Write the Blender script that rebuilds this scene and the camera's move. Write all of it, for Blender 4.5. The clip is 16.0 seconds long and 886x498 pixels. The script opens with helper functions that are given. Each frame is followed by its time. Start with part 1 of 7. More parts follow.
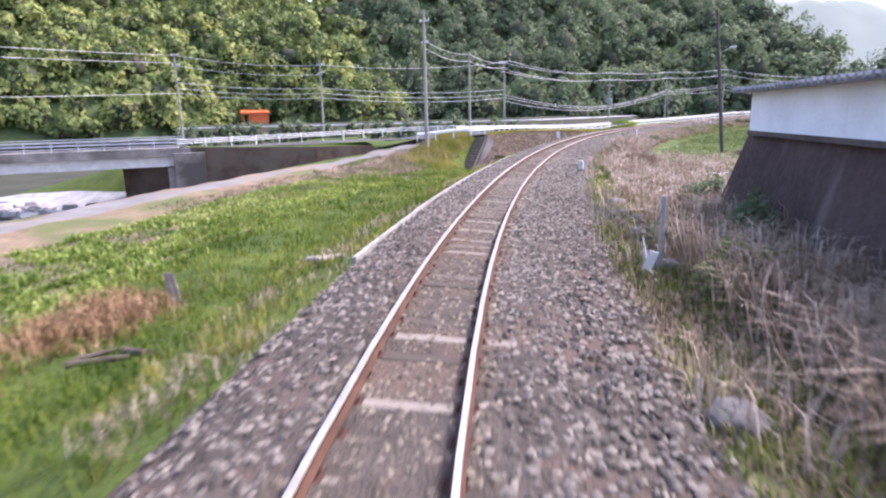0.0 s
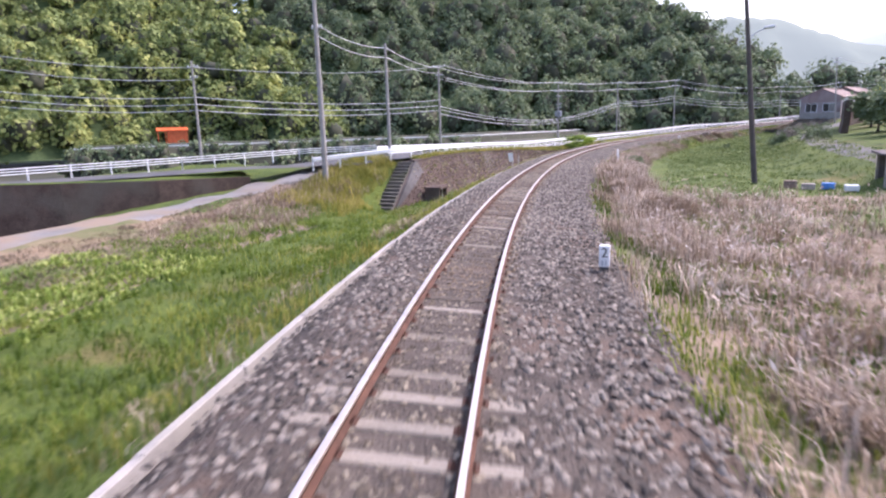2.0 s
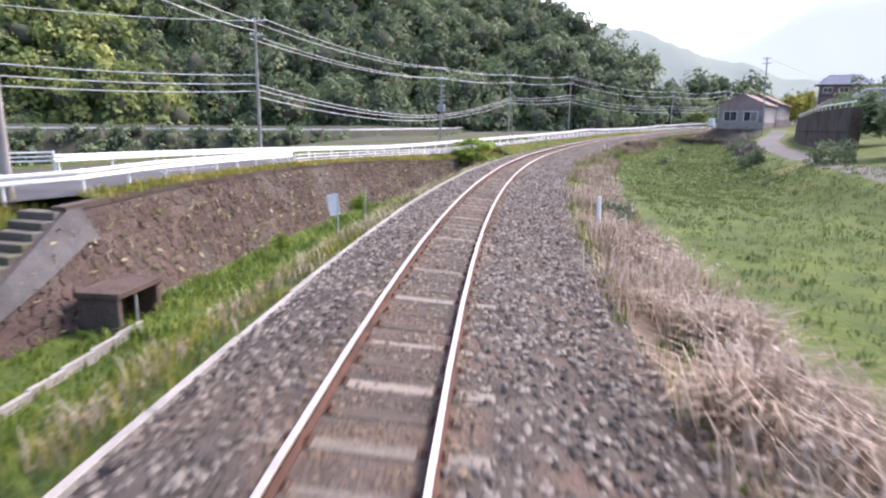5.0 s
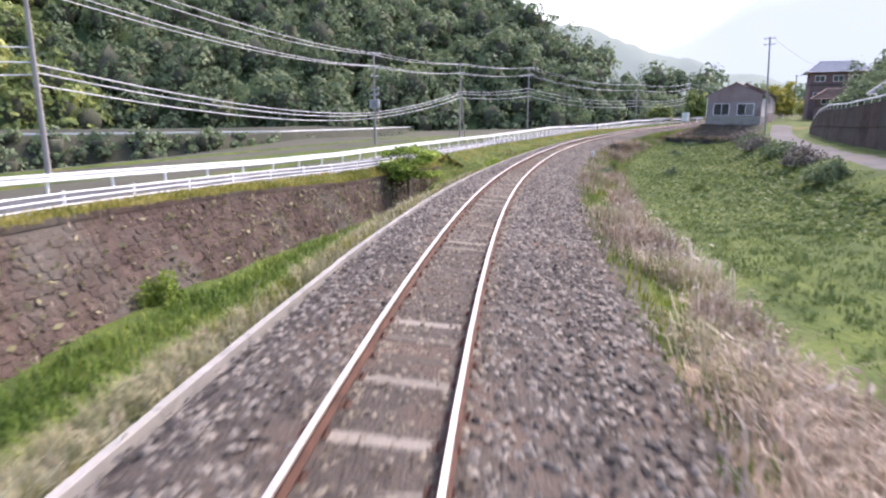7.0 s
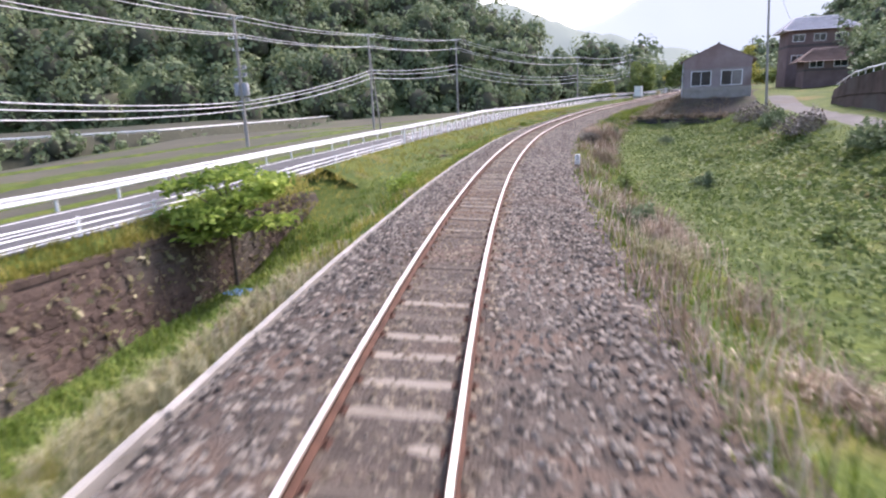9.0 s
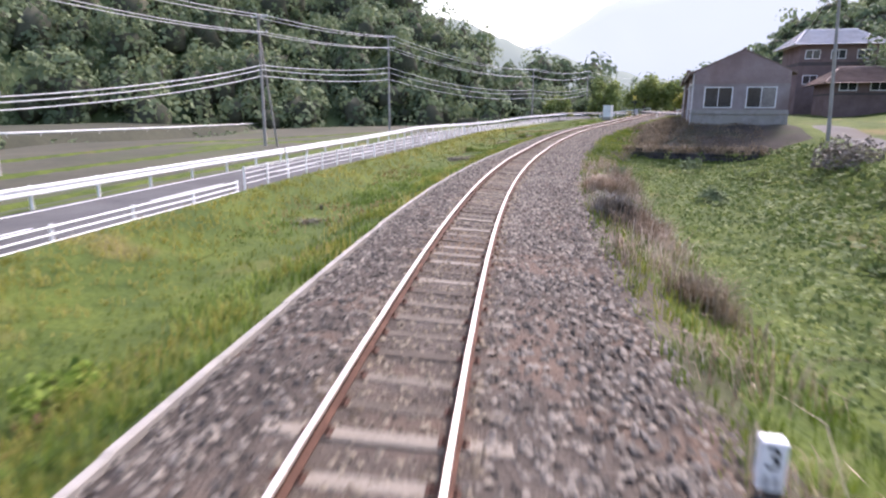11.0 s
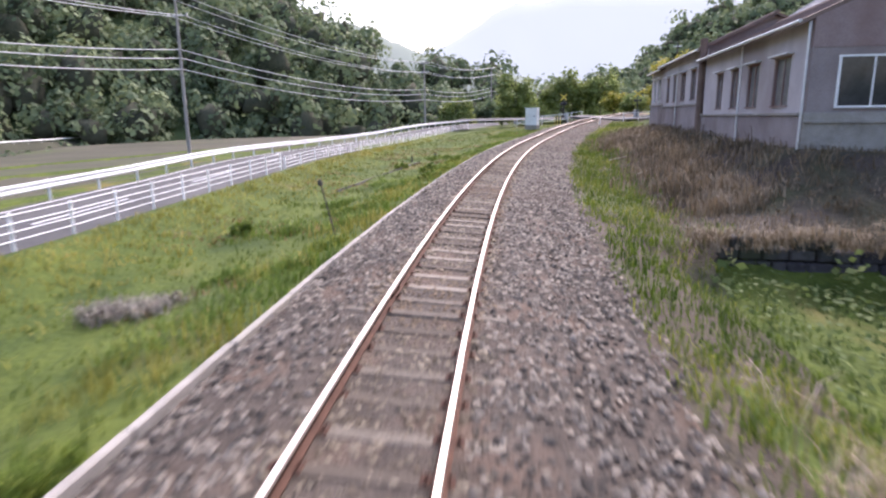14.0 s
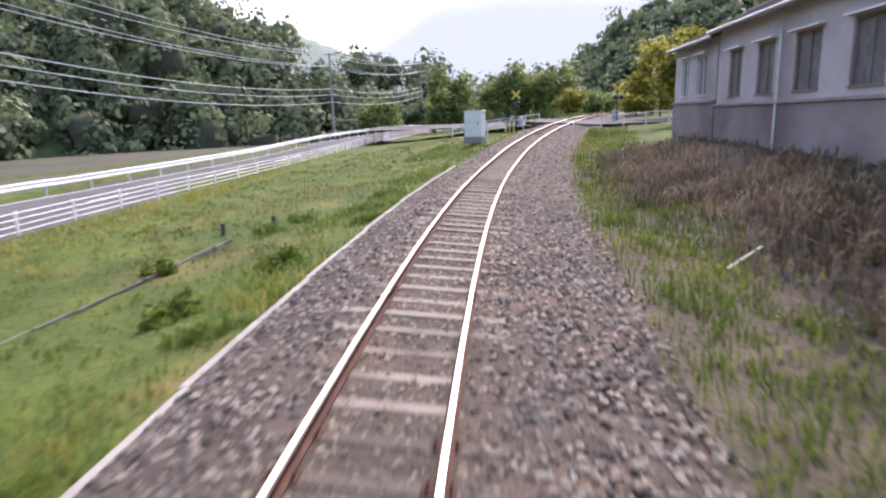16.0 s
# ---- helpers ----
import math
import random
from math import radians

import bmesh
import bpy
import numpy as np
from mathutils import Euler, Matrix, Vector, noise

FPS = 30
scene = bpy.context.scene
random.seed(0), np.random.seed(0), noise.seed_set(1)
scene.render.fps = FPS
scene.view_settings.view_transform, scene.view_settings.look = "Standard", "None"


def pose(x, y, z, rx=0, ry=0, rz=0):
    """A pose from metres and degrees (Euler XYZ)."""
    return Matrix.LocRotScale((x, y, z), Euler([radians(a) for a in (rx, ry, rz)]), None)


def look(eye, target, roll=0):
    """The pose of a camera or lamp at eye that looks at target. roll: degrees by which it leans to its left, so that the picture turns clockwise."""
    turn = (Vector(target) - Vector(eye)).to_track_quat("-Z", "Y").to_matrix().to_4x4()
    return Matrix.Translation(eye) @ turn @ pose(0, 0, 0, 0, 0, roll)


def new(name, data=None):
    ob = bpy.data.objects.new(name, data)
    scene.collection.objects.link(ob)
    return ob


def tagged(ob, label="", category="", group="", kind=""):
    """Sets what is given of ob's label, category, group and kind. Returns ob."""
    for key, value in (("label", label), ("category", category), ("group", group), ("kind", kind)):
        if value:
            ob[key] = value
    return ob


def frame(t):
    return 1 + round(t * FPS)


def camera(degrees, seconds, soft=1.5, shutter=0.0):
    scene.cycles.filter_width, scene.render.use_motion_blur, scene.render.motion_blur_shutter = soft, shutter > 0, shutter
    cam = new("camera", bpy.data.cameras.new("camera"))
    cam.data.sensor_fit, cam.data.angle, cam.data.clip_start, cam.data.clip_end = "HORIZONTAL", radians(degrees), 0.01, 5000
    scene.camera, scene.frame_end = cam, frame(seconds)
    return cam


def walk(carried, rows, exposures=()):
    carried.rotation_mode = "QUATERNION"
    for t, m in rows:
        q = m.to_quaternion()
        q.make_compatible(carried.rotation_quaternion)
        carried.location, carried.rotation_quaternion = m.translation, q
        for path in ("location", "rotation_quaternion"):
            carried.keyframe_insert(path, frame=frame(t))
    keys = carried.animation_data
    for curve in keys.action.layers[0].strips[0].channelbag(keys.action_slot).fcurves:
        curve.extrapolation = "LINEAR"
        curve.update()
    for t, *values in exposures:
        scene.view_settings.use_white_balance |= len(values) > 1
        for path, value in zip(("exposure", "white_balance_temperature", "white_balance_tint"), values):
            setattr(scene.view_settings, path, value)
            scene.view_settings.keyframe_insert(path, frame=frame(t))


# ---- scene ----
cam = camera(72.08, 16.0, soft=2.2, shutter=0.3)
PATH = [
    (0.0, (2.348, 18.129, 2.411), (4.483, 37.518, -2.005), -1.21),
    (0.5, (3.391, 22.847, 2.379), (6.065, 42.199, -1.908), -1.73),
    (1.0, (4.464, 27.425, 2.344), (7.477, 46.738, -1.891), -2.72),
    (1.5, (5.761, 31.936, 2.304), (9.179, 51.204, -1.827), -2.51),
    (2.0, (7.048, 36.526, 2.300), (10.987, 55.726, -1.682), -1.70),
    (2.5, (8.566, 41.179, 2.256), (13.074, 60.277, -1.609), -0.76),
    (3.0, (10.187, 45.718, 2.287), (15.365, 64.630, -1.652), 0.05),
    (3.5, (11.951, 50.173, 2.277), (17.824, 68.850, -1.808), 0.43),
    (4.0, (13.815, 54.727, 2.274), (20.362, 73.157, -1.906), 1.07),
    (4.5, (15.737, 59.277, 2.316), (22.879, 77.481, -1.880), 1.03),
    (5.0, (17.790, 63.729, 2.339), (25.457, 81.718, -1.858), 1.00),
    (5.5, (19.973, 68.078, 2.345), (28.096, 85.869, -1.838), 0.98),
    (6.0, (22.299, 72.392, 2.342), (30.800, 90.008, -1.830), 0.90),
    (6.5, (24.793, 76.734, 2.334), (33.586, 94.203, -1.849), 0.67),
    (7.0, (27.484, 81.164, 2.326), (36.474, 98.521, -1.908), 0.20),
    (7.5, (30.384, 85.674, 2.329), (39.474, 102.955, -1.997), -0.49),
    (8.0, (33.528, 90.295, 2.352), (42.859, 107.397, -2.169), -1.19),
    (8.5, (36.770, 94.791, 2.314), (46.806, 111.444, -2.373), -1.62),
    (9.0, (40.101, 99.207, 2.290), (50.743, 115.464, -2.448), -2.31),
    (9.5, (43.607, 103.596, 2.270), (54.732, 119.533, -2.447), -2.33),
    (10.0, (47.288, 107.954, 2.251), (58.778, 123.658, -2.373), -1.69),
    (10.5, (51.086, 112.234, 2.239), (62.903, 127.730, -2.258), -0.70),
    (11.0, (54.946, 116.381, 2.255), (67.127, 131.626, -2.127), 0.28),
    (11.5, (58.798, 120.356, 2.285), (71.450, 135.232, -2.033), 0.94),
    (12.0, (62.645, 124.154, 2.347), (75.863, 138.532, -1.961), 1.27),
    (12.5, (66.574, 127.803, 2.381), (80.200, 141.788, -1.948), 0.85),
    (13.0, (70.732, 131.480, 2.428), (84.594, 145.237, -1.887), 0.31),
    (13.5, (75.138, 135.057, 2.450), (89.283, 148.522, -1.863), -0.09),
    (14.0, (79.726, 138.693, 2.512), (94.208, 151.827, -1.704), -0.55),
    (14.5, (84.327, 142.115, 2.660), (99.210, 154.809, -1.508), -0.42),
    (15.0, (89.055, 145.515, 2.726), (104.193, 157.926, -1.376), -0.18),
    (15.5, (93.791, 148.765, 2.871), (109.203, 160.830, -1.241), -1.12),
    (16.0, (98.619, 151.882, 2.913), (114.323, 163.578, -1.255), -1.75),
]
walk(cam, [(t, look(eye, target, roll)) for t, eye, target, roll in PATH], [(0.0, 1.62, 5850, 30), (2.0, 1.4, 5900, 31), (5.0, 1.42, 6000, 26), (16.0, 1.35, 6200, 27)])

# ---- world, sun and light ----
SUN_AZ = radians(74.0)      # to the right of +y
SUN_EL = radians(47.0)
world = bpy.data.worlds.new("sky")
scene.world = world
world.use_nodes = True
wn = world.node_tree
bg = wn.nodes["Background"]
sky = wn.nodes.new("ShaderNodeTexSky")
sky.sky_type = "NISHITA"
sky.sun_disc = False
sky.sun_elevation = SUN_EL
sky.sun_rotation = SUN_AZ
sky.air_density = 1.3
sky.dust_density = 3.5
sky.ozone_density = 1.0
wn.links.new(sky.outputs["Color"], bg.inputs["Color"])
bg.inputs["Strength"].default_value = 0.15
sun_data = bpy.data.lights.new("sun", "SUN")
sun_data.energy = 2.0
sun_data.angle = radians(12.0)
sun_data.color = (1.0, 0.94, 0.86)
sun_ob = new("sun", sun_data)
sun_dir = Vector((math.sin(SUN_AZ) * math.cos(SUN_EL), math.cos(SUN_AZ) * math.cos(SUN_EL), math.sin(SUN_EL)))
sun_ob.matrix_world = look(sun_dir * 300, (0, 0, 0))

# ---- the line of the track ----
KNOT = [-10 + 15 * i for i in range(20)]
CURV = [3.748, 9.171, 9.127, 5.608, 4.64, 5.417, 5.211, 4.552, 5.086, 3.761, 4.1, 5.753, 3.634, 3.838, 4.835, 5.56, 5.561, 5.561, 5.562, 5.562]
RISE = [0.106, -0.0, -0.107, -0.199, -0.198, -0.177, -0.129, -0.137, -0.179, -0.219, -0.186, -0.047, 0.12, 0.408, 0.72, 1.06, 1.72, 2.42, 3.0, 3.5]
CANT = [2.73, 2.56, 2.56, 4.27, 4.39, 3.64, 3.87, 3.64, 3.56, 2.69, 2.86, 4.24, 3.19, 4.25, 4.58, 3.64, 3.56, 3.52, 3.49, 3.48]
GS = np.arange(-420.0, 720.0, 1.0)
_k = np.interp(GS, [-40] + KNOT + [300, 330], [0] + CURV + [5.0, 0]) / 1000.0
_th = np.cumsum(_k)
_th -= _th[420]
_x = np.cumsum(np.sin(_th))
_y = np.cumsum(np.cos(_th))
_x -= _x[420]
_y -= _y[420]
_z = np.interp(GS, KNOT, RISE)
_c = np.radians(np.interp(GS, KNOT, CANT))


def rail_z(s):
    return np.interp(s, GS, _z)


def heading(s):
    return np.interp(s, GS, _th)


def W(s, d, z=0.0):
    """World places from the way along the track, the offset to its right and the height over the rails."""
    s, d, z = np.broadcast_arrays(np.asarray(s, float), np.asarray(d, float), np.asarray(z, float))
    th = heading(s)
    return np.stack([np.interp(s, GS, _x) + np.cos(th) * d, np.interp(s, GS, _y) - np.sin(th) * d, rail_z(s) + z], -1)


def WC(s, d, z=0.0):
    """As W, but tilted with the track's cant."""
    c = np.interp(s, GS, _c)
    return W(s, np.asarray(d) * np.cos(c) + np.asarray(z) * np.sin(c), -np.asarray(d) * np.sin(c) + np.asarray(z) * np.cos(c))


def frame_at(s, d, z=0.0, turn=0.0, canted=False):
    """A pose there, its y axis along the track."""
    m = Matrix.Translation(Vector((WC if canted else W)(s, d, z)))
    m = m @ Matrix.Rotation(-float(heading(s)) - radians(turn), 4, "Z")
    if canted:
        m = m @ Matrix.Rotation(float(np.interp(s, GS, _c)), 4, "Y")
    return m


# ---- materials ----
def mat(name, c1, c2, scale=3.0, rough=0.8, bump=0.3, fine=40.0, c3=None, metal=0.0, island=0.0, obrand=0.0, spots=0.45, bdist=0.02, streak=False):
    """Two colours mixed by coarse and fine noise, a third in stains, and fine relief."""
    m = bpy.data.materials.new(name)
    m.use_nodes = True
    nt = m.node_tree
    N, L = nt.nodes, nt.links
    bsdf = N["Principled BSDF"]
    tc = N.new("ShaderNodeTexCoord")
    src = tc.outputs["Object"]
    n1 = N.new("ShaderNodeTexNoise")
    n1.inputs["Scale"].default_value = scale
    n1.inputs["Detail"].default_value = 6
    n1.inputs["Roughness"].default_value = 0.65
    n2 = N.new("ShaderNodeTexNoise")
    n2.inputs["Scale"].default_value = fine
    n2.inputs["Detail"].default_value = 4
    for n in (n1, n2):
        L.new(src, n.inputs["Vector"])
    mix = N.new("ShaderNodeMath")
    mix.operation = "MULTIPLY_ADD"
    L.new(n2.outputs["Fac"], mix.inputs[0])
    mix.inputs[1].default_value = 0.5
    sub = N.new("ShaderNodeMath")
    sub.operation = "SUBTRACT"
    L.new(n1.outputs["Fac"], sub.inputs[0])
    sub.inputs[1].default_value = 0.25
    L.new(sub.outputs[0], mix.inputs[2])
    fac = mix.outputs[0]
    if island or obrand:
        if island:
            g = N.new("ShaderNodeNewGeometry")
            rnd = g.outputs["Random Per Island"]
        else:
            g = N.new("ShaderNodeObjectInfo")
            rnd = g.outputs["Random"]
        ma = N.new("ShaderNodeMath")
        ma.operation = "MULTIPLY_ADD"
        L.new(rnd, ma.inputs[0])
        ma.inputs[1].default_value = island or obrand
        s2 = N.new("ShaderNodeMath")
        s2.operation = "SUBTRACT"
        L.new(fac, s2.inputs[0])
        s2.inputs[1].default_value = (island or obrand) / 2
        L.new(s2.outputs[0], ma.inputs[2])
        fac = ma.outputs[0]
    ramp = N.new("ShaderNodeValToRGB")
    ramp.color_ramp.elements[0].position = 0.3
    ramp.color_ramp.elements[0].color = (*c1, 1)
    ramp.color_ramp.elements[1].position = 0.7
    ramp.color_ramp.elements[1].color = (*c2, 1)
    L.new(fac, ramp.inputs["Fac"])
    col = ramp.outputs["Color"]
    if c3:
        n3 = N.new("ShaderNodeTexNoise")
        n3.inputs["Scale"].default_value = scale * 0.37
        n3.inputs["Detail"].default_value = 5
        if streak:
            mp = N.new("ShaderNodeMapping")
            mp.inputs["Scale"].default_value = (4.0, 4.0, 0.3)
            L.new(src, mp.inputs["Vector"])
            L.new(mp.outputs["Vector"], n3.inputs["Vector"])
        else:
            L.new(src, n3.inputs["Vector"])
        r3 = N.new("ShaderNodeValToRGB")
        r3.color_ramp.elements[0].position = spots + 0.05
        r3.color_ramp.elements[1].position = spots + 0.2
        L.new(n3.outputs["Fac"], r3.inputs["Fac"])
        mx = N.new("ShaderNodeMix")
        mx.data_type = "RGBA"
        L.new(r3.outputs["Color"], mx.inputs[0])
        L.new(col, mx.inputs[6])
        mx.inputs[7].default_value = (*c3, 1)
        col = mx.outputs[2]
    L.new(col, bsdf.inputs["Base Color"])
    bsdf.inputs["Roughness"].default_value = rough
    bsdf.inputs["Specular IOR Level"].default_value = 0.2 if rough > 0.7 else 0.5
    bsdf.inputs["Metallic"].default_value = metal
    if bump:
        b = N.new("ShaderNodeBump")
        b.inputs["Strength"].default_value = bump
        b.inputs["Distance"].default_value = bdist
        L.new(n2.outputs["Fac"], b.inputs["Height"])
        L.new(b.outputs["Normal"], bsdf.inputs["Normal"])
    return m


def leafy(name, dark, light, tip, scale=0.09, through_light=0.35, each=0.45, spread=0.35):
    """Foliage: each leaf its own shade, each tree its own tint, and light that passes through."""
    m = bpy.data.materials.new(name)
    m.use_nodes = True
    nt = m.node_tree
    N, L = nt.nodes, nt.links
    out = N["Material Output"]
    bsdf = N["Principled BSDF"]
    tc = N.new("ShaderNodeTexCoord")
    n1 = N.new("ShaderNodeTexNoise")
    n1.inputs["Scale"].default_value = scale
    n1.inputs["Detail"].default_value = 3
    L.new(tc.outputs["Object"], n1.inputs["Vector"])
    g = N.new("ShaderNodeNewGeometry")
    ma = N.new("ShaderNodeMath")
    ma.operation = "MULTIPLY_ADD"
    L.new(g.outputs["Random Per Island"], ma.inputs[0])
    ma.inputs[1].default_value = each
    L.new(n1.outputs["Fac"], ma.inputs[2])
    ramp = N.new("ShaderNodeValToRGB")
    e = ramp.color_ramp.elements
    mid = 0.425 + each * 0.4
    e[0].position, e[0].color = mid - spread / 2, (*dark, 1)
    e[1].position, e[1].color = mid + spread / 2, (*light, 1)
    k = e.new(mid + spread * 0.96 + each * 0.02)
    k.color = (*tip, 1)
    L.new(ma.outputs[0], ramp.inputs["Fac"])
    L.new(ramp.outputs["Color"], bsdf.inputs["Base Color"])
    bsdf.inputs["Roughness"].default_value = 0.65
    bsdf.inputs["Specular IOR Level"].default_value = 0.15
    tr = N.new("ShaderNodeBsdfTranslucent")
    L.new(ramp.outputs["Color"], tr.inputs["Color"])
    ms = N.new("ShaderNodeMixShader")
    ms.inputs[0].default_value = through_light
    L.new(bsdf.outputs[0], ms.inputs[1])
    L.new(tr.outputs[0], ms.inputs[2])
    L.new(ms.outputs[0], out.inputs["Surface"])
    return m


M_BALLAST = mat("ballast_bed", (0.05, 0.04, 0.032), (0.11, 0.09, 0.072), 2.2, 0.9, 0.9, 26, (0.12, 0.085, 0.062), bdist=0.05)
M_STONE = mat("ballast_stone", (0.058, 0.05, 0.041), (0.215, 0.187, 0.152), 0.5, 0.85, 0.2, 30, (0.135, 0.105, 0.08), island=0.9, spots=0.55)
M_STONEFINE = mat("dusty_ballast_stone", (0.1, 0.08, 0.056), (0.24, 0.203, 0.148), 0.5, 0.9, 0.2, 30, (0.155, 0.112, 0.072), island=0.6)
M_SLEEPER = mat("sleeper_wood", (0.08, 0.065, 0.05), (0.225, 0.195, 0.155), 1.5, 0.9, 0.5, 30, (0.1, 0.075, 0.055), obrand=0.75)
M_RUST = mat("rail_rust", (0.05, 0.026, 0.018), (0.12, 0.06, 0.039), 3, 0.85, 0.3, 60)
M_RAILTOP = mat("rail_head", (0.5, 0.43, 0.37), (0.68, 0.6, 0.53), 3, 0.4, 0.05, 50, metal=0.85)
M_CONC = mat("concrete", (0.21, 0.195, 0.17), (0.37, 0.345, 0.31), 1.6, 0.9, 0.3, 35, (0.3, 0.28, 0.24))
M_CONC_OLD = mat("old_concrete", (0.11, 0.1, 0.095), (0.27, 0.25, 0.23), 0.7, 0.92, 0.4, 14, (0.07, 0.065, 0.06))
M_CHEEK = mat("dark_render", (0.06, 0.056, 0.052), (0.12, 0.112, 0.105), 1.0, 0.92, 0.3, 14, (0.045, 0.042, 0.04))
M_STEP = mat("step_concrete", (0.07, 0.062, 0.05), (0.15, 0.135, 0.112), 1.2, 0.92, 0.4, 14, (0.1, 0.1, 0.06))
M_GRASS = mat("grass_ground", (0.036, 0.06, 0.011), (0.095, 0.122, 0.02), 0.5, 0.95, 0.8, 7, (0.17, 0.125, 0.05), bdist=0.08, spots=0.55)
M_GRASSDRY = mat("dry_grass_ground", (0.12, 0.092, 0.056), (0.26, 0.195, 0.135), 0.6, 0.95, 0.8, 8, (0.1, 0.13, 0.035), bdist=0.08)
M_SOIL = mat("soil", (0.13, 0.09, 0.065), (0.25, 0.19, 0.14), 0.6, 0.95, 0.7, 9, (0.09, 0.11, 0.035), bdist=0.06)
M_EARTH = mat("earth_slope", (0.14, 0.1, 0.06), (0.27, 0.2, 0.125), 0.5, 0.95, 0.7, 9, (0.09, 0.115, 0.035), bdist=0.06, spots=0.42)
M_PATH = mat("dirt_path", (0.14, 0.132, 0.118), (0.225, 0.213, 0.195), 0.5, 0.95, 0.4, 12, (0.22, 0.17, 0.12))
M_LANE = mat("grey_lane", (0.085, 0.08, 0.074), (0.145, 0.137, 0.128), 0.5, 0.95, 0.3, 14, (0.12, 0.105, 0.085))
M_BANK = mat("dark_bank", (0.05, 0.042, 0.03), (0.11, 0.088, 0.064), 0.7, 0.95, 0.7, 8, (0.075, 0.085, 0.035), bdist=0.08)
# dark soil, with the slope's shadow put into its colour as well
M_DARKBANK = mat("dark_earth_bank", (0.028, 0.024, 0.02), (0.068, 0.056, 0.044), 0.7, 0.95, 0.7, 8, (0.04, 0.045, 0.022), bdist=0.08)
M_FIELD = mat("paddy", (0.05, 0.05, 0.033), (0.095, 0.088, 0.06), 0.06, 0.9, 0.4, 2, (0.075, 0.1, 0.03), spots=0.5)
M_FLOOR0 = mat("forest_bank", (0.035, 0.038, 0.025), (0.07, 0.07, 0.045), 0.1, 1.0, 0.3, 1.5)
M_ROAD = mat("asphalt", (0.058, 0.057, 0.056), (0.105, 0.103, 0.1), 0.4, 0.9, 0.25, 40, (0.1, 0.097, 0.093))
M_LINE = mat("road_paint", (0.55, 0.55, 0.53), (0.75, 0.75, 0.73), 3, 0.7, 0.1, 30)
M_WHITE = mat("white_paint", (0.66, 0.66, 0.64), (0.85, 0.85, 0.83), 1.2, 0.45, 0.05, 20)
M_GALV = mat("galvanised_steel", (0.42, 0.43, 0.44), (0.6, 0.61, 0.62), 2, 0.45, 0.05, 30, metal=0.5)
M_STEELGREY = mat("grey_enamel", (0.2, 0.205, 0.21), (0.31, 0.315, 0.32), 2, 0.5, 0.05, 20)
M_POLE = mat("concrete_pole", (0.24, 0.22, 0.2), (0.36, 0.34, 0.31), 0.8, 0.85, 0.2, 25)
M_DARKPOLE = mat("dark_pole", (0.055, 0.05, 0.045), (0.12, 0.1, 0.09), 1.0, 0.85, 0.3, 25)
# light grey: the cables' backlit glint is put into the colour
M_WIRE = mat("cable", (0.42, 0.42, 0.42), (0.6, 0.6, 0.6), 1, 0.6, 0, 5)
M_WALLSTONE = mat("wall_stone", (0.055, 0.038, 0.03), (0.12, 0.085, 0.067), 0.9, 0.95, 0.9, 12, (0.1, 0.085, 0.068), obrand=0.2, bdist=0.05)
M_BASESTONE = mat("dark_base_stone", (0.045, 0.03, 0.028), (0.095, 0.066, 0.06), 0.5, 0.92, 0.8, 7, (0.17, 0.135, 0.12), bdist=0.06, spots=0.5, streak=True)
M_DARKSTONE = mat("damp_dark_stone", (0.035, 0.032, 0.036), (0.095, 0.086, 0.092), 0.9, 0.9, 0.6, 10, (0.05, 0.055, 0.035), obrand=0.3, bdist=0.04)
M_CANE = mat("bamboo", (0.36, 0.33, 0.27), (0.55, 0.51, 0.43), 3, 0.6, 0.1, 20)
M_BARK = mat("bark", (0.06, 0.045, 0.035), (0.14, 0.11, 0.085), 2, 0.95, 0.7, 20)
M_BOULDER = mat("weathered_boulder", (0.09, 0.083, 0.076), (0.22, 0.205, 0.19), 2.0, 0.92, 0.6, 14, (0.1, 0.1, 0.07))
M_ROCK = mat("river_rock", (0.24, 0.23, 0.22), (0.5, 0.48, 0.45), 0.8, 0.9, 0.4, 12, island=0.5)
M_WATER = mat("river_water", (0.03, 0.04, 0.04), (0.06, 0.075, 0.07), 0.5, 0.08, 0.25, 3)
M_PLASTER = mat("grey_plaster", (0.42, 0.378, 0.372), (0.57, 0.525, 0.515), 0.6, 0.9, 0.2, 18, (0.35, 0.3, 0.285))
M_WHITEWALL = mat("white_wall", (0.66, 0.67, 0.69), (0.82, 0.83, 0.85), 0.5, 0.8, 0.15, 15, (0.5, 0.5, 0.52), spots=0.54, streak=True)
M_DARKBOARD = mat("dark_boards", (0.06, 0.05, 0.048), (0.13, 0.11, 0.1), 1.2, 0.85, 0.3, 18)
M_TILE = mat("grey_roof_tile", (0.16, 0.165, 0.175), (0.3, 0.305, 0.32), 0.9, 0.55, 0.2, 20, obrand=0.3)
M_BROWNWALL = mat("brown_boards", (0.13, 0.09, 0.082), (0.22, 0.16, 0.148), 0.8, 0.9, 0.3, 18)
# tile paled so that the sky's reflection is in its colour
M_ROOFSKYLIT = mat("pale_tile", (0.4, 0.39, 0.4), (0.56, 0.545, 0.56), 0.9, 0.85, 0.2, 20)
# front panels and footings, darker than the flank's plaster
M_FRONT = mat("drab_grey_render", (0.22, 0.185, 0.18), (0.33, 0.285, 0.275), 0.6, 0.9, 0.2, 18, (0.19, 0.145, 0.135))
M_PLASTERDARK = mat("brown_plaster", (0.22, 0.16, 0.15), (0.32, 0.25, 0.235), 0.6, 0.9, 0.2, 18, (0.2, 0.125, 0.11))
M_ROOFBROWN = mat("brown_roof", (0.12, 0.085, 0.07), (0.24, 0.17, 0.14), 0.8, 0.8, 0.3, 16)
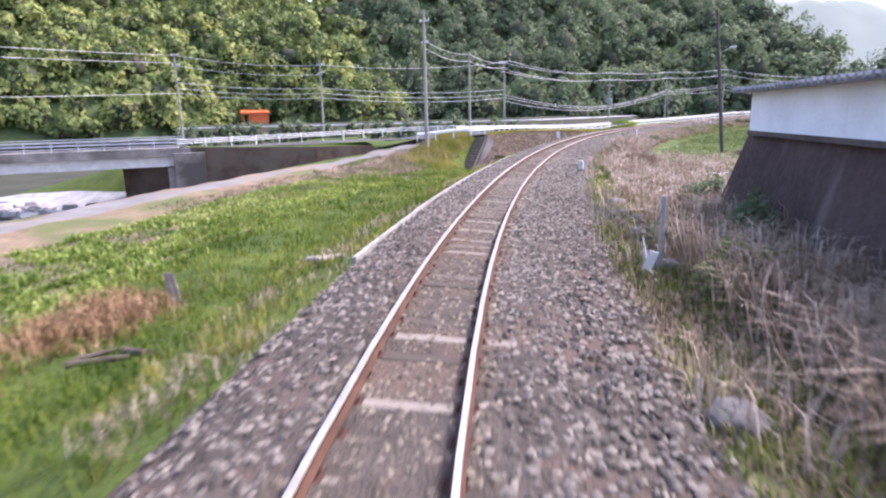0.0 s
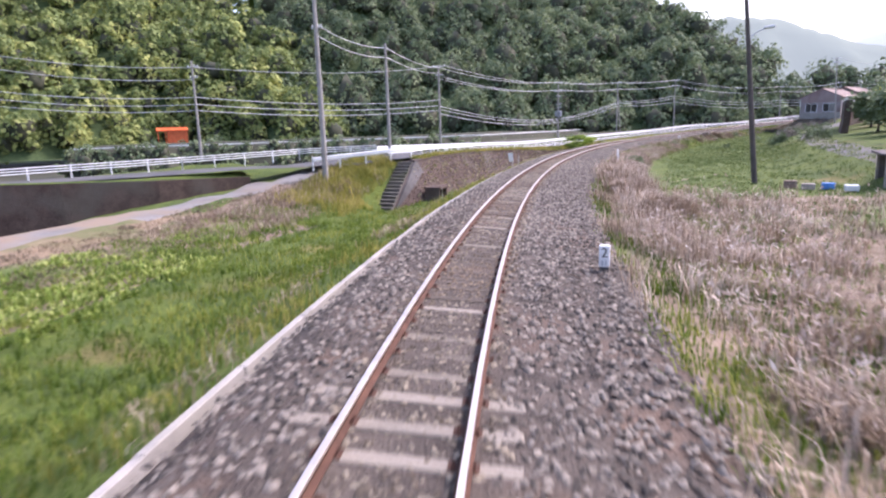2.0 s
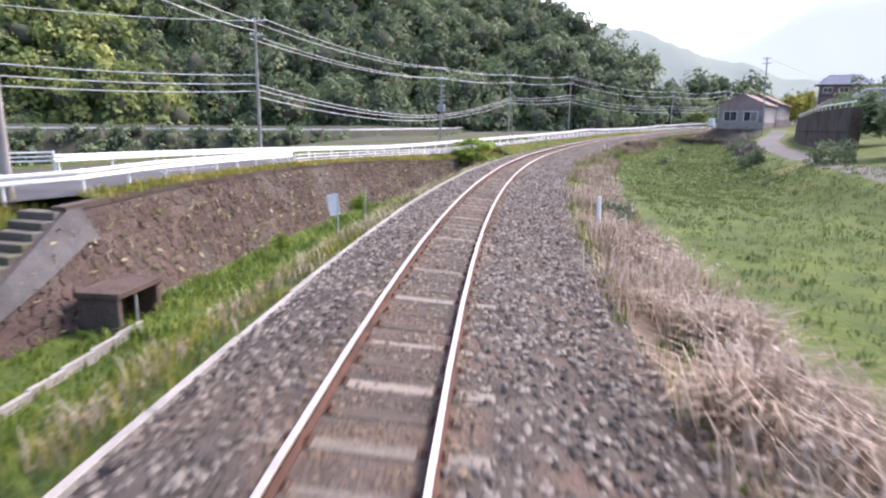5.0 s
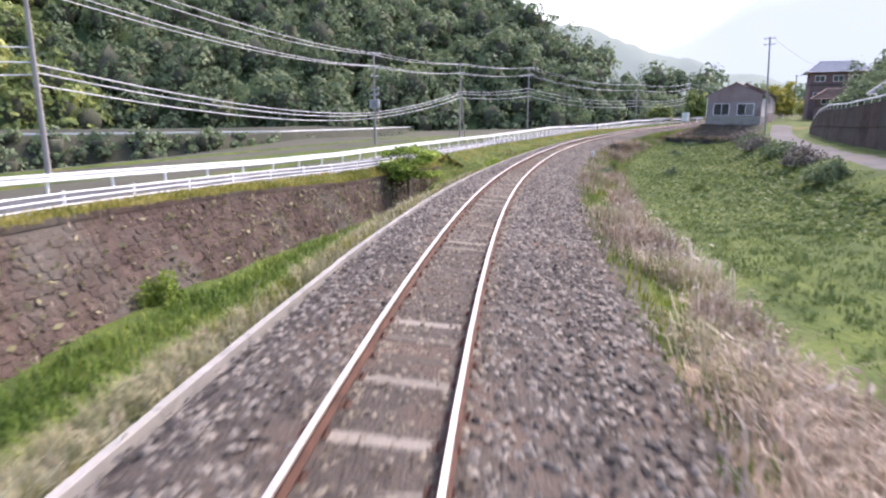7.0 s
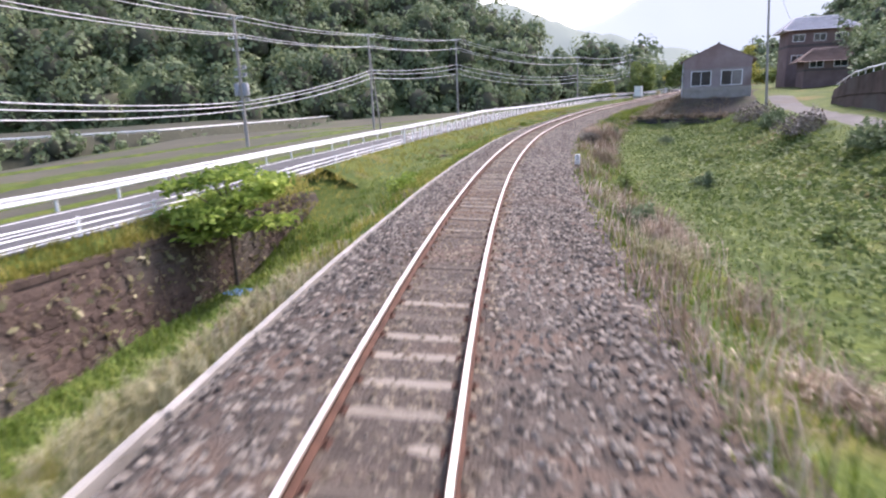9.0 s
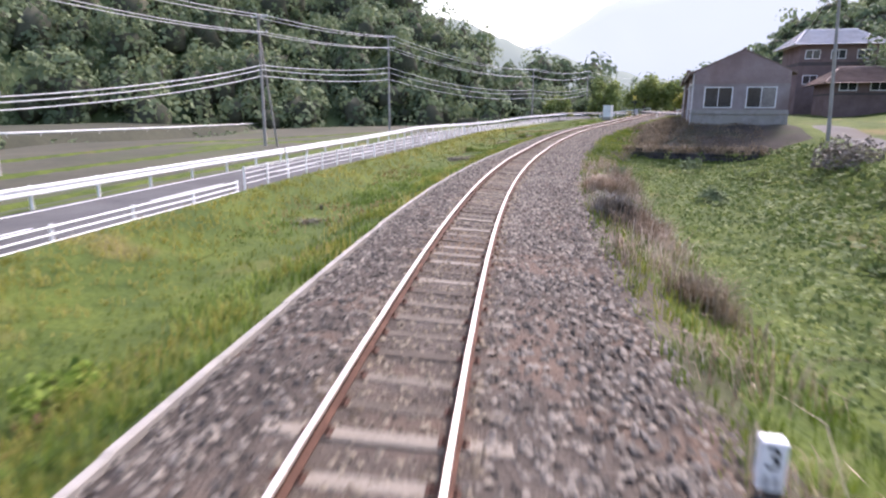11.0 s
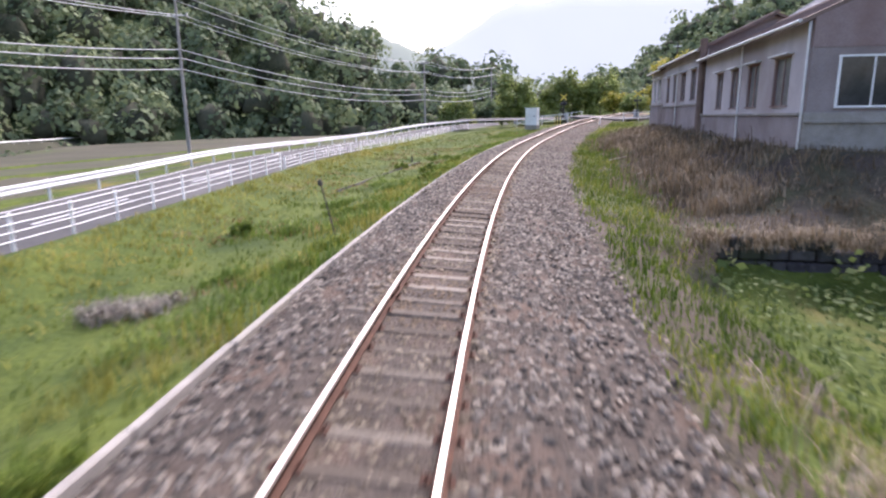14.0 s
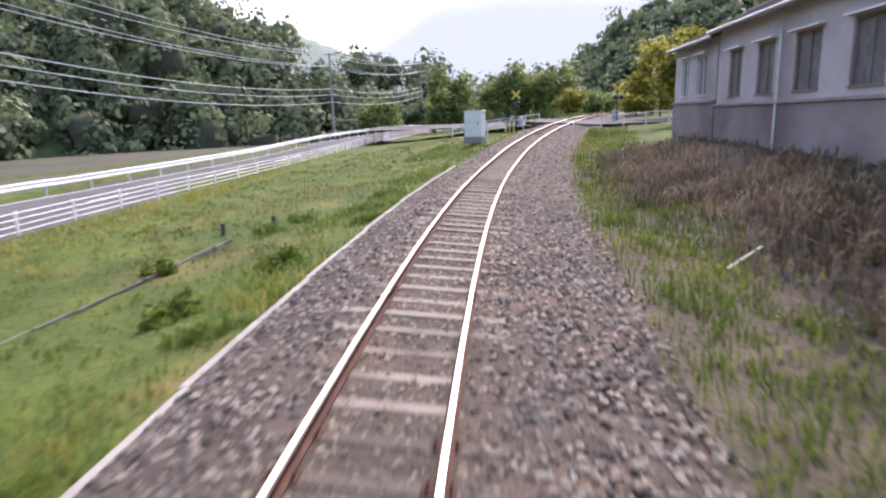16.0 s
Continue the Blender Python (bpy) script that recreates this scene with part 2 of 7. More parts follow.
M_GLASS = mat("window_glass", (0.02, 0.022, 0.025), (0.05, 0.055, 0.06), 0.6, 0.06, 0, 5)
M_ALU = mat("window_frame", (0.6, 0.6, 0.6), (0.75, 0.75, 0.75), 2, 0.4, 0, 20, metal=0.3)
M_BLACK = mat("black_paint", (0.015, 0.015, 0.016), (0.04, 0.04, 0.04), 2, 0.6, 0.1, 20)
M_ORANGE = mat("orange_paint", (0.55, 0.09, 0.02), (0.75, 0.16, 0.04), 0.5, 0.5, 0.1, 8)
M_YELLOW = mat("yellow_paint", (0.6, 0.45, 0.05), (0.75, 0.6, 0.12), 2, 0.6, 0.1, 20)
M_BLUE = mat("blue_sheet", (0.03, 0.14, 0.4), (0.08, 0.24, 0.55), 2, 0.6, 0.2, 12)
M_WOOD = mat("weathered_wood", (0.2, 0.17, 0.14), (0.4, 0.35, 0.3), 2, 0.9, 0.5, 25)
M_LEAF_FOREST = leafy("forest_leaves", (0.075, 0.11, 0.042), (0.235, 0.285, 0.09), (0.42, 0.44, 0.145), 0.08, 0.3, 0.14, 0.24)
# greyer and bluer than the near forest: the hill's haze is in the colour
M_LEAF_HILL = leafy("hill_leaves", (0.086, 0.122, 0.068), (0.175, 0.222, 0.112), (0.27, 0.315, 0.16), 0.07, 0.3, 0.1, 0.28)
M_LEAF_TREE = leafy("young_leaves", (0.1, 0.165, 0.03), (0.26, 0.345, 0.06), (0.45, 0.52, 0.13), 0.3, 0.5)
M_LEAF_YEL = leafy("yellow_leaves", (0.12, 0.13, 0.02), (0.3, 0.29, 0.05), (0.45, 0.4, 0.1), 0.3)
M_BLADE = leafy("grass_blades", (0.046, 0.085, 0.01), (0.12, 0.175, 0.02), (0.25, 0.265, 0.05), 0.35)
M_VERGE = leafy("verge_blades", (0.038, 0.07, 0.009), (0.1, 0.142, 0.017), (0.2, 0.215, 0.042), 0.35)
M_BLADEYEL = leafy("weed_blades", (0.12, 0.135, 0.022), (0.3, 0.28, 0.055), (0.42, 0.35, 0.11), 0.35)
M_DRY = leafy("dry_reed", (0.155, 0.112, 0.076), (0.32, 0.243, 0.172), (0.54, 0.445, 0.345), 0.5, 0.2)
M_FIELDGREEN = leafy("field_weeds", (0.072, 0.108, 0.032), (0.135, 0.18, 0.056), (0.22, 0.255, 0.09), 0.3)
M_LUSH = leafy("lush_grass", (0.06, 0.108, 0.016), (0.145, 0.215, 0.035), (0.26, 0.31, 0.07), 0.3)
M_FEATHER = leafy("feathery_grass", (0.16, 0.155, 0.075), (0.3, 0.275, 0.145), (0.45, 0.41, 0.25), 0.5, 0.25)
M_PLUME = leafy("grass_plume", (0.38, 0.29, 0.23), (0.56, 0.46, 0.38), (0.7, 0.62, 0.53), 0.5, 0.3)
M_FLOWER = mat("white_petals", (0.6, 0.6, 0.55), (0.8, 0.8, 0.75), 3, 0.8, 0, 10)
M_HEDGE = leafy("maroon_leaves", (0.028, 0.02, 0.017), (0.065, 0.045, 0.036), (0.11, 0.085, 0.06), 0.4, 0.15)
M_GREYWEED = leafy("grey_withered_stems", (0.11, 0.098, 0.082), (0.21, 0.19, 0.158), (0.36, 0.325, 0.27), 0.5, 0.15)
M_WEEDBROWN = leafy("brown_weeds", (0.085, 0.072, 0.044), (0.19, 0.148, 0.098), (0.3, 0.24, 0.16), 0.5, 0.2)
M_RUSTWEED = leafy("rust_weeds", (0.14, 0.09, 0.04), (0.3, 0.18, 0.09), (0.42, 0.28, 0.16), 0.5, 0.2)
M_CROP = leafy("crop_leaves", (0.08, 0.125, 0.022), (0.23, 0.31, 0.055), (0.46, 0.5, 0.16), 0.25, 0.4)


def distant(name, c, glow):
    """Plain distance, its haze painted as a flat pale colour with its own glow."""
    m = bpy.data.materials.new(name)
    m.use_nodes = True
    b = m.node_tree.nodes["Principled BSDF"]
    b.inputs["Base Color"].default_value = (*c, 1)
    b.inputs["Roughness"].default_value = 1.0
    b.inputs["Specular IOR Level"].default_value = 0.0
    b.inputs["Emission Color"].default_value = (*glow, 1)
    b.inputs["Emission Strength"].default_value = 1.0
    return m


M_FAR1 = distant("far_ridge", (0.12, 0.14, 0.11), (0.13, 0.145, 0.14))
# dark fill that paints the shade inside the tree crowns
M_CROWNSHADE = mat("twigs_and_bark", (0.05, 0.056, 0.036), (0.105, 0.105, 0.07), 0.2, 1.0, 0.2, 1.5)
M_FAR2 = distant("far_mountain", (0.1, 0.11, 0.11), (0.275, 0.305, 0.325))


# ---- mesh helpers ----
def to_mesh(name, verts, faces, mats, idx=None, smooth=False):
    me = bpy.data.meshes.new(name)
    me.from_pydata([tuple(map(float, v)) for v in verts], [], [tuple(map(int, f)) for f in faces])
    for m in mats if isinstance(mats, (list, tuple)) else [mats]:
        me.materials.append(m)
    if idx is not None:
        me.polygons.foreach_set("material_index", np.asarray(idx, np.int32))
    if smooth:
        me.polygons.foreach_set("use_smooth", np.ones(len(me.polygons), bool))
    me.update()
    return me


def fast_mesh(name, verts, quads, material, idx=None):
    """A mesh from an array of places and an array of faces with equal corners."""
    verts, quads = np.asarray(verts, np.float32), np.asarray(quads, np.int32)
    me = bpy.data.meshes.new(name)
    n, k = quads.shape
    me.vertices.add(len(verts))
    me.vertices.foreach_set("co", verts.ravel())
    me.loops.add(n * k)
    me.loops.foreach_set("vertex_index", quads.ravel())
    me.polygons.add(n)
    me.polygons.foreach_set("loop_start", np.arange(0, n * k, k, dtype=np.int32))
    me.polygons.foreach_set("loop_total", np.full(n, k, np.int32))
    for m in material if isinstance(material, (list, tuple)) else [material]:
        me.materials.append(m)
    if idx is not None:
        me.polygons.foreach_set("material_index", np.asarray(idx, np.int32))
    me.update(calc_edges=True)
    me.validate()
    return me


class Shape:
    """Collects boxes, tubes, sweeps and sheets into one mesh."""

    def __init__(self):
        self.v, self.f = [], []

    def add(self, verts, faces):
        n = len(self.v)
        self.v += [tuple(v) for v in verts]
        self.f += [tuple(i + n for i in f) for f in faces]
        return self

    def box(self, x0, y0, z0, x1, y1, z1, m=None, bevel=0.0):
        bm = bmesh.new()
        bmesh.ops.create_cube(bm, size=1)
        for v in bm.verts:
            v.co = Vector(((x0 + x1) / 2 + v.co.x * (x1 - x0), (y0 + y1) / 2 + v.co.y * (y1 - y0), (z0 + z1) / 2 + v.co.z * (z1 - z0)))
        if bevel:
            bmesh.ops.bevel(bm, geom=bm.edges[:], offset=bevel, segments=1, affect="EDGES")
        if m is not None:
            bm.transform(m)
        bm.verts.index_update()
        self.add([v.co[:] for v in bm.verts], [[v.index for v in f.verts] for f in bm.faces])
        bm.free()
        return self

    def tube(self, pts, radii, seg=8, caps=True):
        pts = [Vector(p) for p in pts]
        if not isinstance(radii, (list, tuple)):
            radii = [radii] * len(pts)
        n0 = len(self.v)
        for i, p in enumerate(pts):
            a = pts[max(i - 1, 0)]
            b = pts[min(i + 1, len(pts) - 1)]
            q = (b - a).to_track_quat("Z", "Y")
            for k in range(seg):
                an = 2 * math.pi * k / seg
                self.v.append(tuple(p + q @ Vector((math.cos(an) * radii[i], math.sin(an) * radii[i], 0))))
        for i in range(len(pts) - 1):
            for k in range(seg):
                a, b = n0 + i * seg + k, n0 + i * seg + (k + 1) % seg
                self.f.append((a, b, b + seg, a + seg))
        if caps:
            self.f.append(tuple(n0 + k for k in range(seg))[::-1])
            self.f.append(tuple(n0 + (len(pts) - 1) * seg + k for k in range(seg)))
        return self

    def sweep(self, stations, profile, closed=True, place=None):
        """A profile of (d, z) carried along stations of s."""
        place = place or W
        n0, k = len(self.v), len(profile)
        for s in stations:
            for d, z in profile:
                self.v.append(tuple(place(s, d, z)))
        for i in range(len(stations) - 1):
            for j in range(k if closed else k - 1):
                a, b = n0 + i * k + j, n0 + i * k + (j + 1) % k
                self.f.append((a, a + k, b + k, b))
        if closed:
            self.f.append(tuple(n0 + j for j in range(k)))
            self.f.append(tuple(n0 + (len(stations) - 1) * k + j for j in range(k))[::-1])
        return self

    def mesh(self, name, material, smooth=False):
        me = to_mesh(name, self.v, self.f, material, smooth=smooth)
        bm = bmesh.new()
        bm.from_mesh(me)
        bmesh.ops.recalc_face_normals(bm, faces=bm.faces[:])
        bm.to_mesh(me)
        bm.free()
        if smooth:
            me.set_sharp_from_angle(angle=radians(40))
        return me


def part(name, shape, material, parent, label="", smooth=False):
    ob = new(name, shape.mesh(name, material, smooth) if isinstance(shape, Shape) else shape)
    ob.parent = parent
    if label:
        ob["label"] = label
    return ob


def thing(name, m, label, category, group="", kind=""):
    ob = new(name)
    ob.empty_display_size = 0.2
    ob.matrix_world = m
    return tagged(ob, label, category, group, kind)


def solid(name, shape, material, label, category, group="", kind="", smooth=False):
    ob = new(name, shape.mesh(name, material, smooth) if isinstance(shape, Shape) else shape)
    return tagged(ob, label, category, group, kind)


def lattice(nu, nv):
    i, j = np.meshgrid(np.arange(nu - 1), np.arange(nv - 1), indexing="ij")
    a = (i * nv + j).ravel()
    return np.stack([a, a + nv, a + nv + 1, a + 1], 1)


def wobble(p, scale, seed=0.0):
    return np.array([noise.noise(Vector((float(a[0]) * scale + seed, float(a[1]) * scale - seed, seed))) for a in p])


# ---- the lie of the land ----
LEFT = [
    (-150, [(-2.2, -0.5), (-3.2, -0.75), (-6, -2.0), (-8, -2.2), (-19, -2.2), (-20.8, -2.0), (-24, -2.0), (-28, -4), (-33, -5.8), (-60, -6.2), (-85, -5.5), (-110, -8), (-400, -12)]),
    (56, [(-2.2, -0.5), (-3.2, -0.75), (-6, -2.0), (-8, -2.2), (-19, -2.2), (-20.8, -2.0), (-24, -2.0), (-28, -4), (-33, -5.8), (-60, -6.2), (-85, -5.5), (-110, -8), (-400, -12)]),
    (64, [(-2.2, -0.5), (-3.2, -0.75), (-6, -2.2), (-8, -2.5), (-17, -2.4), (-20, -2.0), (-23.5, -1.9), (-28, -3.6), (-33, -5.6), (-40, -6), (-85, -5.5), (-110, -8), (-400, -12)]),
    (66.8, [(-2.2, -0.5), (-3.2, -0.78), (-6.2, -2.4), (-8.5, -2.7), (-15.5, -2.45), (-19, -1.95), (-23.5, -1.9), (-26, -2.7), (-31.3, -3.8), (-42, -4.3), (-55, -4.6), (-75, -8), (-110, -11), (-400, -13)]),
    (69, [(-2.2, -0.5), (-3.2, -0.8), (-6.4, -2.6), (-9, -2.9), (-14, -2.5), (-19, -1.9), (-23.5, -1.9), (-25.5, -2.3), (-28.2, -2.8), (-36.2, -3.2), (-37.4, -0.65), (-40, -0.7), (-55, -4), (-75, -8), (-110, -11), (-400, -13)]),
    (70.5, [(-2.2, -0.5), (-3.2, -0.8), (-6.7, -2.8), (-9.5, -3.05), (-12.8, -2.4), (-17, -1.6), (-23.6, -1.75), (-26.25, -2.4), (-35.4, -2.5), (-36.4, -0.6), (-38, -0.75), (-55, -4), (-75, -8), (-110, -11), (-400, -13)]),
    (72, [(-2.2, -0.5), (-3.2, -0.8), (-6.7, -2.8), (-9.5, -3.05), (-12.8, -2.4), (-17, -1.6), (-21.8, -1.65), (-24.45, -2.1), (-33.6, -2.2), (-34.6, -0.6), (-38, -0.75), (-55, -4), (-75, -8), (-110, -11), (-400, -13)]),
    (73.5, [(-2.2, -0.5), (-3.2, -0.8), (-6.7, -2.8), (-9.5, -3.05), (-12.8, -2.4), (-17, -1.6), (-20.5, -1.5), (-23.15, -1.85), (-31.9, -1.9500000000000002), (-32.9, -0.6), (-38, -0.75), (-55, -4), (-75, -8), (-110, -11), (-400, -13)]),
    (75, [(-2.2, -0.5), (-3.2, -0.8), (-7, -2.9), (-10, -3.25), (-11.6, -3.2), (-13.2, -2.2), (-15.5, -1.5), (-17, -1.3), (-19, -1.25), (-21.2, -1.3), (-21.9, -1.6), (-30.3, -1.7000000000000002), (-31.3, -0.6), (-38, -0.75), (-55, -4), (-75, -8), (-110, -11), (-400, -13)]),
    (82, [(-2.2, -0.5), (-3.2, -0.8), (-6.5, -2.9), (-9, -3.2), (-11.4, -2.9), (-13, -0.5), (-14.5, -0.1), (-18.8, -0.15), (-20.5, -0.6), (-22.8, -0.75), (-24.5, -0.6), (-28, -0.12), (-30, -0.1), (-36, -0.8), (-55, -4), (-75, -8), (-110, -11), (-400, -13)]),
    (88, [(-2.2, -0.5), (-3.2, -0.8), (-6.5, -2.95), (-9.2, -3.3), (-12.1, -3.35), (-13.0, -0.05), (-18.5, 0), (-22, -0.9), (-30, -2.4), (-58, -3.6), (-78, -8.5), (-110, -11), (-400, -13)]),
    (104, [(-2.2, -0.5), (-3.2, -0.8), (-6.5, -2.95), (-9.6, -3.3), (-12.7, -3.35), (-13.6, -0.45), (-18, -0.4), (-22, -1.4), (-28, -2.6), (-60, -3.6), (-80, -8.5), (-110, -11), (-400, -13)]),
    (122, [(-2.2, -0.5), (-3.2, -0.8), (-6.3, -3.0), (-8.3, -3.8), (-11.2, -3.9), (-12.1, -0.9), (-15.6, -0.85), (-19, -1.6), (-25, -2.6), (-64, -3.6), (-82, -8.5), (-110, -11), (-400, -13)]),
    (131, [(-2.2, -0.5), (-3.2, -0.8), (-6.0, -2.8), (-8.2, -4.0), (-10.3, -4.1), (-11.2, -1.0), (-15.2, -0.9), (-19, -1.7), (-25, -2.6), (-64, -3.6), (-82, -8.5), (-110, -11), (-400, -13)]),
    (140, [(-2.2, -0.5), (-3.2, -0.7), (-5.2, -1.5), (-7, -1.7), (-9, -1.2), (-9.9, -0.95), (-15.0, -0.9), (-19, -1.7), (-25, -2.6), (-64, -3.6), (-82, -8.5), (-110, -11), (-400, -13)]),
    (200, [(-2.2, -0.5), (-3.2, -0.7), (-5.5, -1.2), (-8, -1.3), (-12.2, -1.0), (-18.2, -0.95), (-22, -1.8), (-28, -2.6), (-90, -3.6), (-112, -8.5), (-140, -11), (-400, -13)]),
    (250, [(-2.2, -0.35), (-3.2, -0.4), (-6, -0.6), (-10, -1.0), (-18, -1.85), (-30.5, -1.9), (-36, -3.6), (-45, -5.0), (-120, -5.6), (-150, -8.5), (-400, -13)]),
    (275, [(-2.2, -0.3), (-3.2, -0.4), (-6, -0.5), (-12, -1.2), (-24, -2.2), (-39, -2.2), (-46, -5.0), (-120, -6), (-150, -9), (-400, -13)]),
    (420, [(-2.2, -0.3), (-3.2, -0.4), (-6, -0.5), (-12, -1.2), (-24, -2.2), (-39, -2.2), (-46, -5.0), (-120, -6), (-150, -9), (-400, -13)]),
]
RIGHT = [
    (-150, [(2.6, -0.5), (3.6, -0.75), (6.5, -0.75), (8, -0.6), (40, 0), (140, 3)]),
    (36, [(2.6, -0.5), (3.6, -0.75), (6.5, -0.8), (8, -0.7), (40, 0), (140, 3)]),
    (46, [(2.6, -0.5), (3.6, -0.8), (6, -1.2), (9, -1.3), (16, -1.3), (19, -0.5), (22, 0), (40, 1), (140, 6)]),
    (76, [(2.6, -0.5), (3.6, -0.8), (6, -1.3), (10, -1.35), (16, -1.3), (19, -0.4), (21.5, 0), (40, 1.5), (140, 8)]),
    (110, [(2.6, -0.5), (3.6, -0.8), (6.2, -1.8), (9, -1.9), (15, -1.8), (18.5, -0.2), (22, 0.1), (40, 2), (140, 10)]),
    (150, [(2.6, -0.5), (3.5, -0.7), (6.2, -1.9), (9, -2), (14, -1.8), (17.5, 0), (21, 0.2), (40, 2.5), (140, 12)]),
    (176, [(2.6, -0.5), (3.5, -0.7), (5.6, -1.6), (9, -1.8), (13, -1.6), (16, -0.5), (18, 0.3), (21, 0.3), (40, 2.5), (140, 14)]),
    (179.2, [(2.6, -0.5), (3.5, -0.65), (5.5, -1.65), (9, -1.85), (13, -1.75), (16, -0.5), (18, 0.4), (21, 0.4), (40, 2.6), (140, 14)]),
    (180.6, [(2.6, -0.5), (3.5, -0.6), (5.4, -1.1), (6.2, -0.62), (12, -0.58), (15, -0.4), (16, 0.1), (18, 0.5), (21, 0.5), (40, 2.7), (140, 14)]),
    (185.5, [(2.6, -0.5), (3.5, -0.6), (5.5, -1.1), (8.5, -0.4), (9.6, 0.75), (10, 0.9), (25, 1), (40, 3), (140, 14)]),
    (212, [(2.6, -0.5), (3.5, -0.6), (5, -0.5), (7, 0.2), (8, 0.75), (25, 1.2), (40, 3.5), (140, 14)]),
    (235, [(2.6, -0.35), (3.5, -0.4), (6, -0.3), (10, 0), (40, 1.5), (140, 8)]),
    (420, [(2.6, -0.3), (3.5, -0.35), (10, -0.2), (40, 0.5), (140, 6)]),
]


def lie(s, d):
    """Height of the ground over the rails, for arrays."""
    s, d = np.broadcast_arrays(np.asarray(s, float), np.asarray(d, float))
    out = np.zeros(s.shape)
    for table, side in ((LEFT, d < 0), (RIGHT, d >= 0)):
        st = np.array([a for a, _ in table])
        hs = []
        for _, prof in table:
            ds, zs = zip(*sorted(prof))
            hs.append(np.interp(d, ds, zs))
        hs = np.array(hs)
        i = np.clip(np.searchsorted(st, s) - 1, 0, len(st) - 2)
        u = np.clip((s - st[i]) / (st[i + 1] - st[i]), 0, 1)
        lo = np.take_along_axis(hs, i[None], 0)[0]
        hi = np.take_along_axis(hs, (i + 1)[None], 0)[0]
        out = np.where(side, lo * (1 - u) + hi * u, out)
    return np.where(np.abs(d) < 2.0, -0.62, out)


def bumps(s, d):
    """Small unevenness of open ground."""
    far = np.clip((np.abs(d) - 2.8) / 2.0, 0, 1)
    return far * 0.07 * (np.sin(s * 1.7 + d * 0.9) * np.cos(d * 1.3 - s * 0.4) + 0.6 * np.sin(s * 0.53 + d * 2.1))


# the road's edges
ROAD_S = [60, 64, 70, 76, 80, 84, 88, 96, 104, 114, 122, 132, 151, 166, 180, 192, 205, 220, 234, 250, 275, 300]
ROAD_N = [-43, -37.5, -28.9, -22.1, -14.8, -12.3, -12.1, -12.7, -13.1, -12.5, -11.6, -10.4, -10.1, -10.5, -10.7, -11.7, -13.3, -15.2, -17.6, -20.8, -27, -34]
ROAD_F = [-49, -44, -35.2, -28.2, -21.0, -18.6, -18.0, -18, -17.8, -16.8, -16.2, -15.6, -15.2, -15.7, -16.5, -18.0, -20.8, -22.8, -25, -29, -37, -45]


def road_n(s):
    return np.interp(s, ROAD_S, ROAD_N)


def road_f(s):
    return np.interp(s, ROAD_S, ROAD_F)


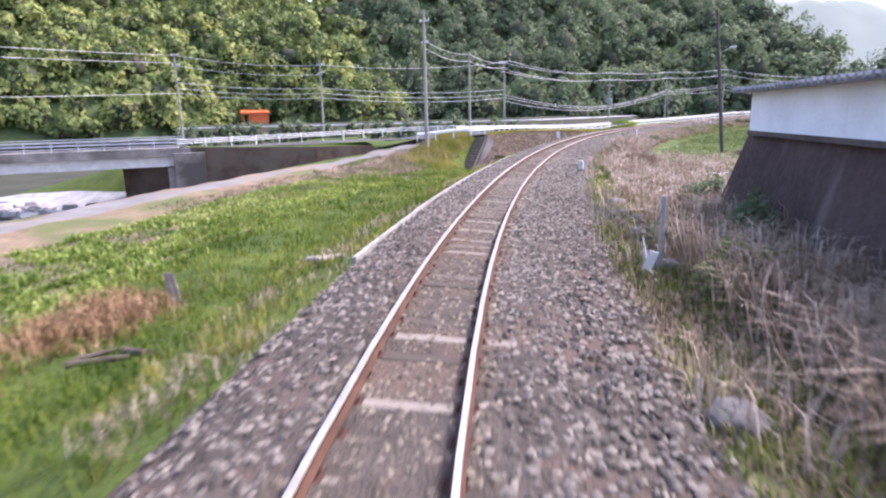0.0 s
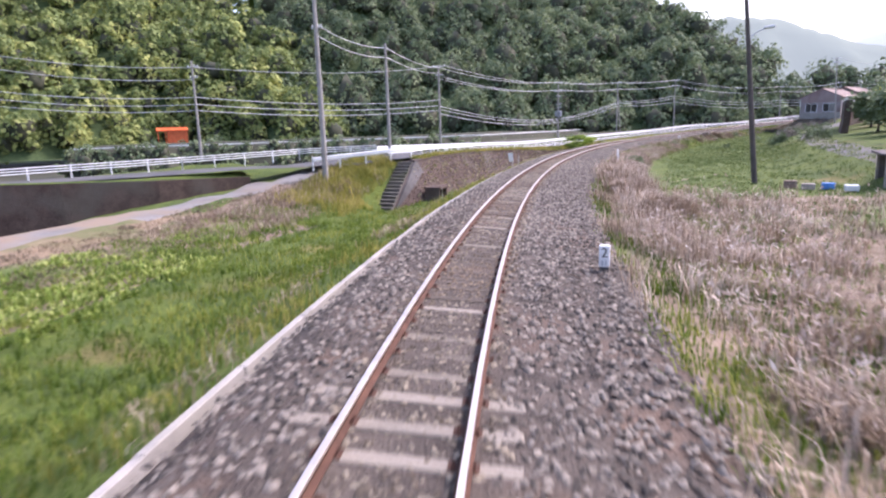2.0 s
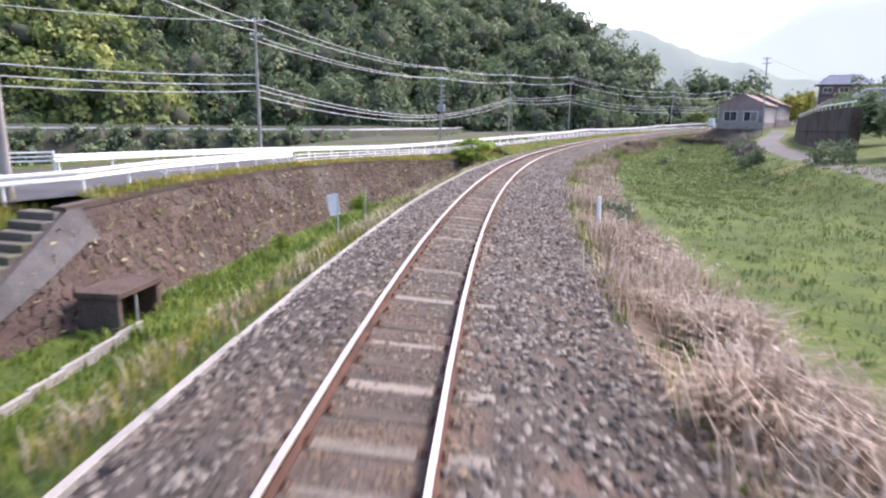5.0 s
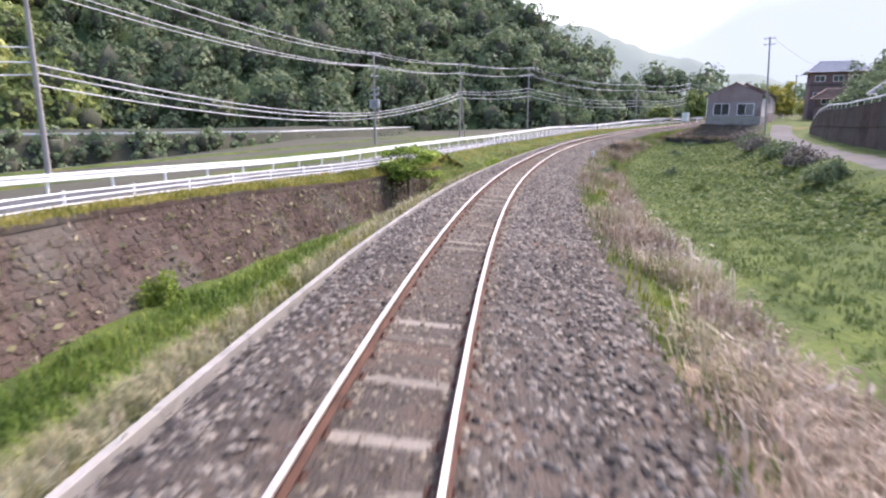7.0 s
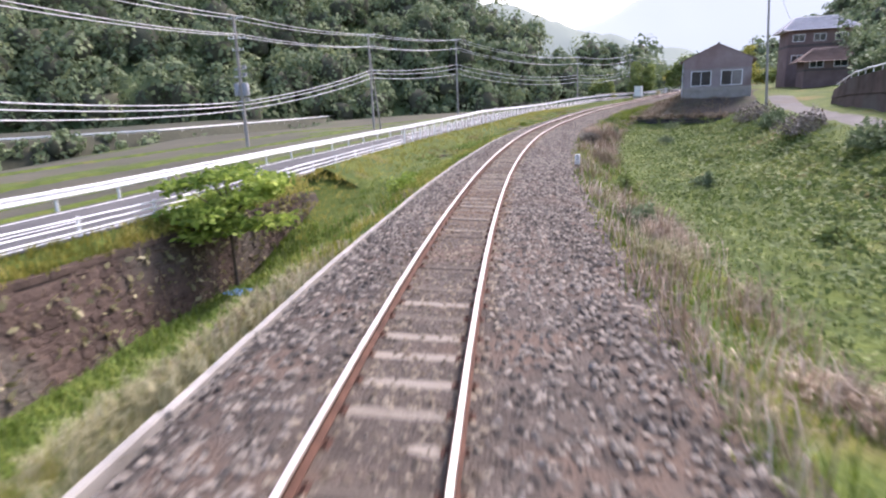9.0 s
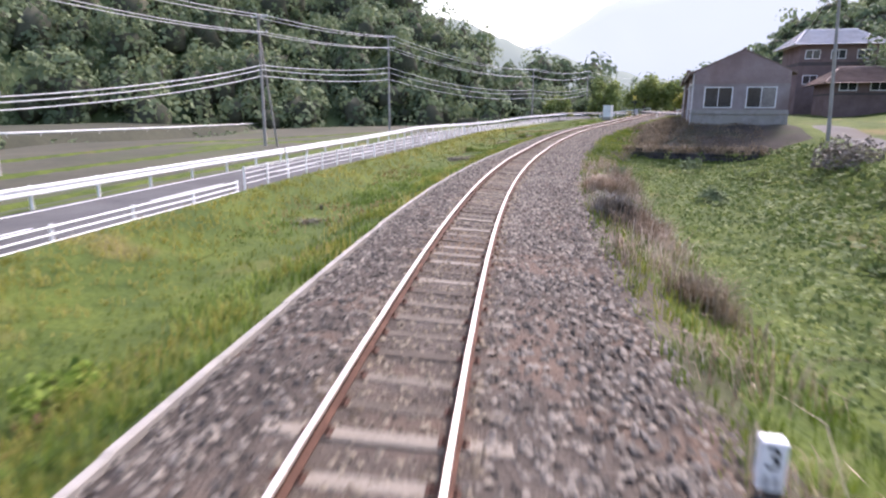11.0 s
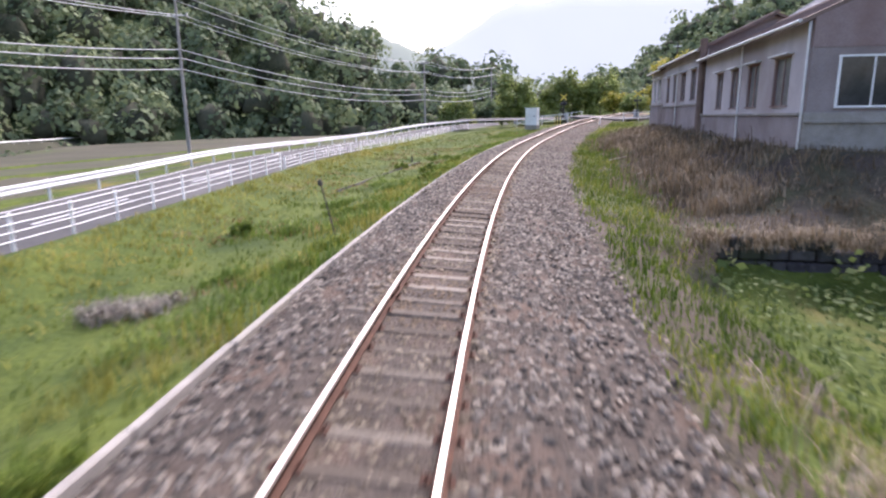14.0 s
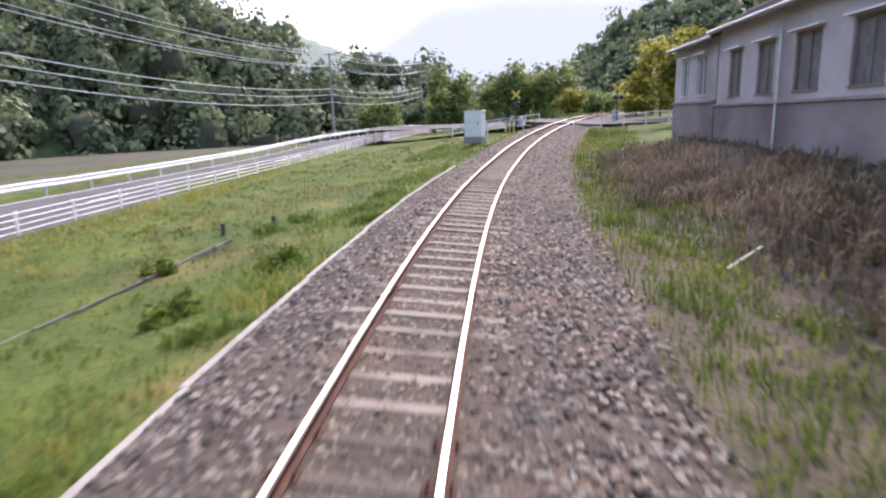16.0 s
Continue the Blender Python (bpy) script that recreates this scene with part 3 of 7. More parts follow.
def ground_mesh():
    ss = np.unique(np.concatenate([np.arange(-150, 10, 12), np.arange(10, 255, 1.25), np.arange(255, 421, 9)]))
    ds = np.array([-400, -300, -220, -160, -120, -95, -80, -68, -58, -50, -45, -41, -37, -34, -32.5, -31, -29.8, -28.5, -27.2, -26, -25.1, -24.2, -23.2, -22, -20.9, -19.8, -18.6, -17.4, -16.2, -15, -14, -13.2, -12.5,
                   -11.9, -11.4, -10.9, -10.4, -9.9, -9.4, -8.9, -8.2, -7.4, -6.6, -5.8, -5, -4.2, -3.6, -3.1, -2.7, -2.3, -1.9, 0, 1.9, 2.4, 2.8, 3.2, 3.7, 4.3, 5, 5.7, 6.4,
                   7.2, 8, 9, 10, 11.2, 12.5, 14, 15.2, 16.4, 17.5, 18.6, 19.8, 21, 22.5, 25, 30, 38, 50, 70, 100, 140])
    S2, D2 = np.meshgrid(ss, ds, indexing="ij")
    Z2 = lie(S2, D2) + np.where((np.abs(D2) > 2.7) & (np.abs(D2) < 60), bumps(S2, D2), 0)
    onroad = (D2 < road_n(S2) + 0.3) & (D2 > road_f(S2) - 0.3) & (S2 > 62) & (S2 < 300)
    Z2 = np.where(onroad, lie(S2, D2) - 0.05, Z2)
    P = W(S2, D2, Z2).reshape(-1, 3)
    F = lattice(len(ss), len(ds))
    sc = (S2[:-1, :-1] + 0.6).ravel()
    dc = ((D2[:-1, :-1] + D2[:-1, 1:]) / 2).ravel()
    k = np.zeros(len(F), int)                      # green grass
    k[(dc > 2.5) & (dc < 17) & (sc > 5) & (sc < 70)] = 1
    k[(dc > 2.5) & (dc < 5.6) & (sc >= 70)] = 1
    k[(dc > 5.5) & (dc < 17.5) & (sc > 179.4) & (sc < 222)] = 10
    k[(dc < -11.5) & (dc > -17.4) & (sc < 68)] = 2
    k[(dc < -17.4) & (dc > -20.9) & (sc < 68)] = 9
    k[(dc < -20.9) & (dc > -23.2) & (sc < 66)] = 3
    k[(dc < -13.5) & (dc > -19.0) & (sc > 52) & (sc < 76)] = 1
    lane = np.interp(sc, [60, 66, 71, 76, 82], [-22.0, -21.6, -20.5, -19.2, -17.6])
    k[(np.abs(dc - lane) < 1.35) & (sc >= 64) & (sc < 82)] = 3
    k[(dc < -23.2) & (dc > -33) & (sc < 66)] = 2
    k[(dc < -33) & (dc > -85) & (sc < 66)] = 5
    off = road_f(sc) - dc
    k[(off > 2) & (dc > -62 - np.clip((sc - 150) * 0.6, 0, 60)) & (sc > 84) & ~((off > 9) & (off < 11)) & ~((off > 27) & (off < 29.5))] = 4
    k[(dc > 18.9) & (dc < 21.2) & (sc > 40) & (sc < 186)] = 6
    k[(dc < -66 - np.clip((sc - 150) * 0.6, 0, 60)) & (sc > 66)] = 8
    k[(dc > 2.5) & (dc < 5.6) & (sc >= 172)] = 7
    k[(dc > 3.6) & (dc < 5.6) & (sc >= 95) & (sc < 172)] = 0
    k[(dc > 2.5) & (dc < 3.6) & (sc >= 95)] = 7
    k[np.abs(dc) < 2.3] = 2
    # the far plain
    n = len(P)
    R = 4200.0
    base = [[R * math.cos(a), R * math.sin(a), -15.0] for a in np.linspace(0, 2 * math.pi, 33)[:-1]]
    V = np.concatenate([P, base, [[60, 100, -15.0]]])
    tri = [[n + i, n + (i + 1) % 32, n + 32, n + 32] for i in range(32)]
    faces = [tuple(f) for f in F[:, ::-1]] + [tuple(t[:3]) for t in tri]
    return to_mesh("ground", V, faces, [M_GRASS, M_GRASSDRY, M_SOIL, M_PATH, M_FIELD, M_ROCK, M_LANE, M_BANK, M_FLOOR0, M_EARTH, M_DARKBANK], list(k) + [0] * 32, smooth=True)


new("ground", ground_mesh())
tagged(bpy.data.objects["ground"], "uneven valley ground with green grass, dry grass and dirt paths", "ground", "", "structure")


# ---- the track ----
def ballast_bed():
    ss = np.arange(8, 262, 1.0)
    prof = [(-2.18, -0.45), (-1.75, -0.25), (-1.3, -0.152), (-0.72, -0.15), (-0.45, -0.164), (0.45, -0.164), (0.72, -0.15), (1.4, -0.15), (2.0, -0.25), (2.55, -0.42), (3.1, -0.62)]
    V = []
    for s in ss:
        for d, z in prof:
            if abs(d) < 2.1:
                p = WC(s, d, z)
            else:
                p = W(s, d, z + (0.1 if d < 0 else -0.02))
            V.append(p)
    ob = new("ballast", fast_mesh("ballast", V, lattice(len(ss), len(prof))[:, ::-1], M_BALLAST))
    tagged(ob, "bed of grey-brown crushed stone ballast under the track", "ballast", "", "structure")


ballast_bed()


def bed_height(s, d):
    c = np.interp(s, GS, _c)
    z = np.interp(d, [-2.18, -1.75, -1.3, -0.72, -0.45, 0.45, 0.72, 1.4, 2.0, 2.55, 3.1], [-0.4, -0.255, -0.148, -0.15, -0.164, -0.164, -0.15, -0.15, -0.25, -0.42, -0.6])
    tilt = np.clip((2.6 - np.abs(d)) / 0.5, 0, 1)
    return z - d * np.sin(c) * tilt


RAIL_D = 0.5635
HEAD = [(-0.032, -0.035), (-0.032, -0.008), (-0.026, 0.0), (0.026, 0.0), (0.032, -0.008), (0.032, -0.035)]
WEB = [(-0.032, -0.035), (-0.009, -0.046), (-0.008, -0.115), (-0.061, -0.132), (-0.061, -0.145), (0.061, -0.145), (0.061, -0.132), (0.008, -0.115), (0.009, -0.046), (0.032, -0.035)]
JOINT0, JOINT_STEP = 12.1, 23.06


def fishplate(s, side):
    sh = Shape()
    for face in (-1, 1):
        m = frame_at(s, side * RAIL_D, -0.078, canted=True)
        sh.box(face * 0.012, -0.24, -0.035, face * 0.034, 0.24, 0.035, m, 0.006)
        for k in (-0.17, -0.06, 0.06, 0.17):
            sh.box(face * 0.03, k - 0.018, -0.018, face * 0.055, k + 0.018, 0.018, m, 0.004)
    return sh


s0 = JOINT0
while s0 < 262:
    s1 = s0 + JOINT_STEP - 0.012
    for side in (-1, 1):
        st = np.linspace(s0, s1, 12)
        rail = thing("rail", Matrix.Identity(4), "rusty steel rail with a polished running surface, spiked to sleepers", "rail", "rails of the track")
        part("rail_web", Shape().sweep(st, [(side * RAIL_D + d, z) for d, z in WEB], place=WC), M_RUST, rail, "rust-brown rail foot and web")
        part("rail_head", Shape().sweep(st, [(side * RAIL_D + d, z) for d, z in HEAD], place=WC), M_RAILTOP, rail, "bright worn steel rail head")
        part("fishplate", fishplate(s1 + 0.006, side), M_RUST, rail)
    s0 += JOINT_STEP

rnd = random.Random(4)
SLEEPERS = []
s0 = 10.0
while s0 < 258:
    SLEEPERS.append(s0 + rnd.uniform(-0.03, 0.03))
    s0 += 0.59


def sleeper_mesh(seed):
    r = random.Random(seed)
    sh = Shape()
    L, w = 1.05, 0.1
    bm = bmesh.new()
    bmesh.ops.create_cube(bm, size=1)
    for v in bm.verts:
        v.co = Vector((v.co.x * 2 * L + r.uniform(-0.02, 0.02), v.co.y * 2 * w + r.uniform(-0.012, 0.012), v.co.z * 0.14 + r.uniform(-0.006, 0.006)))
    bmesh.ops.bevel(bm, geom=bm.edges[:], offset=0.014, segments=1, affect="EDGES")
    bm.verts.index_update()
    sh.add([v.co[:] for v in bm.verts], [[v.index for v in f.verts] for f in bm.faces])
    bm.free()
    return sh.mesh("sleeper", M_SLEEPER)


SLEEPER_MESHES = [sleeper_mesh(i) for i in range(6)]
plate_shape = Shape().box(-0.13, -0.08, 0.07, 0.13, 0.08, 0.082, None, 0.004)
for a in (-0.085, 0.085):
    plate_shape.box(a - 0.014, -0.05, 0.08, a + 0.014, -0.022, 0.105).box(a - 0.014, 0.022, 0.08, a + 0.014, 0.05, 0.105)
PLATE = plate_shape.mesh("tie_plate", M_RUST)
rest = Shape()
for s0 in SLEEPERS:
    up = rnd.uniform(-0.006, 0.01) + (0.012 if s0 > 122 else 0.004) + (0.012 if rnd.random() < 0.15 else 0.0)
    m = frame_at(s0, rnd.uniform(-0.025, 0.025), -0.235 + up, rnd.uniform(-0.8, 0.8), canted=True)
    if 17 < s0 < 193:
        ob = new("sleeper", SLEEPER_MESHES[rnd.randrange(6)])
        ob.matrix_world = m
        tagged(ob, "weathered grey-brown timber sleeper half sunk in ballast", "sleeper", "sleepers of the track")
        for side in (-1, 1):
            p = new("tie_plate", PLATE)
            p.parent = ob
            p.matrix_local = Matrix.Translation((side * RAIL_D, 0, 0))
    else:
        rest.box(-1.05, -0.1, -0.07, 1.05, 0.1, 0.07, m, 0.012)
solid("sleepers", rest, M_SLEEPER, "weathered timber sleepers farther along the track", "sleeper", "", "stuff")


def ballast_stones():
    rng = np.random.default_rng(5)
    # stones of six shapes
    tmpl = []
    for i in range(6):
        v = np.array([[1, 0, 0], [-1, 0, 0], [0, 1, 0], [0, -1, 0], [0, 0, 1], [0, 0, -1]], float)
        v = v * rng.uniform(0.6, 1.15, (6, 1)) + rng.uniform(-0.25, 0.25, (6, 3))
        tmpl.append(v)
    tf = np.array([[0, 2, 4], [2, 1, 4], [1, 3, 4], [3, 0, 4]])
    n = 112000
    s = np.concatenate([rng.uniform(19, 205, n - 8000), rng.uniform(205, 250, 8000)])
    d = rng.uniform(-2.08, 3.15, n)
    edge = rng.uniform(2.5, 3.4, n)
    keep = (d < edge) & ~((np.abs(np.abs(d) - RAIL_D) < 0.07))
    s, d = s[keep], d[keep]
    # fewer stones on top of the sleepers
    near = np.abs(s[:, None] - np.array(SLEEPERS)[np.clip(np.searchsorted(SLEEPERS, s), 1, len(SLEEPERS) - 1)][:, None])[:, 0]
    prev = np.abs(s - np.array(SLEEPERS)[np.clip(np.searchsorted(SLEEPERS, s) - 1, 0, len(SLEEPERS) - 1)])
    on = (np.minimum(near, prev) < 0.1) & (np.abs(d) < 1.06)
    keep = ~on | (rng.random(len(s)) < np.where(np.abs(d) > 0.66, 0.9, 0.5))
    s, d = s[keep], d[keep]
    n = len(s)
    size = rng.uniform(0.026, 0.059, n) * np.where(np.abs(d) < 0.5, 0.75, 1)
    c = W(s, d, bed_height(s, d) + 0.006 + np.where(d > 1.8, 0.035, 0.0))
    a, b = rng.uniform(0, 6.28, n), rng.uniform(-0.5, 0.5, n)
    V = np.empty((n, 6, 3))
    which = rng.integers(0, 6, n)
    T = np.array(tmpl)[which] * size[:, None, None] * np.array([1.15, 1.0, 0.72])
    ca, sa, cb, sb = np.cos(a)[:, None], np.sin(a)[:, None], np.cos(b)[:, None], np.sin(b)[:, None]
    x, y, z = T[..., 0], T[..., 1], T[..., 2]
    y, z = y * cb - z * sb, y * sb + z * cb
    V[..., 0] = x * ca - y * sa + c[:, None, 0]
    V[..., 1] = x * sa + y * ca + c[:, None, 1]
    V[..., 2] = z + c[:, None, 2]
    F = (tf[None] + 6 * np.arange(n)[:, None, None]).reshape(-1, 3)
    ob = new("ballast_stones", fast_mesh("ballast_stones", V.reshape(-1, 3), F, [M_STONE, M_STONEFINE], np.repeat((np.abs(d) < 0.62 + 0.3 * rng.random(n)).astype(int), 4)))
    tagged(ob, "loose angular grey and rusty ballast stones", "gravel", "", "stuff")


ballast_stones()

# concrete kerb along the ballast's edge
kerb = thing("ballast_kerb", Matrix.Identity(4), "pale concrete kerb blocks along the edge of the ballast", "kerb", "", "structure")
s0 = 12.0
while s0 < 215:
    ln = 1.98
    if s0 > 30 or rnd.random() < 0.75:
        dd = -2.27 + rnd.uniform(-0.02, 0.02) + 0.06 * math.sin(s0 * 0.11)
        part("kerb_block", Shape().sweep([s0, s0 + 1, s0 + ln], [(dd - 0.05, -0.8), (dd - 0.05, -0.275), (dd - 0.04, -0.262), (dd + 0.04, -0.262), (dd + 0.05, -0.275), (dd + 0.05, -0.8)]), M_CONC, kerb)
    s0 += 2.0

# ---- the road ----
ROADZ = 0.02


def road_z(s):
    s = np.asarray(s, float)
    flat = lie(s, (road_n(s) + road_f(s)) / 2) + ROADZ
    k = np.clip((84.0 - s) / 6.0, 0, 1)
    return flat * (1 - k) + np.interp(s, [64, 72, 84], [-0.36, -0.38, -0.1]) * k


def strip(ss, dn, df, dz):
    V = []
    for s in ss:
        a, b = dn(s), df(s)
        for u in (0, 0.5, 1):
            V.append(W(s, a + (b - a) * u, road_z(s) + dz))
    return fast_mesh("strip", V, lattice(len(ss), 3), M_ROAD)


ss = np.arange(64, 299, 2.0)
ob = new("road", strip(ss, road_n, road_f, 0.0))
tagged(ob, "grey asphalt country road with white markings", "road", "", "structure")
lines = thing("road_marking", Matrix.Identity(4), "worn white painted lines on the asphalt", "road marking", "", "structure")
for off, nm in ((0.35, "edge_line"), (-0.35, "edge_line")):
    f = (lambda s: road_n(s) - 0.35) if off > 0 else (lambda s: road_f(s) + 0.35)
    V = []
    for s in np.arange(90, 298, 2.0):
        V += [W(s, f(s) + 0.07, road_z(s) + 0.006), W(s, f(s) - 0.07, road_z(s) + 0.006)]
    part(nm, fast_mesh(nm, V, lattice(len(V) // 2, 2), M_LINE), None, lines)
s0 = 92
while s0 < 290:
    V = []
    for s in np.linspace(s0, s0 + 5, 4):
        c = (road_n(s) + road_f(s)) / 2
        V += [W(s, c + 0.07, road_z(s) + 0.006), W(s, c - 0.07, road_z(s) + 0.006)]
    part("centre_dash", fast_mesh("centre_dash", V, lattice(4, 2), M_LINE), None, lines)
    s0 += 10


# ---- guard fences of the road ----
def pipe_fence(s_from, s_to, step, height, bars, dfun, label, radius=0.03, zfun=None):
    """White posts with level pipes."""
    zf = zfun or (lambda s: float(road_z(s)))
    t = thing("guard_fence", Matrix.Translation(Vector(W(s_from, dfun(s_from), zf(s_from)))), label, "guardrail")
    inv = t.matrix_world.inverted()
    n = max(2, int(round((s_to - s_from) / step)) + 1)
    posts = np.linspace(s_from, s_to, n)
    for s in posts:
        m = inv @ frame_at(s, dfun(s), zf(s) - 0.15)
        part("post", Shape().box(-0.032, -0.032, 0, 0.032, 0.032, height + 0.17, m, 0.008), M_WHITE, t)
    fine = np.linspace(s_from, s_to, n * 2 - 1)
    for z in bars:
        part("bar", Shape().tube([inv @ Vector(W(s, dfun(s) + 0.05, zf(s) + z)) for s in fine], radius, 6), M_WHITE, t, smooth=True)
    return t


def beam_fence(s_from, s_to, step, dfun, label, side=1, zfun=None):
    """A corrugated beam on posts."""
    zf = zfun or (lambda s: float(road_z(s)))
    t = thing("guardrail", Matrix.Translation(Vector(W(s_from, dfun(s_from), zf(s_from)))), label, "guardrail")
    inv = t.matrix_world.inverted()
    n = max(2, int(round((s_to - s_from) / step)) + 1)
    for s in np.linspace(s_from, s_to, n):
        m = inv @ frame_at(s, dfun(s) - 0.1 * side, zf(s) - 0.15)
        part("post", Shape().tube([m @ Vector((0, 0, 0)), m @ Vector((0, 0, 0.92))], 0.06, 8), M_WHITE, t, smooth=True)
    prof = [(0, 0.76), (0.05, 0.73), (0.05, 0.66), (0.0, 0.61), (0.0, 0.57), (0.05, 0.52), (0.05, 0.45), (0, 0.42), (-0.012, 0.42), (0.036, 0.46), (0.036, 0.51), (-0.012, 0.56), (-0.012, 0.62), (0.036, 0.67), (0.036, 0.72), (-0.012, 0.76)]
    sh = Shape()
    st = np.linspace(s_from - 0.3, s_to + 0.3, n * 2)
    sh.sweep(st, prof, place=lambda s, d, z: tuple(inv @ Vector(W(s, dfun(s) + d * side, zf(s) + z))))
    part("beam", sh, M_WHITE, t, "white painted corrugated steel beam")
    return t


near_d = lambda s: float(road_n(s)) - 0.12
far_d = lambda s: float(road_f(s)) - 0.3
beam_fence(82.6, 100.4, 2.0, near_d, "white corrugated guardrail on top of the retaining wall")
pipe_fence(101.0, 153.9, 3.0, 0.57, (0.15, 0.34, 0.53), near_d, "white three-bar pipe guard fence beside the road", 0.028)
pipe_fence(154.5, 196.0, 2.0, 1.05, (0.4, 0.61, 0.81, 1.02), near_d, "taller white four-bar pipe fence beside the road", 0.017)
pipe_fence(196.6, 252.0, 2.5, 0.85, (0.28, 0.46, 0.64, 0.82), near_d, "white four-bar pipe guard fence towards the crossing", 0.017)
beam_fence(90.0, 168.0, 3.0, far_d, "white corrugated guardrail along the far side of the road", 1)
beam_fence(168.8, 290.0, 3.0, far_d, "long white corrugated guardrail along the far side of the road", 1)


# ---- retaining wall with its steps ----
WALL_S = [76.5, 78.6, 80.6, 82.4, 88, 96, 104, 112, 122, 129, 137]
WALL_BD = [-10.6, -10.0, -9.5, -9.55, -9.9, -10.2, -10.3, -10.2, -9.8, -9.9, -9.2]
WALL_TD = [-10.62, -10.75, -11.0, -11.35, -11.6, -11.95, -12.15, -11.55, -10.7, -10.25, -9.4]
WALL_BZ = [-3.5, -3.55, -3.6, -3.6, -3.6, -3.6, -3.6, -3.8, -4.1, -4.4, -2.2]
WALL_TZ = [-3.3, -2.15, -1.15, -0.28, -0.2, -0.35, -0.55, -0.85, -1.45, -1.5, -1.6]


def wall_point(s, u, out=0.0):
    bd, td = np.interp(s, WALL_S, WALL_BD), np.interp(s, WALL_S, WALL_TD)
    bz, tz = np.interp(s, WALL_S, WALL_BZ), np.interp(s, WALL_S, WALL_TZ)
    return Vector(W(s, bd + (td - bd) * u + out, bz + (tz - bz) * u + out * 0.25))


wall_ob = thing("retaining_wall", Matrix.Identity(4), "battered retaining wall of dark brown weathered stones below the road", "retaining wall", "", "structure")
sh = Shape()
st = np.linspace(76.5, 137, 40)
V = []
for s in st:
    V += [wall_point(s, 0, -0.03), wall_point(s, 1, -0.03), Vector(W(s, np.interp(s, WALL_S, WALL_TD) - (1.7 if s > 84 else 0.35), np.interp(s, WALL_S, WALL_TZ) - 0.05)), Vector(W(s, np.interp(s, WALL_S, WALL_BD) - 1.7, np.interp(s, WALL_S, WALL_BZ)))]
n0 = len(V) // 4
faces = [(i * 4 + j, (i + 1) * 4 + j, (i + 1) * 4 + (j + 1) % 4, i * 4 + (j + 1) % 4) for i in range(n0 - 1) for j in range(4)]
sh.add(V, faces + [(0, 1, 2, 3), tuple(range(len(V) - 4, len(V)))[::-1]])
part("wall_core", sh, M_WALLSTONE, wall_ob, "dark mortar core")
# coping
sh = Shape()
for a in np.arange(82.4, 135, 2.0):
    m = None
    p = [wall_point(a, 1.0, 0.02), wall_point(min(a + 1.97, 136.5), 1.0, 0.02)]
    ax = (p[1] - p[0]).normalized()
    nx = Vector((ax.y, -ax.x, 0))
    up = Vector((0, 0, 1))
    vs = [q + nx * o + up * z for q in p for o, z in ((0.03, -0.05), (0.03, 0.12), (-0.4, 0.12), (-0.4, -0.05))]
    part("coping_block", Shape().add(vs, [(0, 1, 2, 3), (7, 6, 5, 4), (0, 4, 5, 1), (1, 5, 6, 2), (2, 6, 7, 3), (3, 7, 4, 0)]), M_WALLSTONE, wall_ob)

# stones of the wall
rw = random.Random(11)


def wall_stone(s, u, ls, lu):
    """A roughly squared block with worn corners."""
    ring = []
    for a, b in ((-0.52, -0.3), (-0.3, -0.52), (0.3, -0.52), (0.52, -0.3), (0.52, 0.3), (0.3, 0.52), (-0.3, 0.52), (-0.52, 0.3)):
        ring.append((s + ls * (a + rw.uniform(-0.12, 0.12)), min(max(u + lu * (b + rw.uniform(-0.12, 0.12)), 0.0), 1.0)))
    k = 8
    o1 = rw.uniform(-0.03, 0.015)
    vs = [wall_point(a, b, -0.05) for a, b in ring] + [wall_point(s + (a - s) * 0.86, u + (b - u) * 0.84, o1 + rw.uniform(-0.015, 0.015)) for a, b in ring]
    vs.append(wall_point(s, u, o1 + rw.uniform(0, 0.03)))
    fs = [(j, (j + 1) % k, k + (j + 1) % k, k + j) for j in range(k)] + [(k + j, k + (j + 1) % k, 2 * k) for j in range(k)]
    return vs, fs


pieces, bulk_shape = 0, Shape()
row_h = 0.25
for row in range(16):
    s = 76.9 + (row % 2) * 0.25
    while s < 136.4:
        ln = rw.uniform(0.22, 0.55)
        hgt = np.interp(s, WALL_S, WALL_TZ) - np.interp(s, WALL_S, WALL_BZ)
        u = (row + 0.5) * row_h / max(hgt, 0.5)
        if u < 0.98:
            vs, fs = wall_stone(s + ln / 2, u, ln * 1.02, row_h / max(hgt, 0.5) * 1.04)
            if 84 < s < 106 and pieces < 300:
                part("wall_stone", Shape().add(vs, fs), M_WALLSTONE, wall_ob)
                pieces += 1
            else:
                bulk_shape.add(vs, fs)
        s += ln
b = part("wall_stones", bulk_shape, M_WALLSTONE, wall_ob)
b["kind"] = "stuff"

V = []
for s in np.linspace(84, 137, 40):
    td, tz, rn = float(np.interp(s, WALL_S, WALL_TD)), float(np.interp(s, WALL_S, WALL_TZ)), float(road_n(s))
    V += [W(s, td - 0.3, tz + 0.125), W(s, min((td + rn) / 2, td - 0.35), (tz + 0.12) * 0.4 + float(road_z(s)) * 0.6), W(s, min(rn - 0.1, td - 0.5), road_z(s) - 0.01)]
ob = new("verge", fast_mesh("verge", V, lattice(40, 3), M_GRASS))
tagged(ob, "narrow grass verge between wall and road", "verge", "", "structure")

# culvert mouth at the wall's foot
cul = thing("culvert", frame_at(81.7, -9.0, -3.35), "small square concrete culvert mouth at the wall's foot", "culvert", "", "structure")
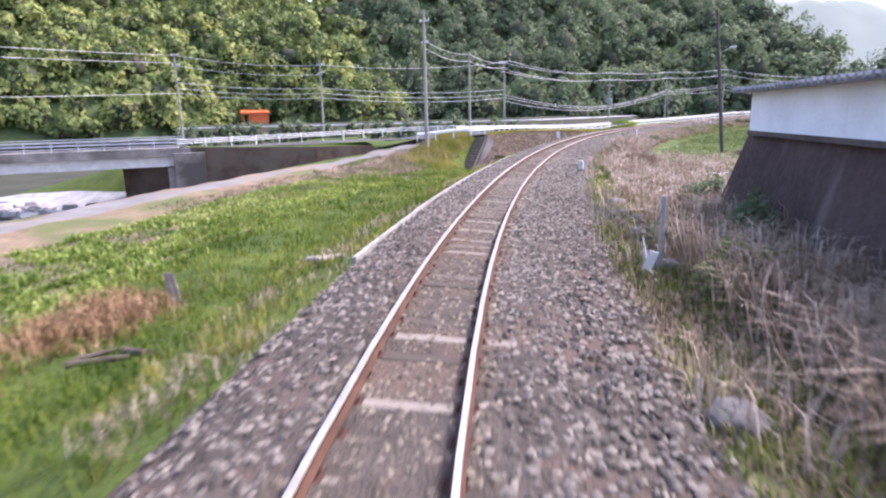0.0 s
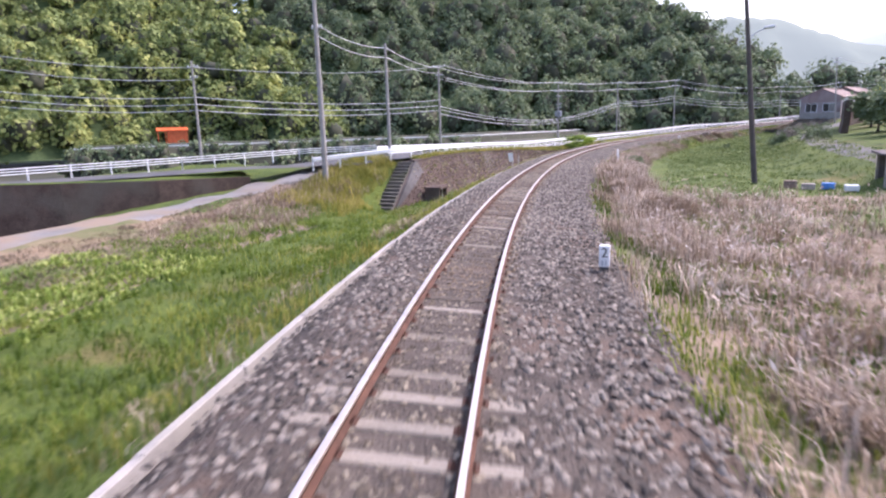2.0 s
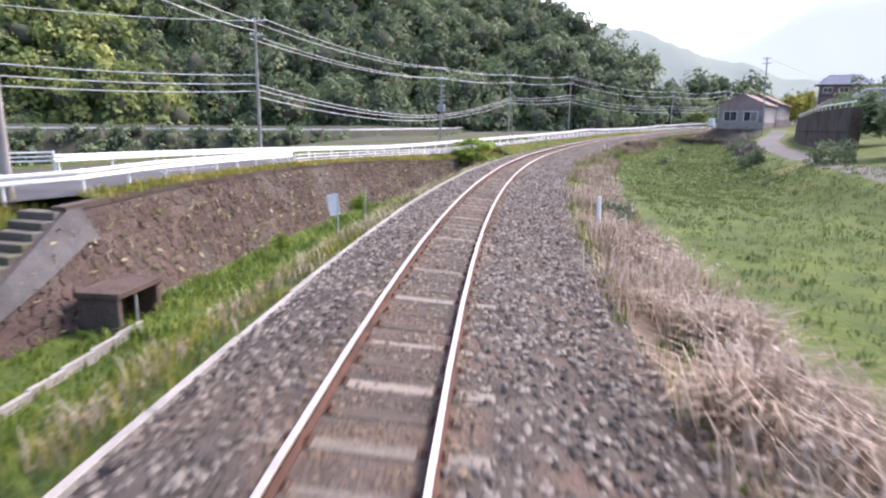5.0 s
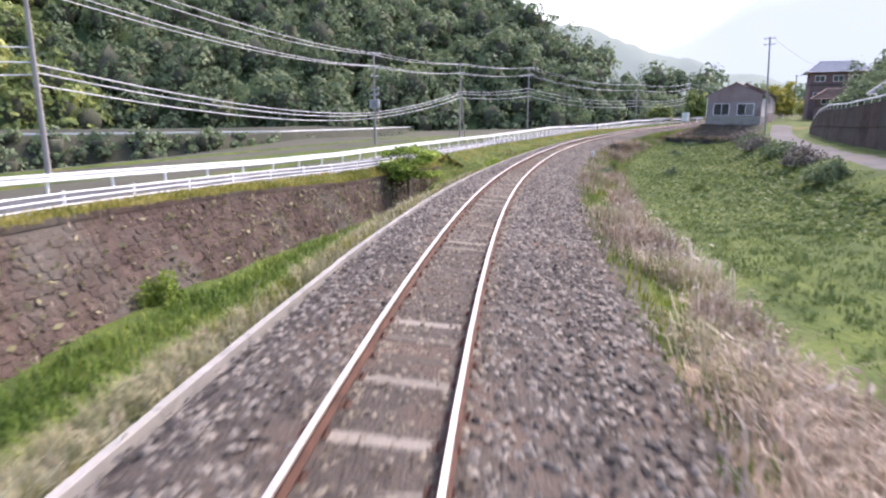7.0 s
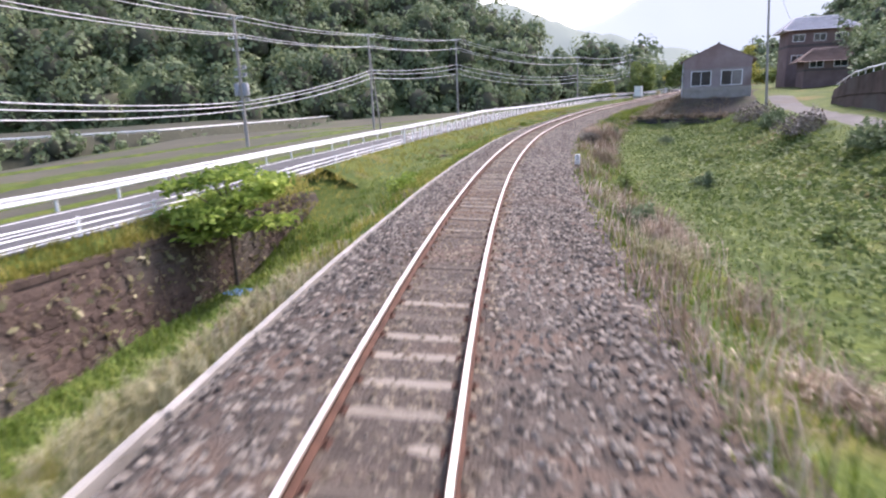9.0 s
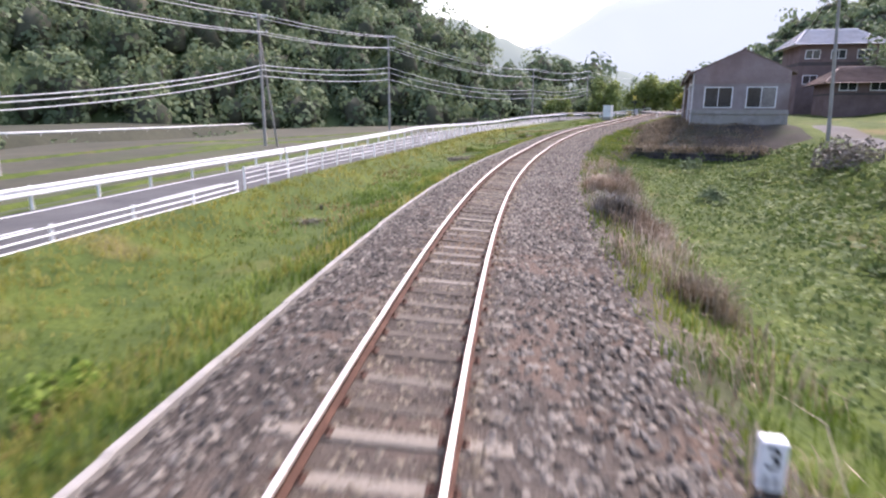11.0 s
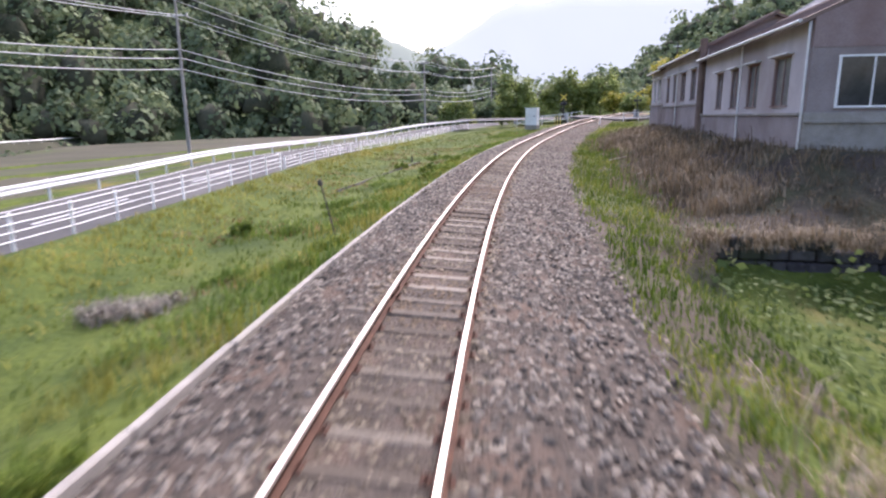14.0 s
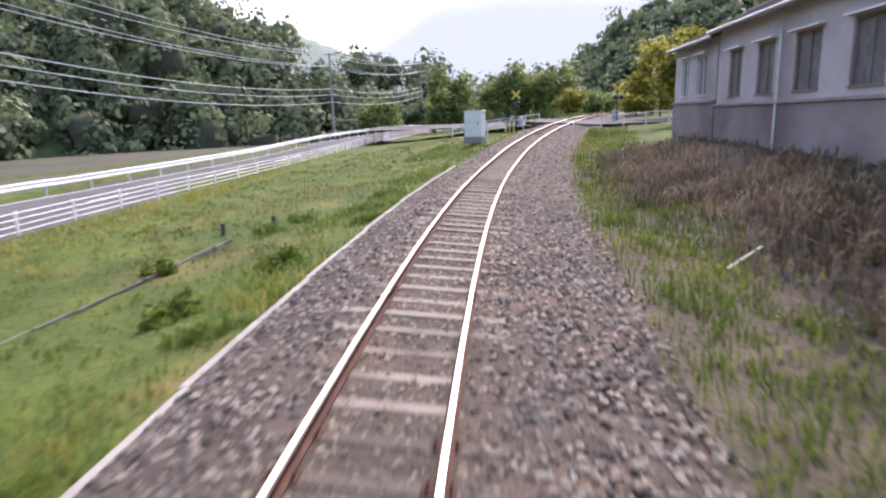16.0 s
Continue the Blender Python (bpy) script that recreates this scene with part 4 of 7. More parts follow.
part("frame", Shape().box(-0.9, -0.95, 0, 0.25, -0.75, 1.1, None, 0.02).box(-0.9, 0.75, 0, 0.25, 0.95, 1.1, None, 0.02).box(-0.95, -1.0, 1.1, 0.32, 1.0, 1.28, None, 0.02).box(-0.9, -0.75, 0, -0.7, 0.75, 1.1), M_WALLSTONE, cul)
part("grille_bar", Shape().tube([(0.18, -0.1, 0.0), (0.18, -0.1, 1.1)], 0.04, 8), M_GALV, cul, "grey upright bar in the opening")
part("apron", Shape().box(-0.7, -1.3, -0.2, 0.9, 1.3, 0.06, None, 0.03), M_CONC_OLD, cul, "stained concrete apron")

# thin concrete lip of the ditch below the culvert
lip = Shape()
for a in np.arange(73.0, 81.0, 1.0):
    lip.sweep([a, a + 0.97], [(-7.55 - 0.09 * (a - 73), -3.3), (-7.55 - 0.09 * (a - 73), -2.82), (-7.67 - 0.09 * (a - 73), -2.82), (-7.67 - 0.09 * (a - 73), -3.3)])
solid("ditch_lip", lip, M_CONC, "thin pale concrete lip along the ditch", "kerb", "", "structure")

# steps up the bank
stairs = thing("steps", Matrix.Identity(4), "worn concrete steps climbing the weedy bank beside the wall", "steps", "", "structure")
for i in range(15):
    u = i / 14.0
    s, d, z = 76.3 + 6.1 * u, -11.25 - 0.75 * u, -3.2 + 2.92 * u
    m = frame_at(s, d, z, 8 + 3 * math.sin(i * 2.1))
    part("step", Shape().box(-0.66, -0.26, -0.32, 0.6, 0.2, 0.0, m, 0.025), M_STEP, stairs)
# smooth cheek between the steps and the stones
ce = np.linspace(76.9, 83.0, 12)
V = [wall_point(s, u, o) for s in ce for u, o in ((1.0, -0.1), (1.0, 0.07), (0.72, 0.09), (0.7, -0.05))]
fs = [(i * 4 + j, (i + 1) * 4 + j, (i + 1) * 4 + (j + 1) % 4, i * 4 + (j + 1) % 4) for i in range(11) for j in range(4)]
part("cheek_wall", Shape().add(V, fs + [(0, 1, 2, 3), (47, 46, 45, 44)]), M_CHEEK, stairs, "dark grey rendered cheek beside the steps")


# grassy shoulder that the road fence stands on
def shoulder(s, off):
    """Height of the shoulder's top at a distance from the road's edge."""
    low = lie(s, road_n(s) + 2.6) - 0.03
    return np.interp(off, [0.0, 0.12, 0.8, 2.6], [0, 1, 2, 3]), road_z(s), low


def shoulder_z(s, off):
    k, rz, low = shoulder(s, off)
    return np.where(k < 1, rz - 0.06 + 0.26 * k, np.where(k < 2, rz + 0.2 - 0.06 * (k - 1), (rz + 0.14) * (3 - k) + low * (k - 2)))


V = []
ss = np.arange(139.0, 250.0, 1.5)
for s in ss:
    for off in (-0.06, 0.12, 0.45, 0.8, 1.3, 1.9, 2.6):
        V.append(W(s, road_n(s) + off, shoulder_z(s, max(off, 0.0)) + (0.03 * math.sin(s * 1.9 + off * 3) if 0.2 < off < 2.5 else 0.0)))
tagged(new("verge", fast_mesh("verge", V, lattice(len(ss), 7)[:, ::-1], M_GRASS)), "raised grassy shoulder below the road fence", "verge", "", "structure")

# low wall holding the bank below the workshop
lw = thing("low_wall", Matrix.Identity(4), "low dark stone wall holding the bank below the workshop", "retaining wall", "", "structure")
rl = random.Random(21)
for row in range(6):
    d = 5.8 + 0.2 * (row % 2)
    while d < 16.2:
        ln = rl.uniform(0.3, 0.62)
        m = frame_at(179.95 - 0.07 * (d - 6) + 0.03 * row, d + ln / 2, -2.15 + 0.27 * row, rl.uniform(-3, 3))
        if row == 5 and rl.random() < 0.45:
            d += ln
            continue
        part("wall_stone", Shape().box(-ln / 2 + 0.008, -0.16 + rl.uniform(-0.04, 0.04), 0, ln / 2 - 0.008, 0.25, 0.255 + rl.uniform(-0.02, 0.01), m, 0.035), M_DARKSTONE, lw)
        d += ln

# ---- bridge over the river and the wall beyond ----
BR0, BR1 = Vector(W(65.0, -35.0, 0)), Vector(W(84.0, -13.4, 0))
br_dir = (BR0 - BR1)
br_dir.z = 0
br_dir.normalize()
br_m = Matrix(((br_dir.x, -br_dir.y, 0, BR0.x), (br_dir.y, br_dir.x, 0, BR0.y), (0, 0, 1, BR0.z - 0.35), (0, 0, 0, 1)))
bridge = thing("road_bridge", br_m, "concrete road bridge with steel pipe railings over the river", "bridge")
part("deck", Shape().box(-1, -6.0, -0.28, 46, 0.3, 0.0, None, 0.02).box(-1, 0.1, -0.6, 46, 0.34, 0.16, None, 0.02).box(-1, -6.1, -0.6, 46, -5.8, 0.16, None, 0.02), M_CONC_OLD, bridge, "stained concrete deck")
for y in (-0.5, -2.6, -4.8):
    part("girder", Shape().box(0, y - 0.16, -1.55, 46, y + 0.16, -0.28, None, 0.02), M_GALV, bridge, "grey steel girder")
part("abutment", Shape().box(-2.2, -6.2, -6.5, 0.5, 0.55, -0.3, None, 0.05).box(0.3, -6.0, -6.5, 1.1, 0.2, -1.6, None, 0.05), M_CONC_OLD, bridge, "streaked dark concrete abutment")
for x in np.arange(0, 46, 2.0):
    part("railing_post", Shape().box(x - 0.04, 0.16, 0.1, x + 0.04, 0.26, 1.0, None, 0.008), M_GALV, bridge)
for z in (0.4, 0.7, 1.0):
    part("railing_bar", Shape().tube([(-0.5, 0.21, z), (45.5, 0.21, z)], 0.035, 6), M_GALV, bridge, smooth=True)
for z in (0.4, 0.7, 1.0):
    part("railing_bar", Shape().tube([(-0.5, -5.95, z), (45.5, -5.95, z)], 0.035, 6), M_GALV, bridge, smooth=True)

# the approach between the bridge and the junction
ap = thing("approach_wall", Matrix.Identity(4), "dark concrete retaining wall carrying the road to the bridge", "retaining wall", "", "structure")
p0 = BR0 + Vector((0, 0, -0.35))
nrm = Vector((br_dir.y, -br_dir.x, 0))
if (Vector(W(70, 0, 0)) - BR0).dot(nrm) < 0:
    nrm = -nrm
AW_S, AW_D, AW_Z = [65.2, 68.3, 71.6, 76.2], [-34.6, -29.6, -25.4, -21.5], [-0.2, -0.42, -0.6, -0.8]
for a in np.arange(65.2, 76.0, 1.1):
    vs = []
    for s in (a, a + 1.095):
        d, z = float(np.interp(s, AW_S, AW_D)), float(np.interp(s, AW_S, AW_Z))
        vs += [W(s, d + 0.25, -5.6), W(s, d, z), W(s, d - 7.6, -0.58), W(s, d - 7.6, -5.6)]
    part("wall", Shape().add(vs, [(0, 1, 2, 3), (7, 6, 5, 4), (0, 4, 5, 1), (1, 5, 6, 2), (2, 6, 7, 3), (3, 7, 4, 0)]), M_WALLSTONE, ap)
V = []
for s in np.arange(65.6, 77.0, 0.6):
    d, z = float(np.interp(s, AW_S, AW_D)), float(np.interp(s, AW_S, AW_Z))
    V += [W(s, d - 0.3, z + 0.02), W(s, d - 0.7, z + 0.06), W(s, d - 1.3, max(z + 0.1, -0.46)), W(s, d - 2.6, -0.5)]
tagged(new("verge", fast_mesh("verge", V, lattice(len(V) // 4, 4), M_GRASS)), "grassy verge along the top of the approach wall", "verge", "", "structure")


def run_fence(a, b, height, bars, step, label, beam=False):
    """A fence between two places."""
    a, b = Vector(a), Vector(b)
    t = thing("guardrail", Matrix.Translation(a), label, "guardrail")
    d = b - a
    n = max(2, int(round(d.length / step)) + 1)
    for i in range(n):
        p = d * (i / (n - 1))
        part("post", Shape().tube([p + Vector((0, 0, -0.2)), p + Vector((0, 0, height))], 0.05, 8), M_WHITE, t, smooth=True)
    for z in bars:
        if beam:
            side = Vector((d.y, -d.x, 0)).normalized() * 0.06
            pr = [(0.06, z + 0.16), (0.1, z + 0.1), (0.1, z + 0.04), (0.05, z), (0.1, z - 0.04), (0.1, z - 0.1), (0.06, z - 0.16), (0.03, z - 0.1), (0.03, z + 0.1)]
            vs = [q + side.normalized() * o + Vector((0, 0, h)) for q in (Vector((0, 0, 0)), d) for o, h in pr]
            k = len(pr)
            part("beam", Shape().add(vs, [(j, (j + 1) % k, k + (j + 1) % k, k + j) for j in range(k)] + [tuple(range(k)), tuple(range(2 * k - 1, k - 1, -1))]), M_WHITE, t)
        else:
            part("bar", Shape().tube([Vector((0, 0, z)), d + Vector((0, 0, z))], 0.04, 6), M_WHITE, t, smooth=True)
    return t


LR = [p0 + nrm * -2.2, Vector(W(78.0, -29.0, -0.25)), Vector(W(86.0, -24.0, -0.1)), Vector(W(90.0, -18.6, 0.0))]
for a, b in zip(LR, LR[1:]):
    run_fence(a, b, 0.85, (0.42, 0.6, 0.78), 2.5, "white pipe guardrail above the approach wall")
run_fence(Vector(W(77.6, -17.2, -0.35)), Vector(W(81.8, -13.0, 0.02)), 0.85, (0.62,), 2.0, "white corrugated guardrail curving round the road corner", True)

# forest road on its bank, with a guardrail
FR = [(-60, 228, -1.9), (20, 230, -1.9), (62, 236, -1.9), (92, 258, -1.8), (140, 320, -2.2), (210, 386, -2.4), (290, 440, -1.9)]
V = []
for i, p in enumerate(FR):
    a, b = Vector(FR[max(i - 1, 0)]), Vector(FR[min(i + 1, 6)])
    n_ = Vector((b.y - a.y, a.x - b.x, 0)).normalized()
    q = Vector(p)
    V += [q + n_ * 12 + Vector((0, 0, -12)), q + n_ * 0.6, q - n_ * 6, q - n_ * 30 + Vector((0, 0, 1))]
ob = new("forest_bank", fast_mesh("forest_bank", V, lattice(7, 4), M_FLOOR0))
tagged(ob, "dark overgrown bank of the road below the forest", "bank", "", "structure")
for p, q in zip(FR, FR[1:]):
    run_fence(p, q, 0.75, (0.6,), 6.0, "white corrugated guardrail of the road below the forest", True)

# river
rv = Shape()
V = [W(s, d, -5.98) for s in (-140, -60, 0, 30, 50, 66) for d in (-36, -62)]
V = [tuple(p) for p in V]
rv.add(V, [(i * 2, i * 2 + 2, i * 2 + 3, i * 2 + 1) for i in range(5)])
solid("river", rv, M_WATER, "shallow dark river water among pale rocks", "river", "", "structure")


# ---- poles and cables ----
def utility_pole(s, d, zbase, height, label, dark=False, arms=((0.4, 1.6),), transformer=0.0, turn=0.0, lean=0.0, strut=False, radius=0.16, group="utility poles along the road"):
    m = frame_at(s, d, zbase, turn) @ Matrix.Rotation(radians(lean), 4, "Y")
    t = thing("utility_pole", m, label, "utility pole", group)
    mt = M_DARKPOLE if dark else M_POLE
    part("shaft", Shape().tube([(0, 0, -0.3), (0, 0, height * 0.5), (0, 0, height)], [radius, radius * 0.82, radius * 0.62], 12), mt, t, smooth=True)
    for down, w in arms:
        z = height - down
        a = part("cross_arm", Shape().box(-w / 2, 0.1, z - 0.05, w / 2, 0.19, z + 0.05, None, 0.008), M_GALV, t)
        for x in (-w / 2 + 0.08, -w / 6, w / 6, w / 2 - 0.08):
            part("insulator", Shape().tube([(x, 0.145, z + 0.04), (x, 0.145, z + 0.09), (x, 0.145, z + 0.12), (x, 0.145, z + 0.2)], [0.025, 0.05, 0.035, 0.045], 8), M_WHITE, a)
    if transformer:
        z = height - transformer
        for x in (-0.42, 0.42):
            part("transformer", Shape().tube([(x, 0.05, z - 0.6), (x, 0.05, z + 0.4), (x, 0.05, z + 0.55)], [0.31, 0.31, 0.18], 12), M_STEELGREY, t, "grey cylindrical transformer", True)
        part("bracket", Shape().box(-0.6, -0.02, z - 0.55, 0.6, 0.12, z - 0.45, None, 0.01), M_GALV, t)
        for dz, w in ((1.1, 0.75), (1.75, 0.55), (-1.1, 0.5)):
            part("cross_arm", Shape().box(-w, 0.1, z + dz - 0.05, w * 0.6, 0.2, z + dz + 0.05, None, 0.01), M_GALV, t)
            part("switch_box", Shape().box(0.12, 0.2, z + dz, 0.5, 0.45, z + dz + 0.34, None, 0.03), M_STEELGREY, t, "small grey switch box")
    if strut:
        part("strut", Shape().tube([(0, 0, height * 0.87), (-0.6, 3.0, -0.5)], [0.1, 0.12], 10), mt, t, smooth=True)
    return t


POLES = {
    "A": (78.8, -50.5, 0.0, 10.2), "B": (88.4, -37.4, 0.0, 9.4), "C": (76.5, -15.6, -1.1, 13.2), "D": (83.0, -13.6, -0.1, 8.8), "E": (113.6, -23.6, -0.3, 10.6),
    "F": (159.0, -27.6, -0.9, 11.2), "G": (185.0, -29.0, -1.2, 12.0), "I": (211.6, -30.5, -1.2, 12.9), "J": (256.0, -31.8, -2.4, 10.9), "K": (287.0, -41.4, -2.6, 12.3),
    "R": (76.3, 11.6, -1.35, 11.5), "X": (178.5, 18.0, 0.3, 11.6),
}
utility_pole(*POLES["A"], "slender concrete utility pole with small cross arms beyond the road", arms=((0.3, 1.2), (1.5, 1.2)), radius=0.15)
utility_pole(*POLES["B"], "slender concrete utility pole with cross arms by the forest road", arms=((0.6, 1.4), (1.6, 1.0)), radius=0.15)
utility_pole(*POLES["C"], "tall concrete utility pole at the foot of the bank", arms=((1.0, 1.0), (3.0, 0.8)), radius=0.2)
utility_pole(*POLES["D"], "plain concrete pole beside the road corner", arms=(), radius=0.15)
utility_pole(*POLES["E"], "concrete utility pole with insulators beside the fields", arms=((0.2, 1.8), (1.3, 1.2)), radius=0.16)
utility_pole(*POLES["F"], "concrete utility pole carrying two grey transformers", arms=((0.2, 1.8), (1.9, 1.8), (2.9, 1.2)), transformer=6.3, radius=0.18)
utility_pole(*POLES["G"], "concrete utility pole propped by a leaning strut", arms=((0.2, 1.8), (1.6, 1.6)), strut=True, radius=0.17)
utility_pole(*POLES["I"], "concrete utility pole with cross arms beside the fields", arms=((0.2, 1.8), (1.6, 2.0)), radius=0.17)
utility_pole(*POLES["J"], "concrete utility pole far along the road", arms=((0.2, 1.8), (1.6, 1.6)), radius=0.17)
utility_pole(*POLES["K"], "concrete utility pole far along the road", arms=((0.2, 1.8), (1.6, 1.6)), radius=0.17)
pr = utility_pole(*POLES["R"], "dark stained wooden pole in the dry grass with a street lamp", dark=True, arms=(), radius=0.16, group="", lean=-6.0)
part("lamp_arm", Shape().tube([(0, 0, 8.0), (0.5, 0, 8.3), (0.9, 0, 8.4)], 0.03, 6), M_GALV, pr)
part("lamp_head", Shape().box(0.8, -0.12, 8.35, 1.35, 0.12, 8.5, None, 0.04), M_GALV, pr, "small grey lamp head")
utility_pole(*POLES["X"], "thin concrete utility pole beside the village path", arms=((0.2, 1.3), (0.9, 1.3)), radius=0.13, group="", lean=-3.0)


def pole_point(k, down, side=0.0):
    s, d, z, h = POLES[k]
    return Vector(frame_at(s, d, z) @ Vector((side, 0.145, h - down)))


def cable(a, b, sag, r=0.028):
    # thickened to fit how wide the cables look from the camera
    r *= 1.2
    a, b = Vector(a), Vector(b)
    pts = [a.lerp(b, i / 14) - Vector((0, 0, sag * 4 * (i / 14) * (1 - i / 14))) for i in range(15)]
    sh = Shape().tube(pts, r, 5)
    return solid("cable", sh, M_WIRE, "thin grey overhead cable hanging between poles", "cable", "overhead cables", smooth=True)


LOW = {"E": (5.3, 5.7, 6.3), "F": (7.4, 7.7, 8.1), "G": (4.6, 5.0, 5.6), "I": (4.3, 5.0, 5.9)}
for a, b in (("E", "F"), ("F", "G"), ("G", "I"), ("I", "J"), ("J", "K")):
    sag = {"F": 0.9, "J": 1.2, "K": 0.8}.get(b, 0.4)
    for down, sd in ((0.1, -0.8), (0.1, 0.8), (1.6, -0.6), (1.6, 0.6)):
        cable(pole_point(a, down, sd), pole_point(b, down, sd), sag, 0.03)
    for q in range(3):
        cable(pole_point(a, LOW.get(a, LOW["I"])[q]), pole_point(b, LOW.get(b, LOW["I"])[q]), sag, 0.036)
east = Vector(W(330, -60, 10))
for down, sd in ((0.1, -0.8), (1.6, 0.6), (5.0, 0)):
    cable(pole_point("K", down, sd), east + Vector((0, 0, -down)), 0.7, 0.03)
for a, b in (("D", "E"), ("C", "D")):
    for down in (0.3, 1.0):
        cable(pole_point(a, down + (2.5 if a == "C" else 0)), pole_point(b, down), 0.4, 0.026)
for down in (4.5, 5.2, 5.8):
    cable(pole_point("B", down - 1), pole_point("E", down), 0.6, 0.032)
    cable(pole_point("A", down - 1), pole_point("B", down - 1), 0.4, 0.028)
for down in (0.3, 1.5):
    cable(pole_point("A", down), pole_point("B", down + 0.3), 0.5, 0.024)
cable(pole_point("B", 0.6), pole_point("E", 0.2), 0.7, 0.026)
for down in (0.3, 1.2, 4.8):
    cable(Vector(W(20, -62, 9.5 - down)), pole_point("A", down), 0.7, 0.024)
cable(pole_point("X", 0.3), Vector(W(232, 20, 9.5)), 0.4, 0.02)


# ---- distance posts, stakes and small fittings of the line ----
def distance_post(s, d, text):
    t = thing("distance_post", frame_at(s, d, float(lie(s, d)) + 0.02, 10), "short white concrete distance post with a black numeral " + text, "distance post", "distance posts beside the track")
    part("post", Shape().box(-0.095, -0.06, -0.1, 0.095, 0.06, 0.15, None, 0.01), M_DARKPOLE, t, "dark foot of the post")
    part("plate", Shape().box(-0.1, -0.07, 0.15, 0.1, 0.07, 0.58, None, 0.012), M_WHITE, t, "white painted upper part")
    cu = bpy.data.curves.new("numeral", "FONT")
    cu.body = text
    cu.size = 0.27
    cu.align_x = "CENTER"
    cu.extrude = 0.003
    txt = new("numeral", cu)
    txt.parent = t
    txt.matrix_local = pose(0, -0.075, 0.35, 90, 0, 0)
    cu.materials.append(M_BLACK)
    for x in (-0.035, 0.035):
        part("mark", Shape().box(x - 0.02, -0.076, 0.19, x + 0.02, -0.068, 0.29), M_GALV, t, "small faded grey mark")
    return t


distance_post(49.6, 2.52, "2")
distance_post(136.4, 3.05, "3")


def stake(s, d, z, h, label, material, w=0.05, lean=(0, 0), name="stake", cat="stake", top=None):
    m = frame_at(s, d, z) @ Matrix.Rotation(radians(lean[0]), 4, "Y") @ Matrix.Rotation(radians(lean[1]), 4, "X")
    t = thing(name, m, label, cat)
    part("post", Shape().tube([(0, 0, -0.25), (0, 0, h * 0.5), (0, 0, h)], [w, w * 0.95, w * 0.85], 8), material, t, smooth=True)
    if top:
        part("head", Shape().box(-top, -0.06, h - 0.02, top, 0.06, h + 0.12, None, 0.01), M_DARKPOLE, t, "small dark head")
    return t


stake(85.4, 3.7, -0.75, 1.05, "white marker post half hidden in dry grass", M_WHITE, 0.07, (-2, 0), "marker_post", "marker post")
stake(180.4, -3.5, -1.0, 1.6, "thin grey iron stake leaning beside the kerb", M_DARKPOLE, 0.022, (-14, 0), "stake", "stake", 0.05)
for dd, lean in ((-8.02, -7), (-7.82, -11)):
    bd = solid("board", Shape().box(-0.07, -0.015, -0.3, 0.07, 0.015, 0.86, None, 0.005), M_WOOD, "weathered grey board standing in the grass", "board")
    bd.matrix_world = frame_at(32.35, dd, -2.2) @ Matrix.Rotation(radians(lean), 4, "Y")
stake(49.3, 8.3, -1.3, 0.95, "thin weathered post with a rope in the dry grass", M_WOOD, 0.035, (2, 0))
stake(49.4, 9.3, -1.3, 0.95, "thin weathered post with a rope in the dry grass", M_WOOD, 0.035, (-2, 0))
solid("rope", Shape().tube([Vector(W(49.3, 8.33, -0.42)), Vector(W(49.35, 8.8, -0.5)), Vector(W(49.4, 9.27, -0.42))], 0.018, 6), M_WHITE, "white rope tied between two thin posts", "rope", smooth=True)
for s_a, d_a, s_b, d_b in ((199.4, 4.85, 200.5, 5.8), (193.4, 5.7, 194.5, 6.95)):
    solid("cane", Shape().tube([Vector(W(s, d, float(lie(s, d)) + 0.22)) for s, d in ((s_a, d_a), (s_b, d_b))], 0.018, 6), M_CANE, "pale bamboo cane lying on the weedy slope", "cane", smooth=True)
drain = thing("drain", Matrix.Identity(4), "narrow concrete drain at the foot of the grass slope", "drain", "", "structure")
for i in range(13):
    s = 192.0 + i
    d = -7.6 + 0.035 * i + 0.05 * math.sin(i)
    z = float(lie(s, d)) + 0.02
    part("drain_edge", Shape().sweep([s, s + 0.97], [(d, z - 0.3), (d, z + 0.06), (d + 0.06, z + 0.06), (d + 0.06, z - 0.3)]), M_CONC_OLD, drain)
stake(31.1, 3.85, -0.78, 1.62, "tall grey-blue post beside the ballast", M_STEELGREY, 0.055, (1, 0), "post", "post")
pl = solid("plate", Shape().box(-0.085, -0.01, -0.1, 0.085, 0.01, 0.33, None, 0.006), M_WHITE, "white plate hanging on a slanted rod beside the ballast", "plate")
pl.matrix_world = frame_at(30.3, 3.5, -0.42) @ Matrix.Rotation(radians(16), 4, "Y") @ Matrix.Rotation(radians(14), 4, "X")
solid("rod", Shape().tube([Vector(W(30.1, 3.7, -0.8)), Vector(W(30.33, 3.5, -0.4)), Vector(W(30.6, 3.42, 0.1))], 0.011, 6), M_WHITE, "thin white rod leaning among the rubble", "rod", smooth=True)
stake(74.6, -12.2, -3.4, 2.2, "long yellow bamboo stake leaning against the bank", M_YELLOW, 0.035, (-14, 6))
stake(91.0, -5.2, -1.9, 1.6, "thin grey stake beside the retaining wall", M_GALV, 0.03, (2, 0))
stake(72.0, 5.6, -1.4, 1.0, "thin wooden stake in the dry grass", M_WOOD, 0.03, (4, 0))
stake(154.78, -7.21, -1.58, 0.24, "short dark stump in the grass verge", M_DARKPOLE, 0.07)
stake(206.0, -8.0, -1.1, 0.2, "short dark stump in the grass verge", M_DARKPOLE, 0.07)
stake(206.2, -6.4, -0.9, 0.2, "short dark stump in the grass verge", M_DARKPOLE, 0.07)
